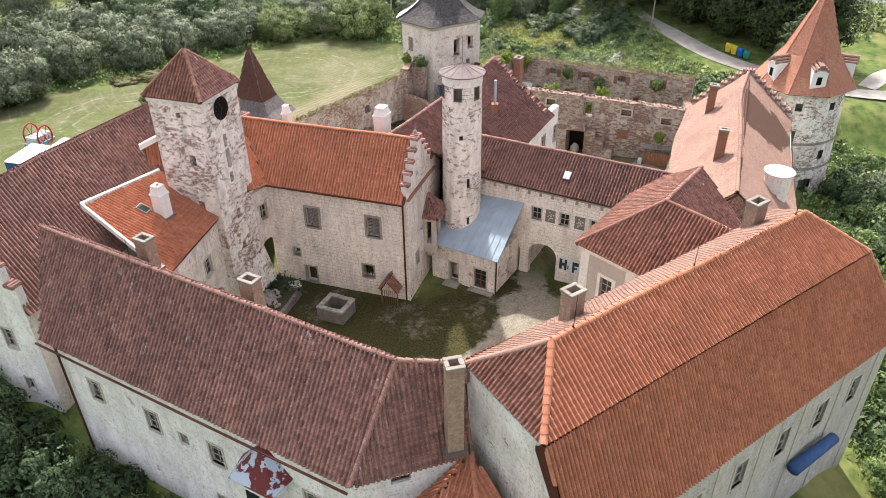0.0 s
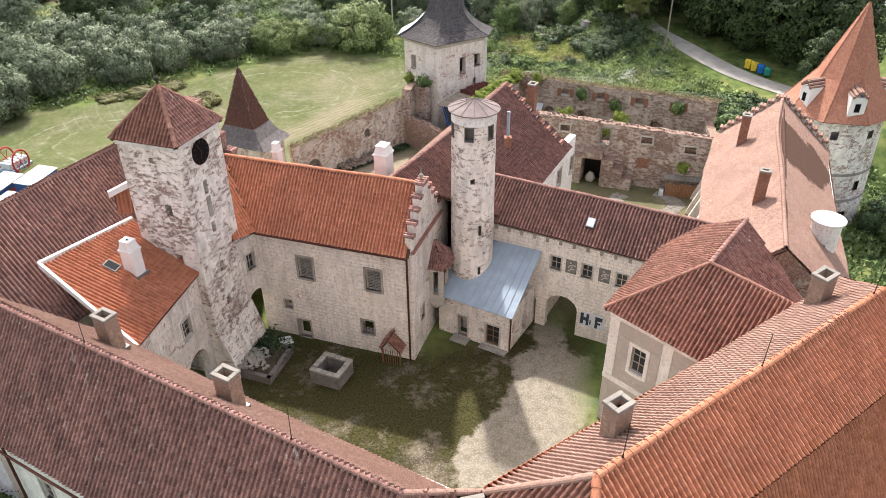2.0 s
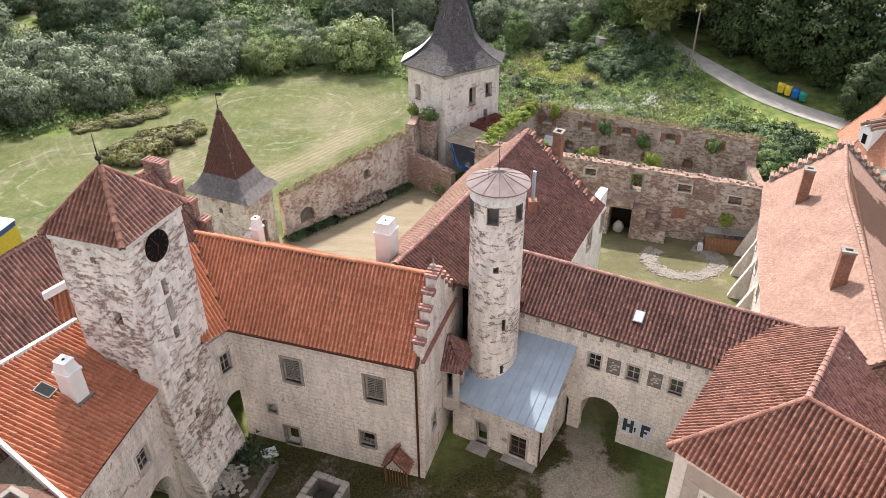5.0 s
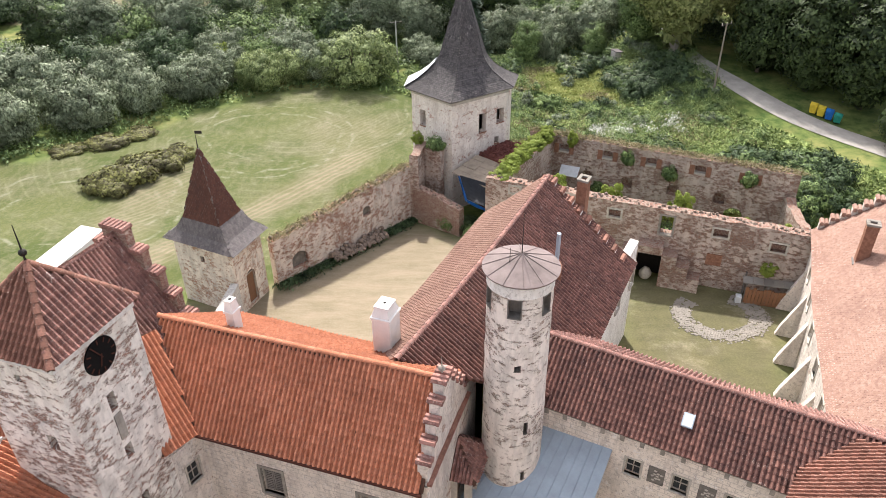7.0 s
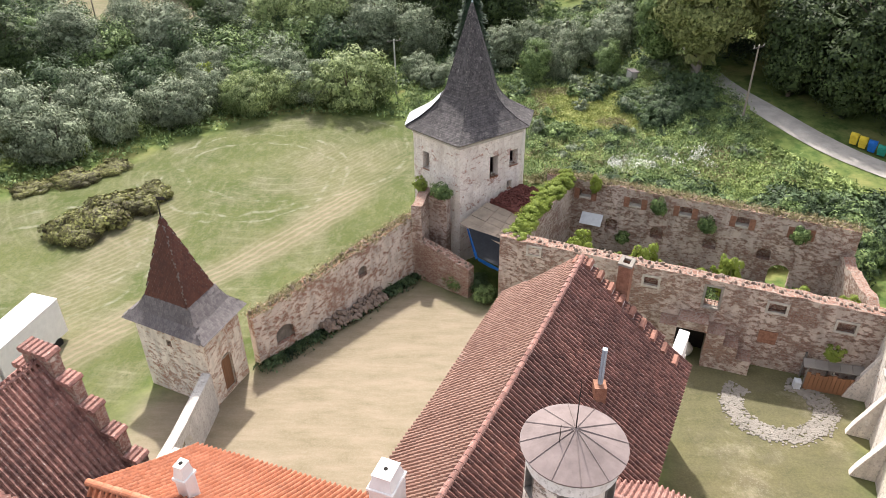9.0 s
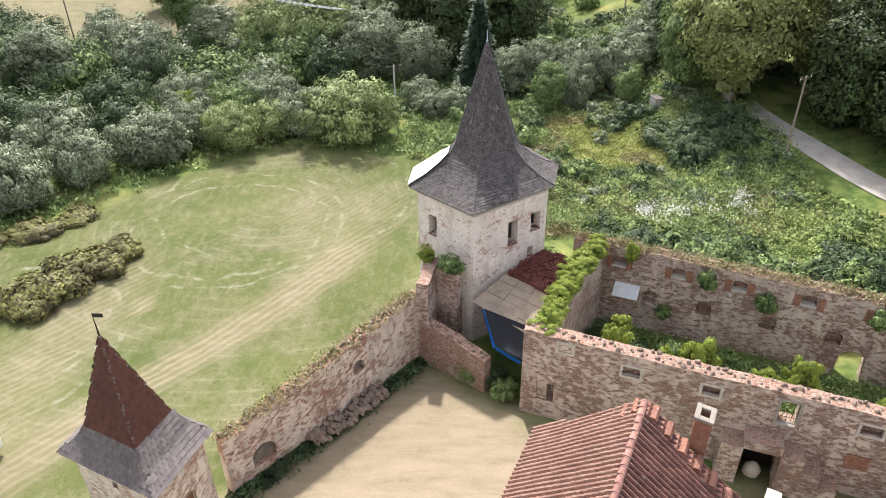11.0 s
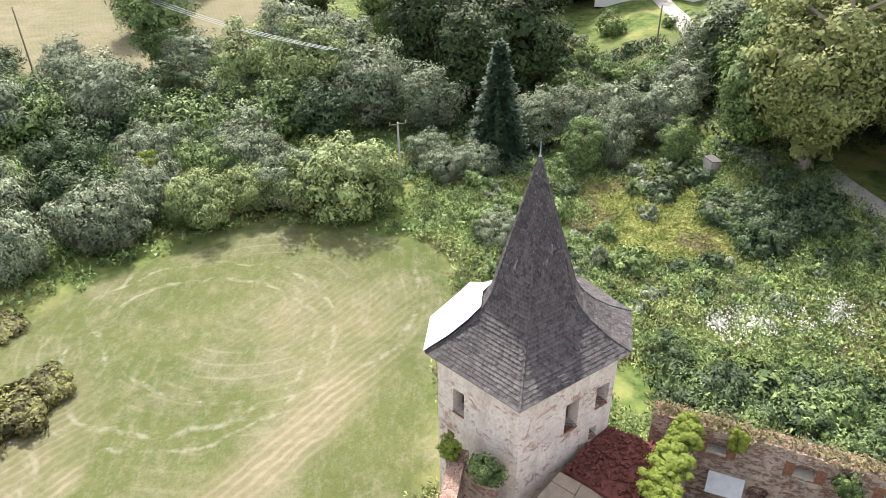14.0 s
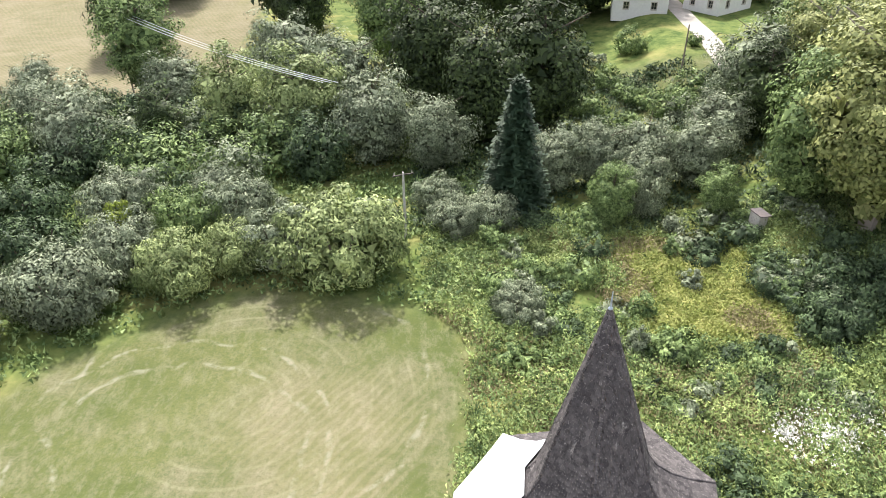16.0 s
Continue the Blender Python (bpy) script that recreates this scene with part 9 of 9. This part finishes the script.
scatter("undergrowth", "dark undergrowth below the outer wall", "leaf_dark", 9000, field_spot(-34, 2, 14, 36, lambda x, y: (x + 22.3) * 0.452 + (y - 32.75) * 0.892 < -0.5), 0.26, 0.6, 8)
scatter("weeds", "rough green verge below the road", "weed", 16000, field_spot(26, 48, 86, 114, lambda x, y: -7.5 < (x - 36) * 0.6 + (y - 100) * 0.8 and x < 43.5 - (y - 90) * 0.72), 0.2, 0.6, 18)
scatter("reeds", "bright green reeds round the pond", "leaf_pale", 9000, field_spot(52, 84, 112, 150, lambda x, y: ((x - 70) / 10.5) ** 2 + ((y - 135) / 6.5) ** 2 > 1), 0.35, 0.9, 19)
scatter("grass", "unmown rough grass along the wall foot", "leaf_olive", 16000, field_spot(-16, -4, 76, 98, lambda x, y: inside((x, y), MEADOW) and 0.6 < (x + 16.3) * -0.728 + (y - 75.4) * 0.685 < 4.4), 0.12, 0.7, 10, 2.6)
scatter("grass", "green weeds along the wall foot", "leaf_dark", 4000, lambda rr: (lambda u, w: (*fnw.at(u, w, 0).xy, 0.1))(rr.uniform(0, fnw.length), 0.15 + 0.6 * rr.random() ** 2), 0.15, 0.25, 11)
scatter("dry_grass", "dry grass growing on the ruin's crest", "straw", 5200, lambda rr: (lambda u: (*frf.at(u, -0.5, 0).xy, 6.3 + fcr(u)))(rr.uniform(0, frf.length)), 0.08, 0.22, 12, 2.6)
scatter("dry_grass", "dry grass growing on the wall's crest", "straw", 4000, lambda rr: (lambda u: (*fnw.at(u, -0.4, 0).xy, 4.15 + ncrest(u)))(rr.uniform(0, fnw.length)), 0.07, 0.15, 13, 2.6)
scatter("weeds", "green weeds filling the roofless ruin", "leaf_green", 15000, lambda rr: (lambda a, b: ((fx.p0 * (1 - a) + frf.p1 * a) * (1 - b) + (fx.p1 * (1 - a) + frn.p1 * a) * b))(rr.uniform(0.04, 0.95), rr.uniform(0.08, 0.9)).to_tuple()[:2] + (0.1,), 0.11, 0.7, 14, 2.0)
scatter("weeds", "green weeds on the raised bed", "leaf_dark", 900, lambda rr: (rr.gauss(-13.6, 0.7), rr.gauss(48.8, 0.6), 0.7), 0.14, 0.4, 15)

stretch_plan()
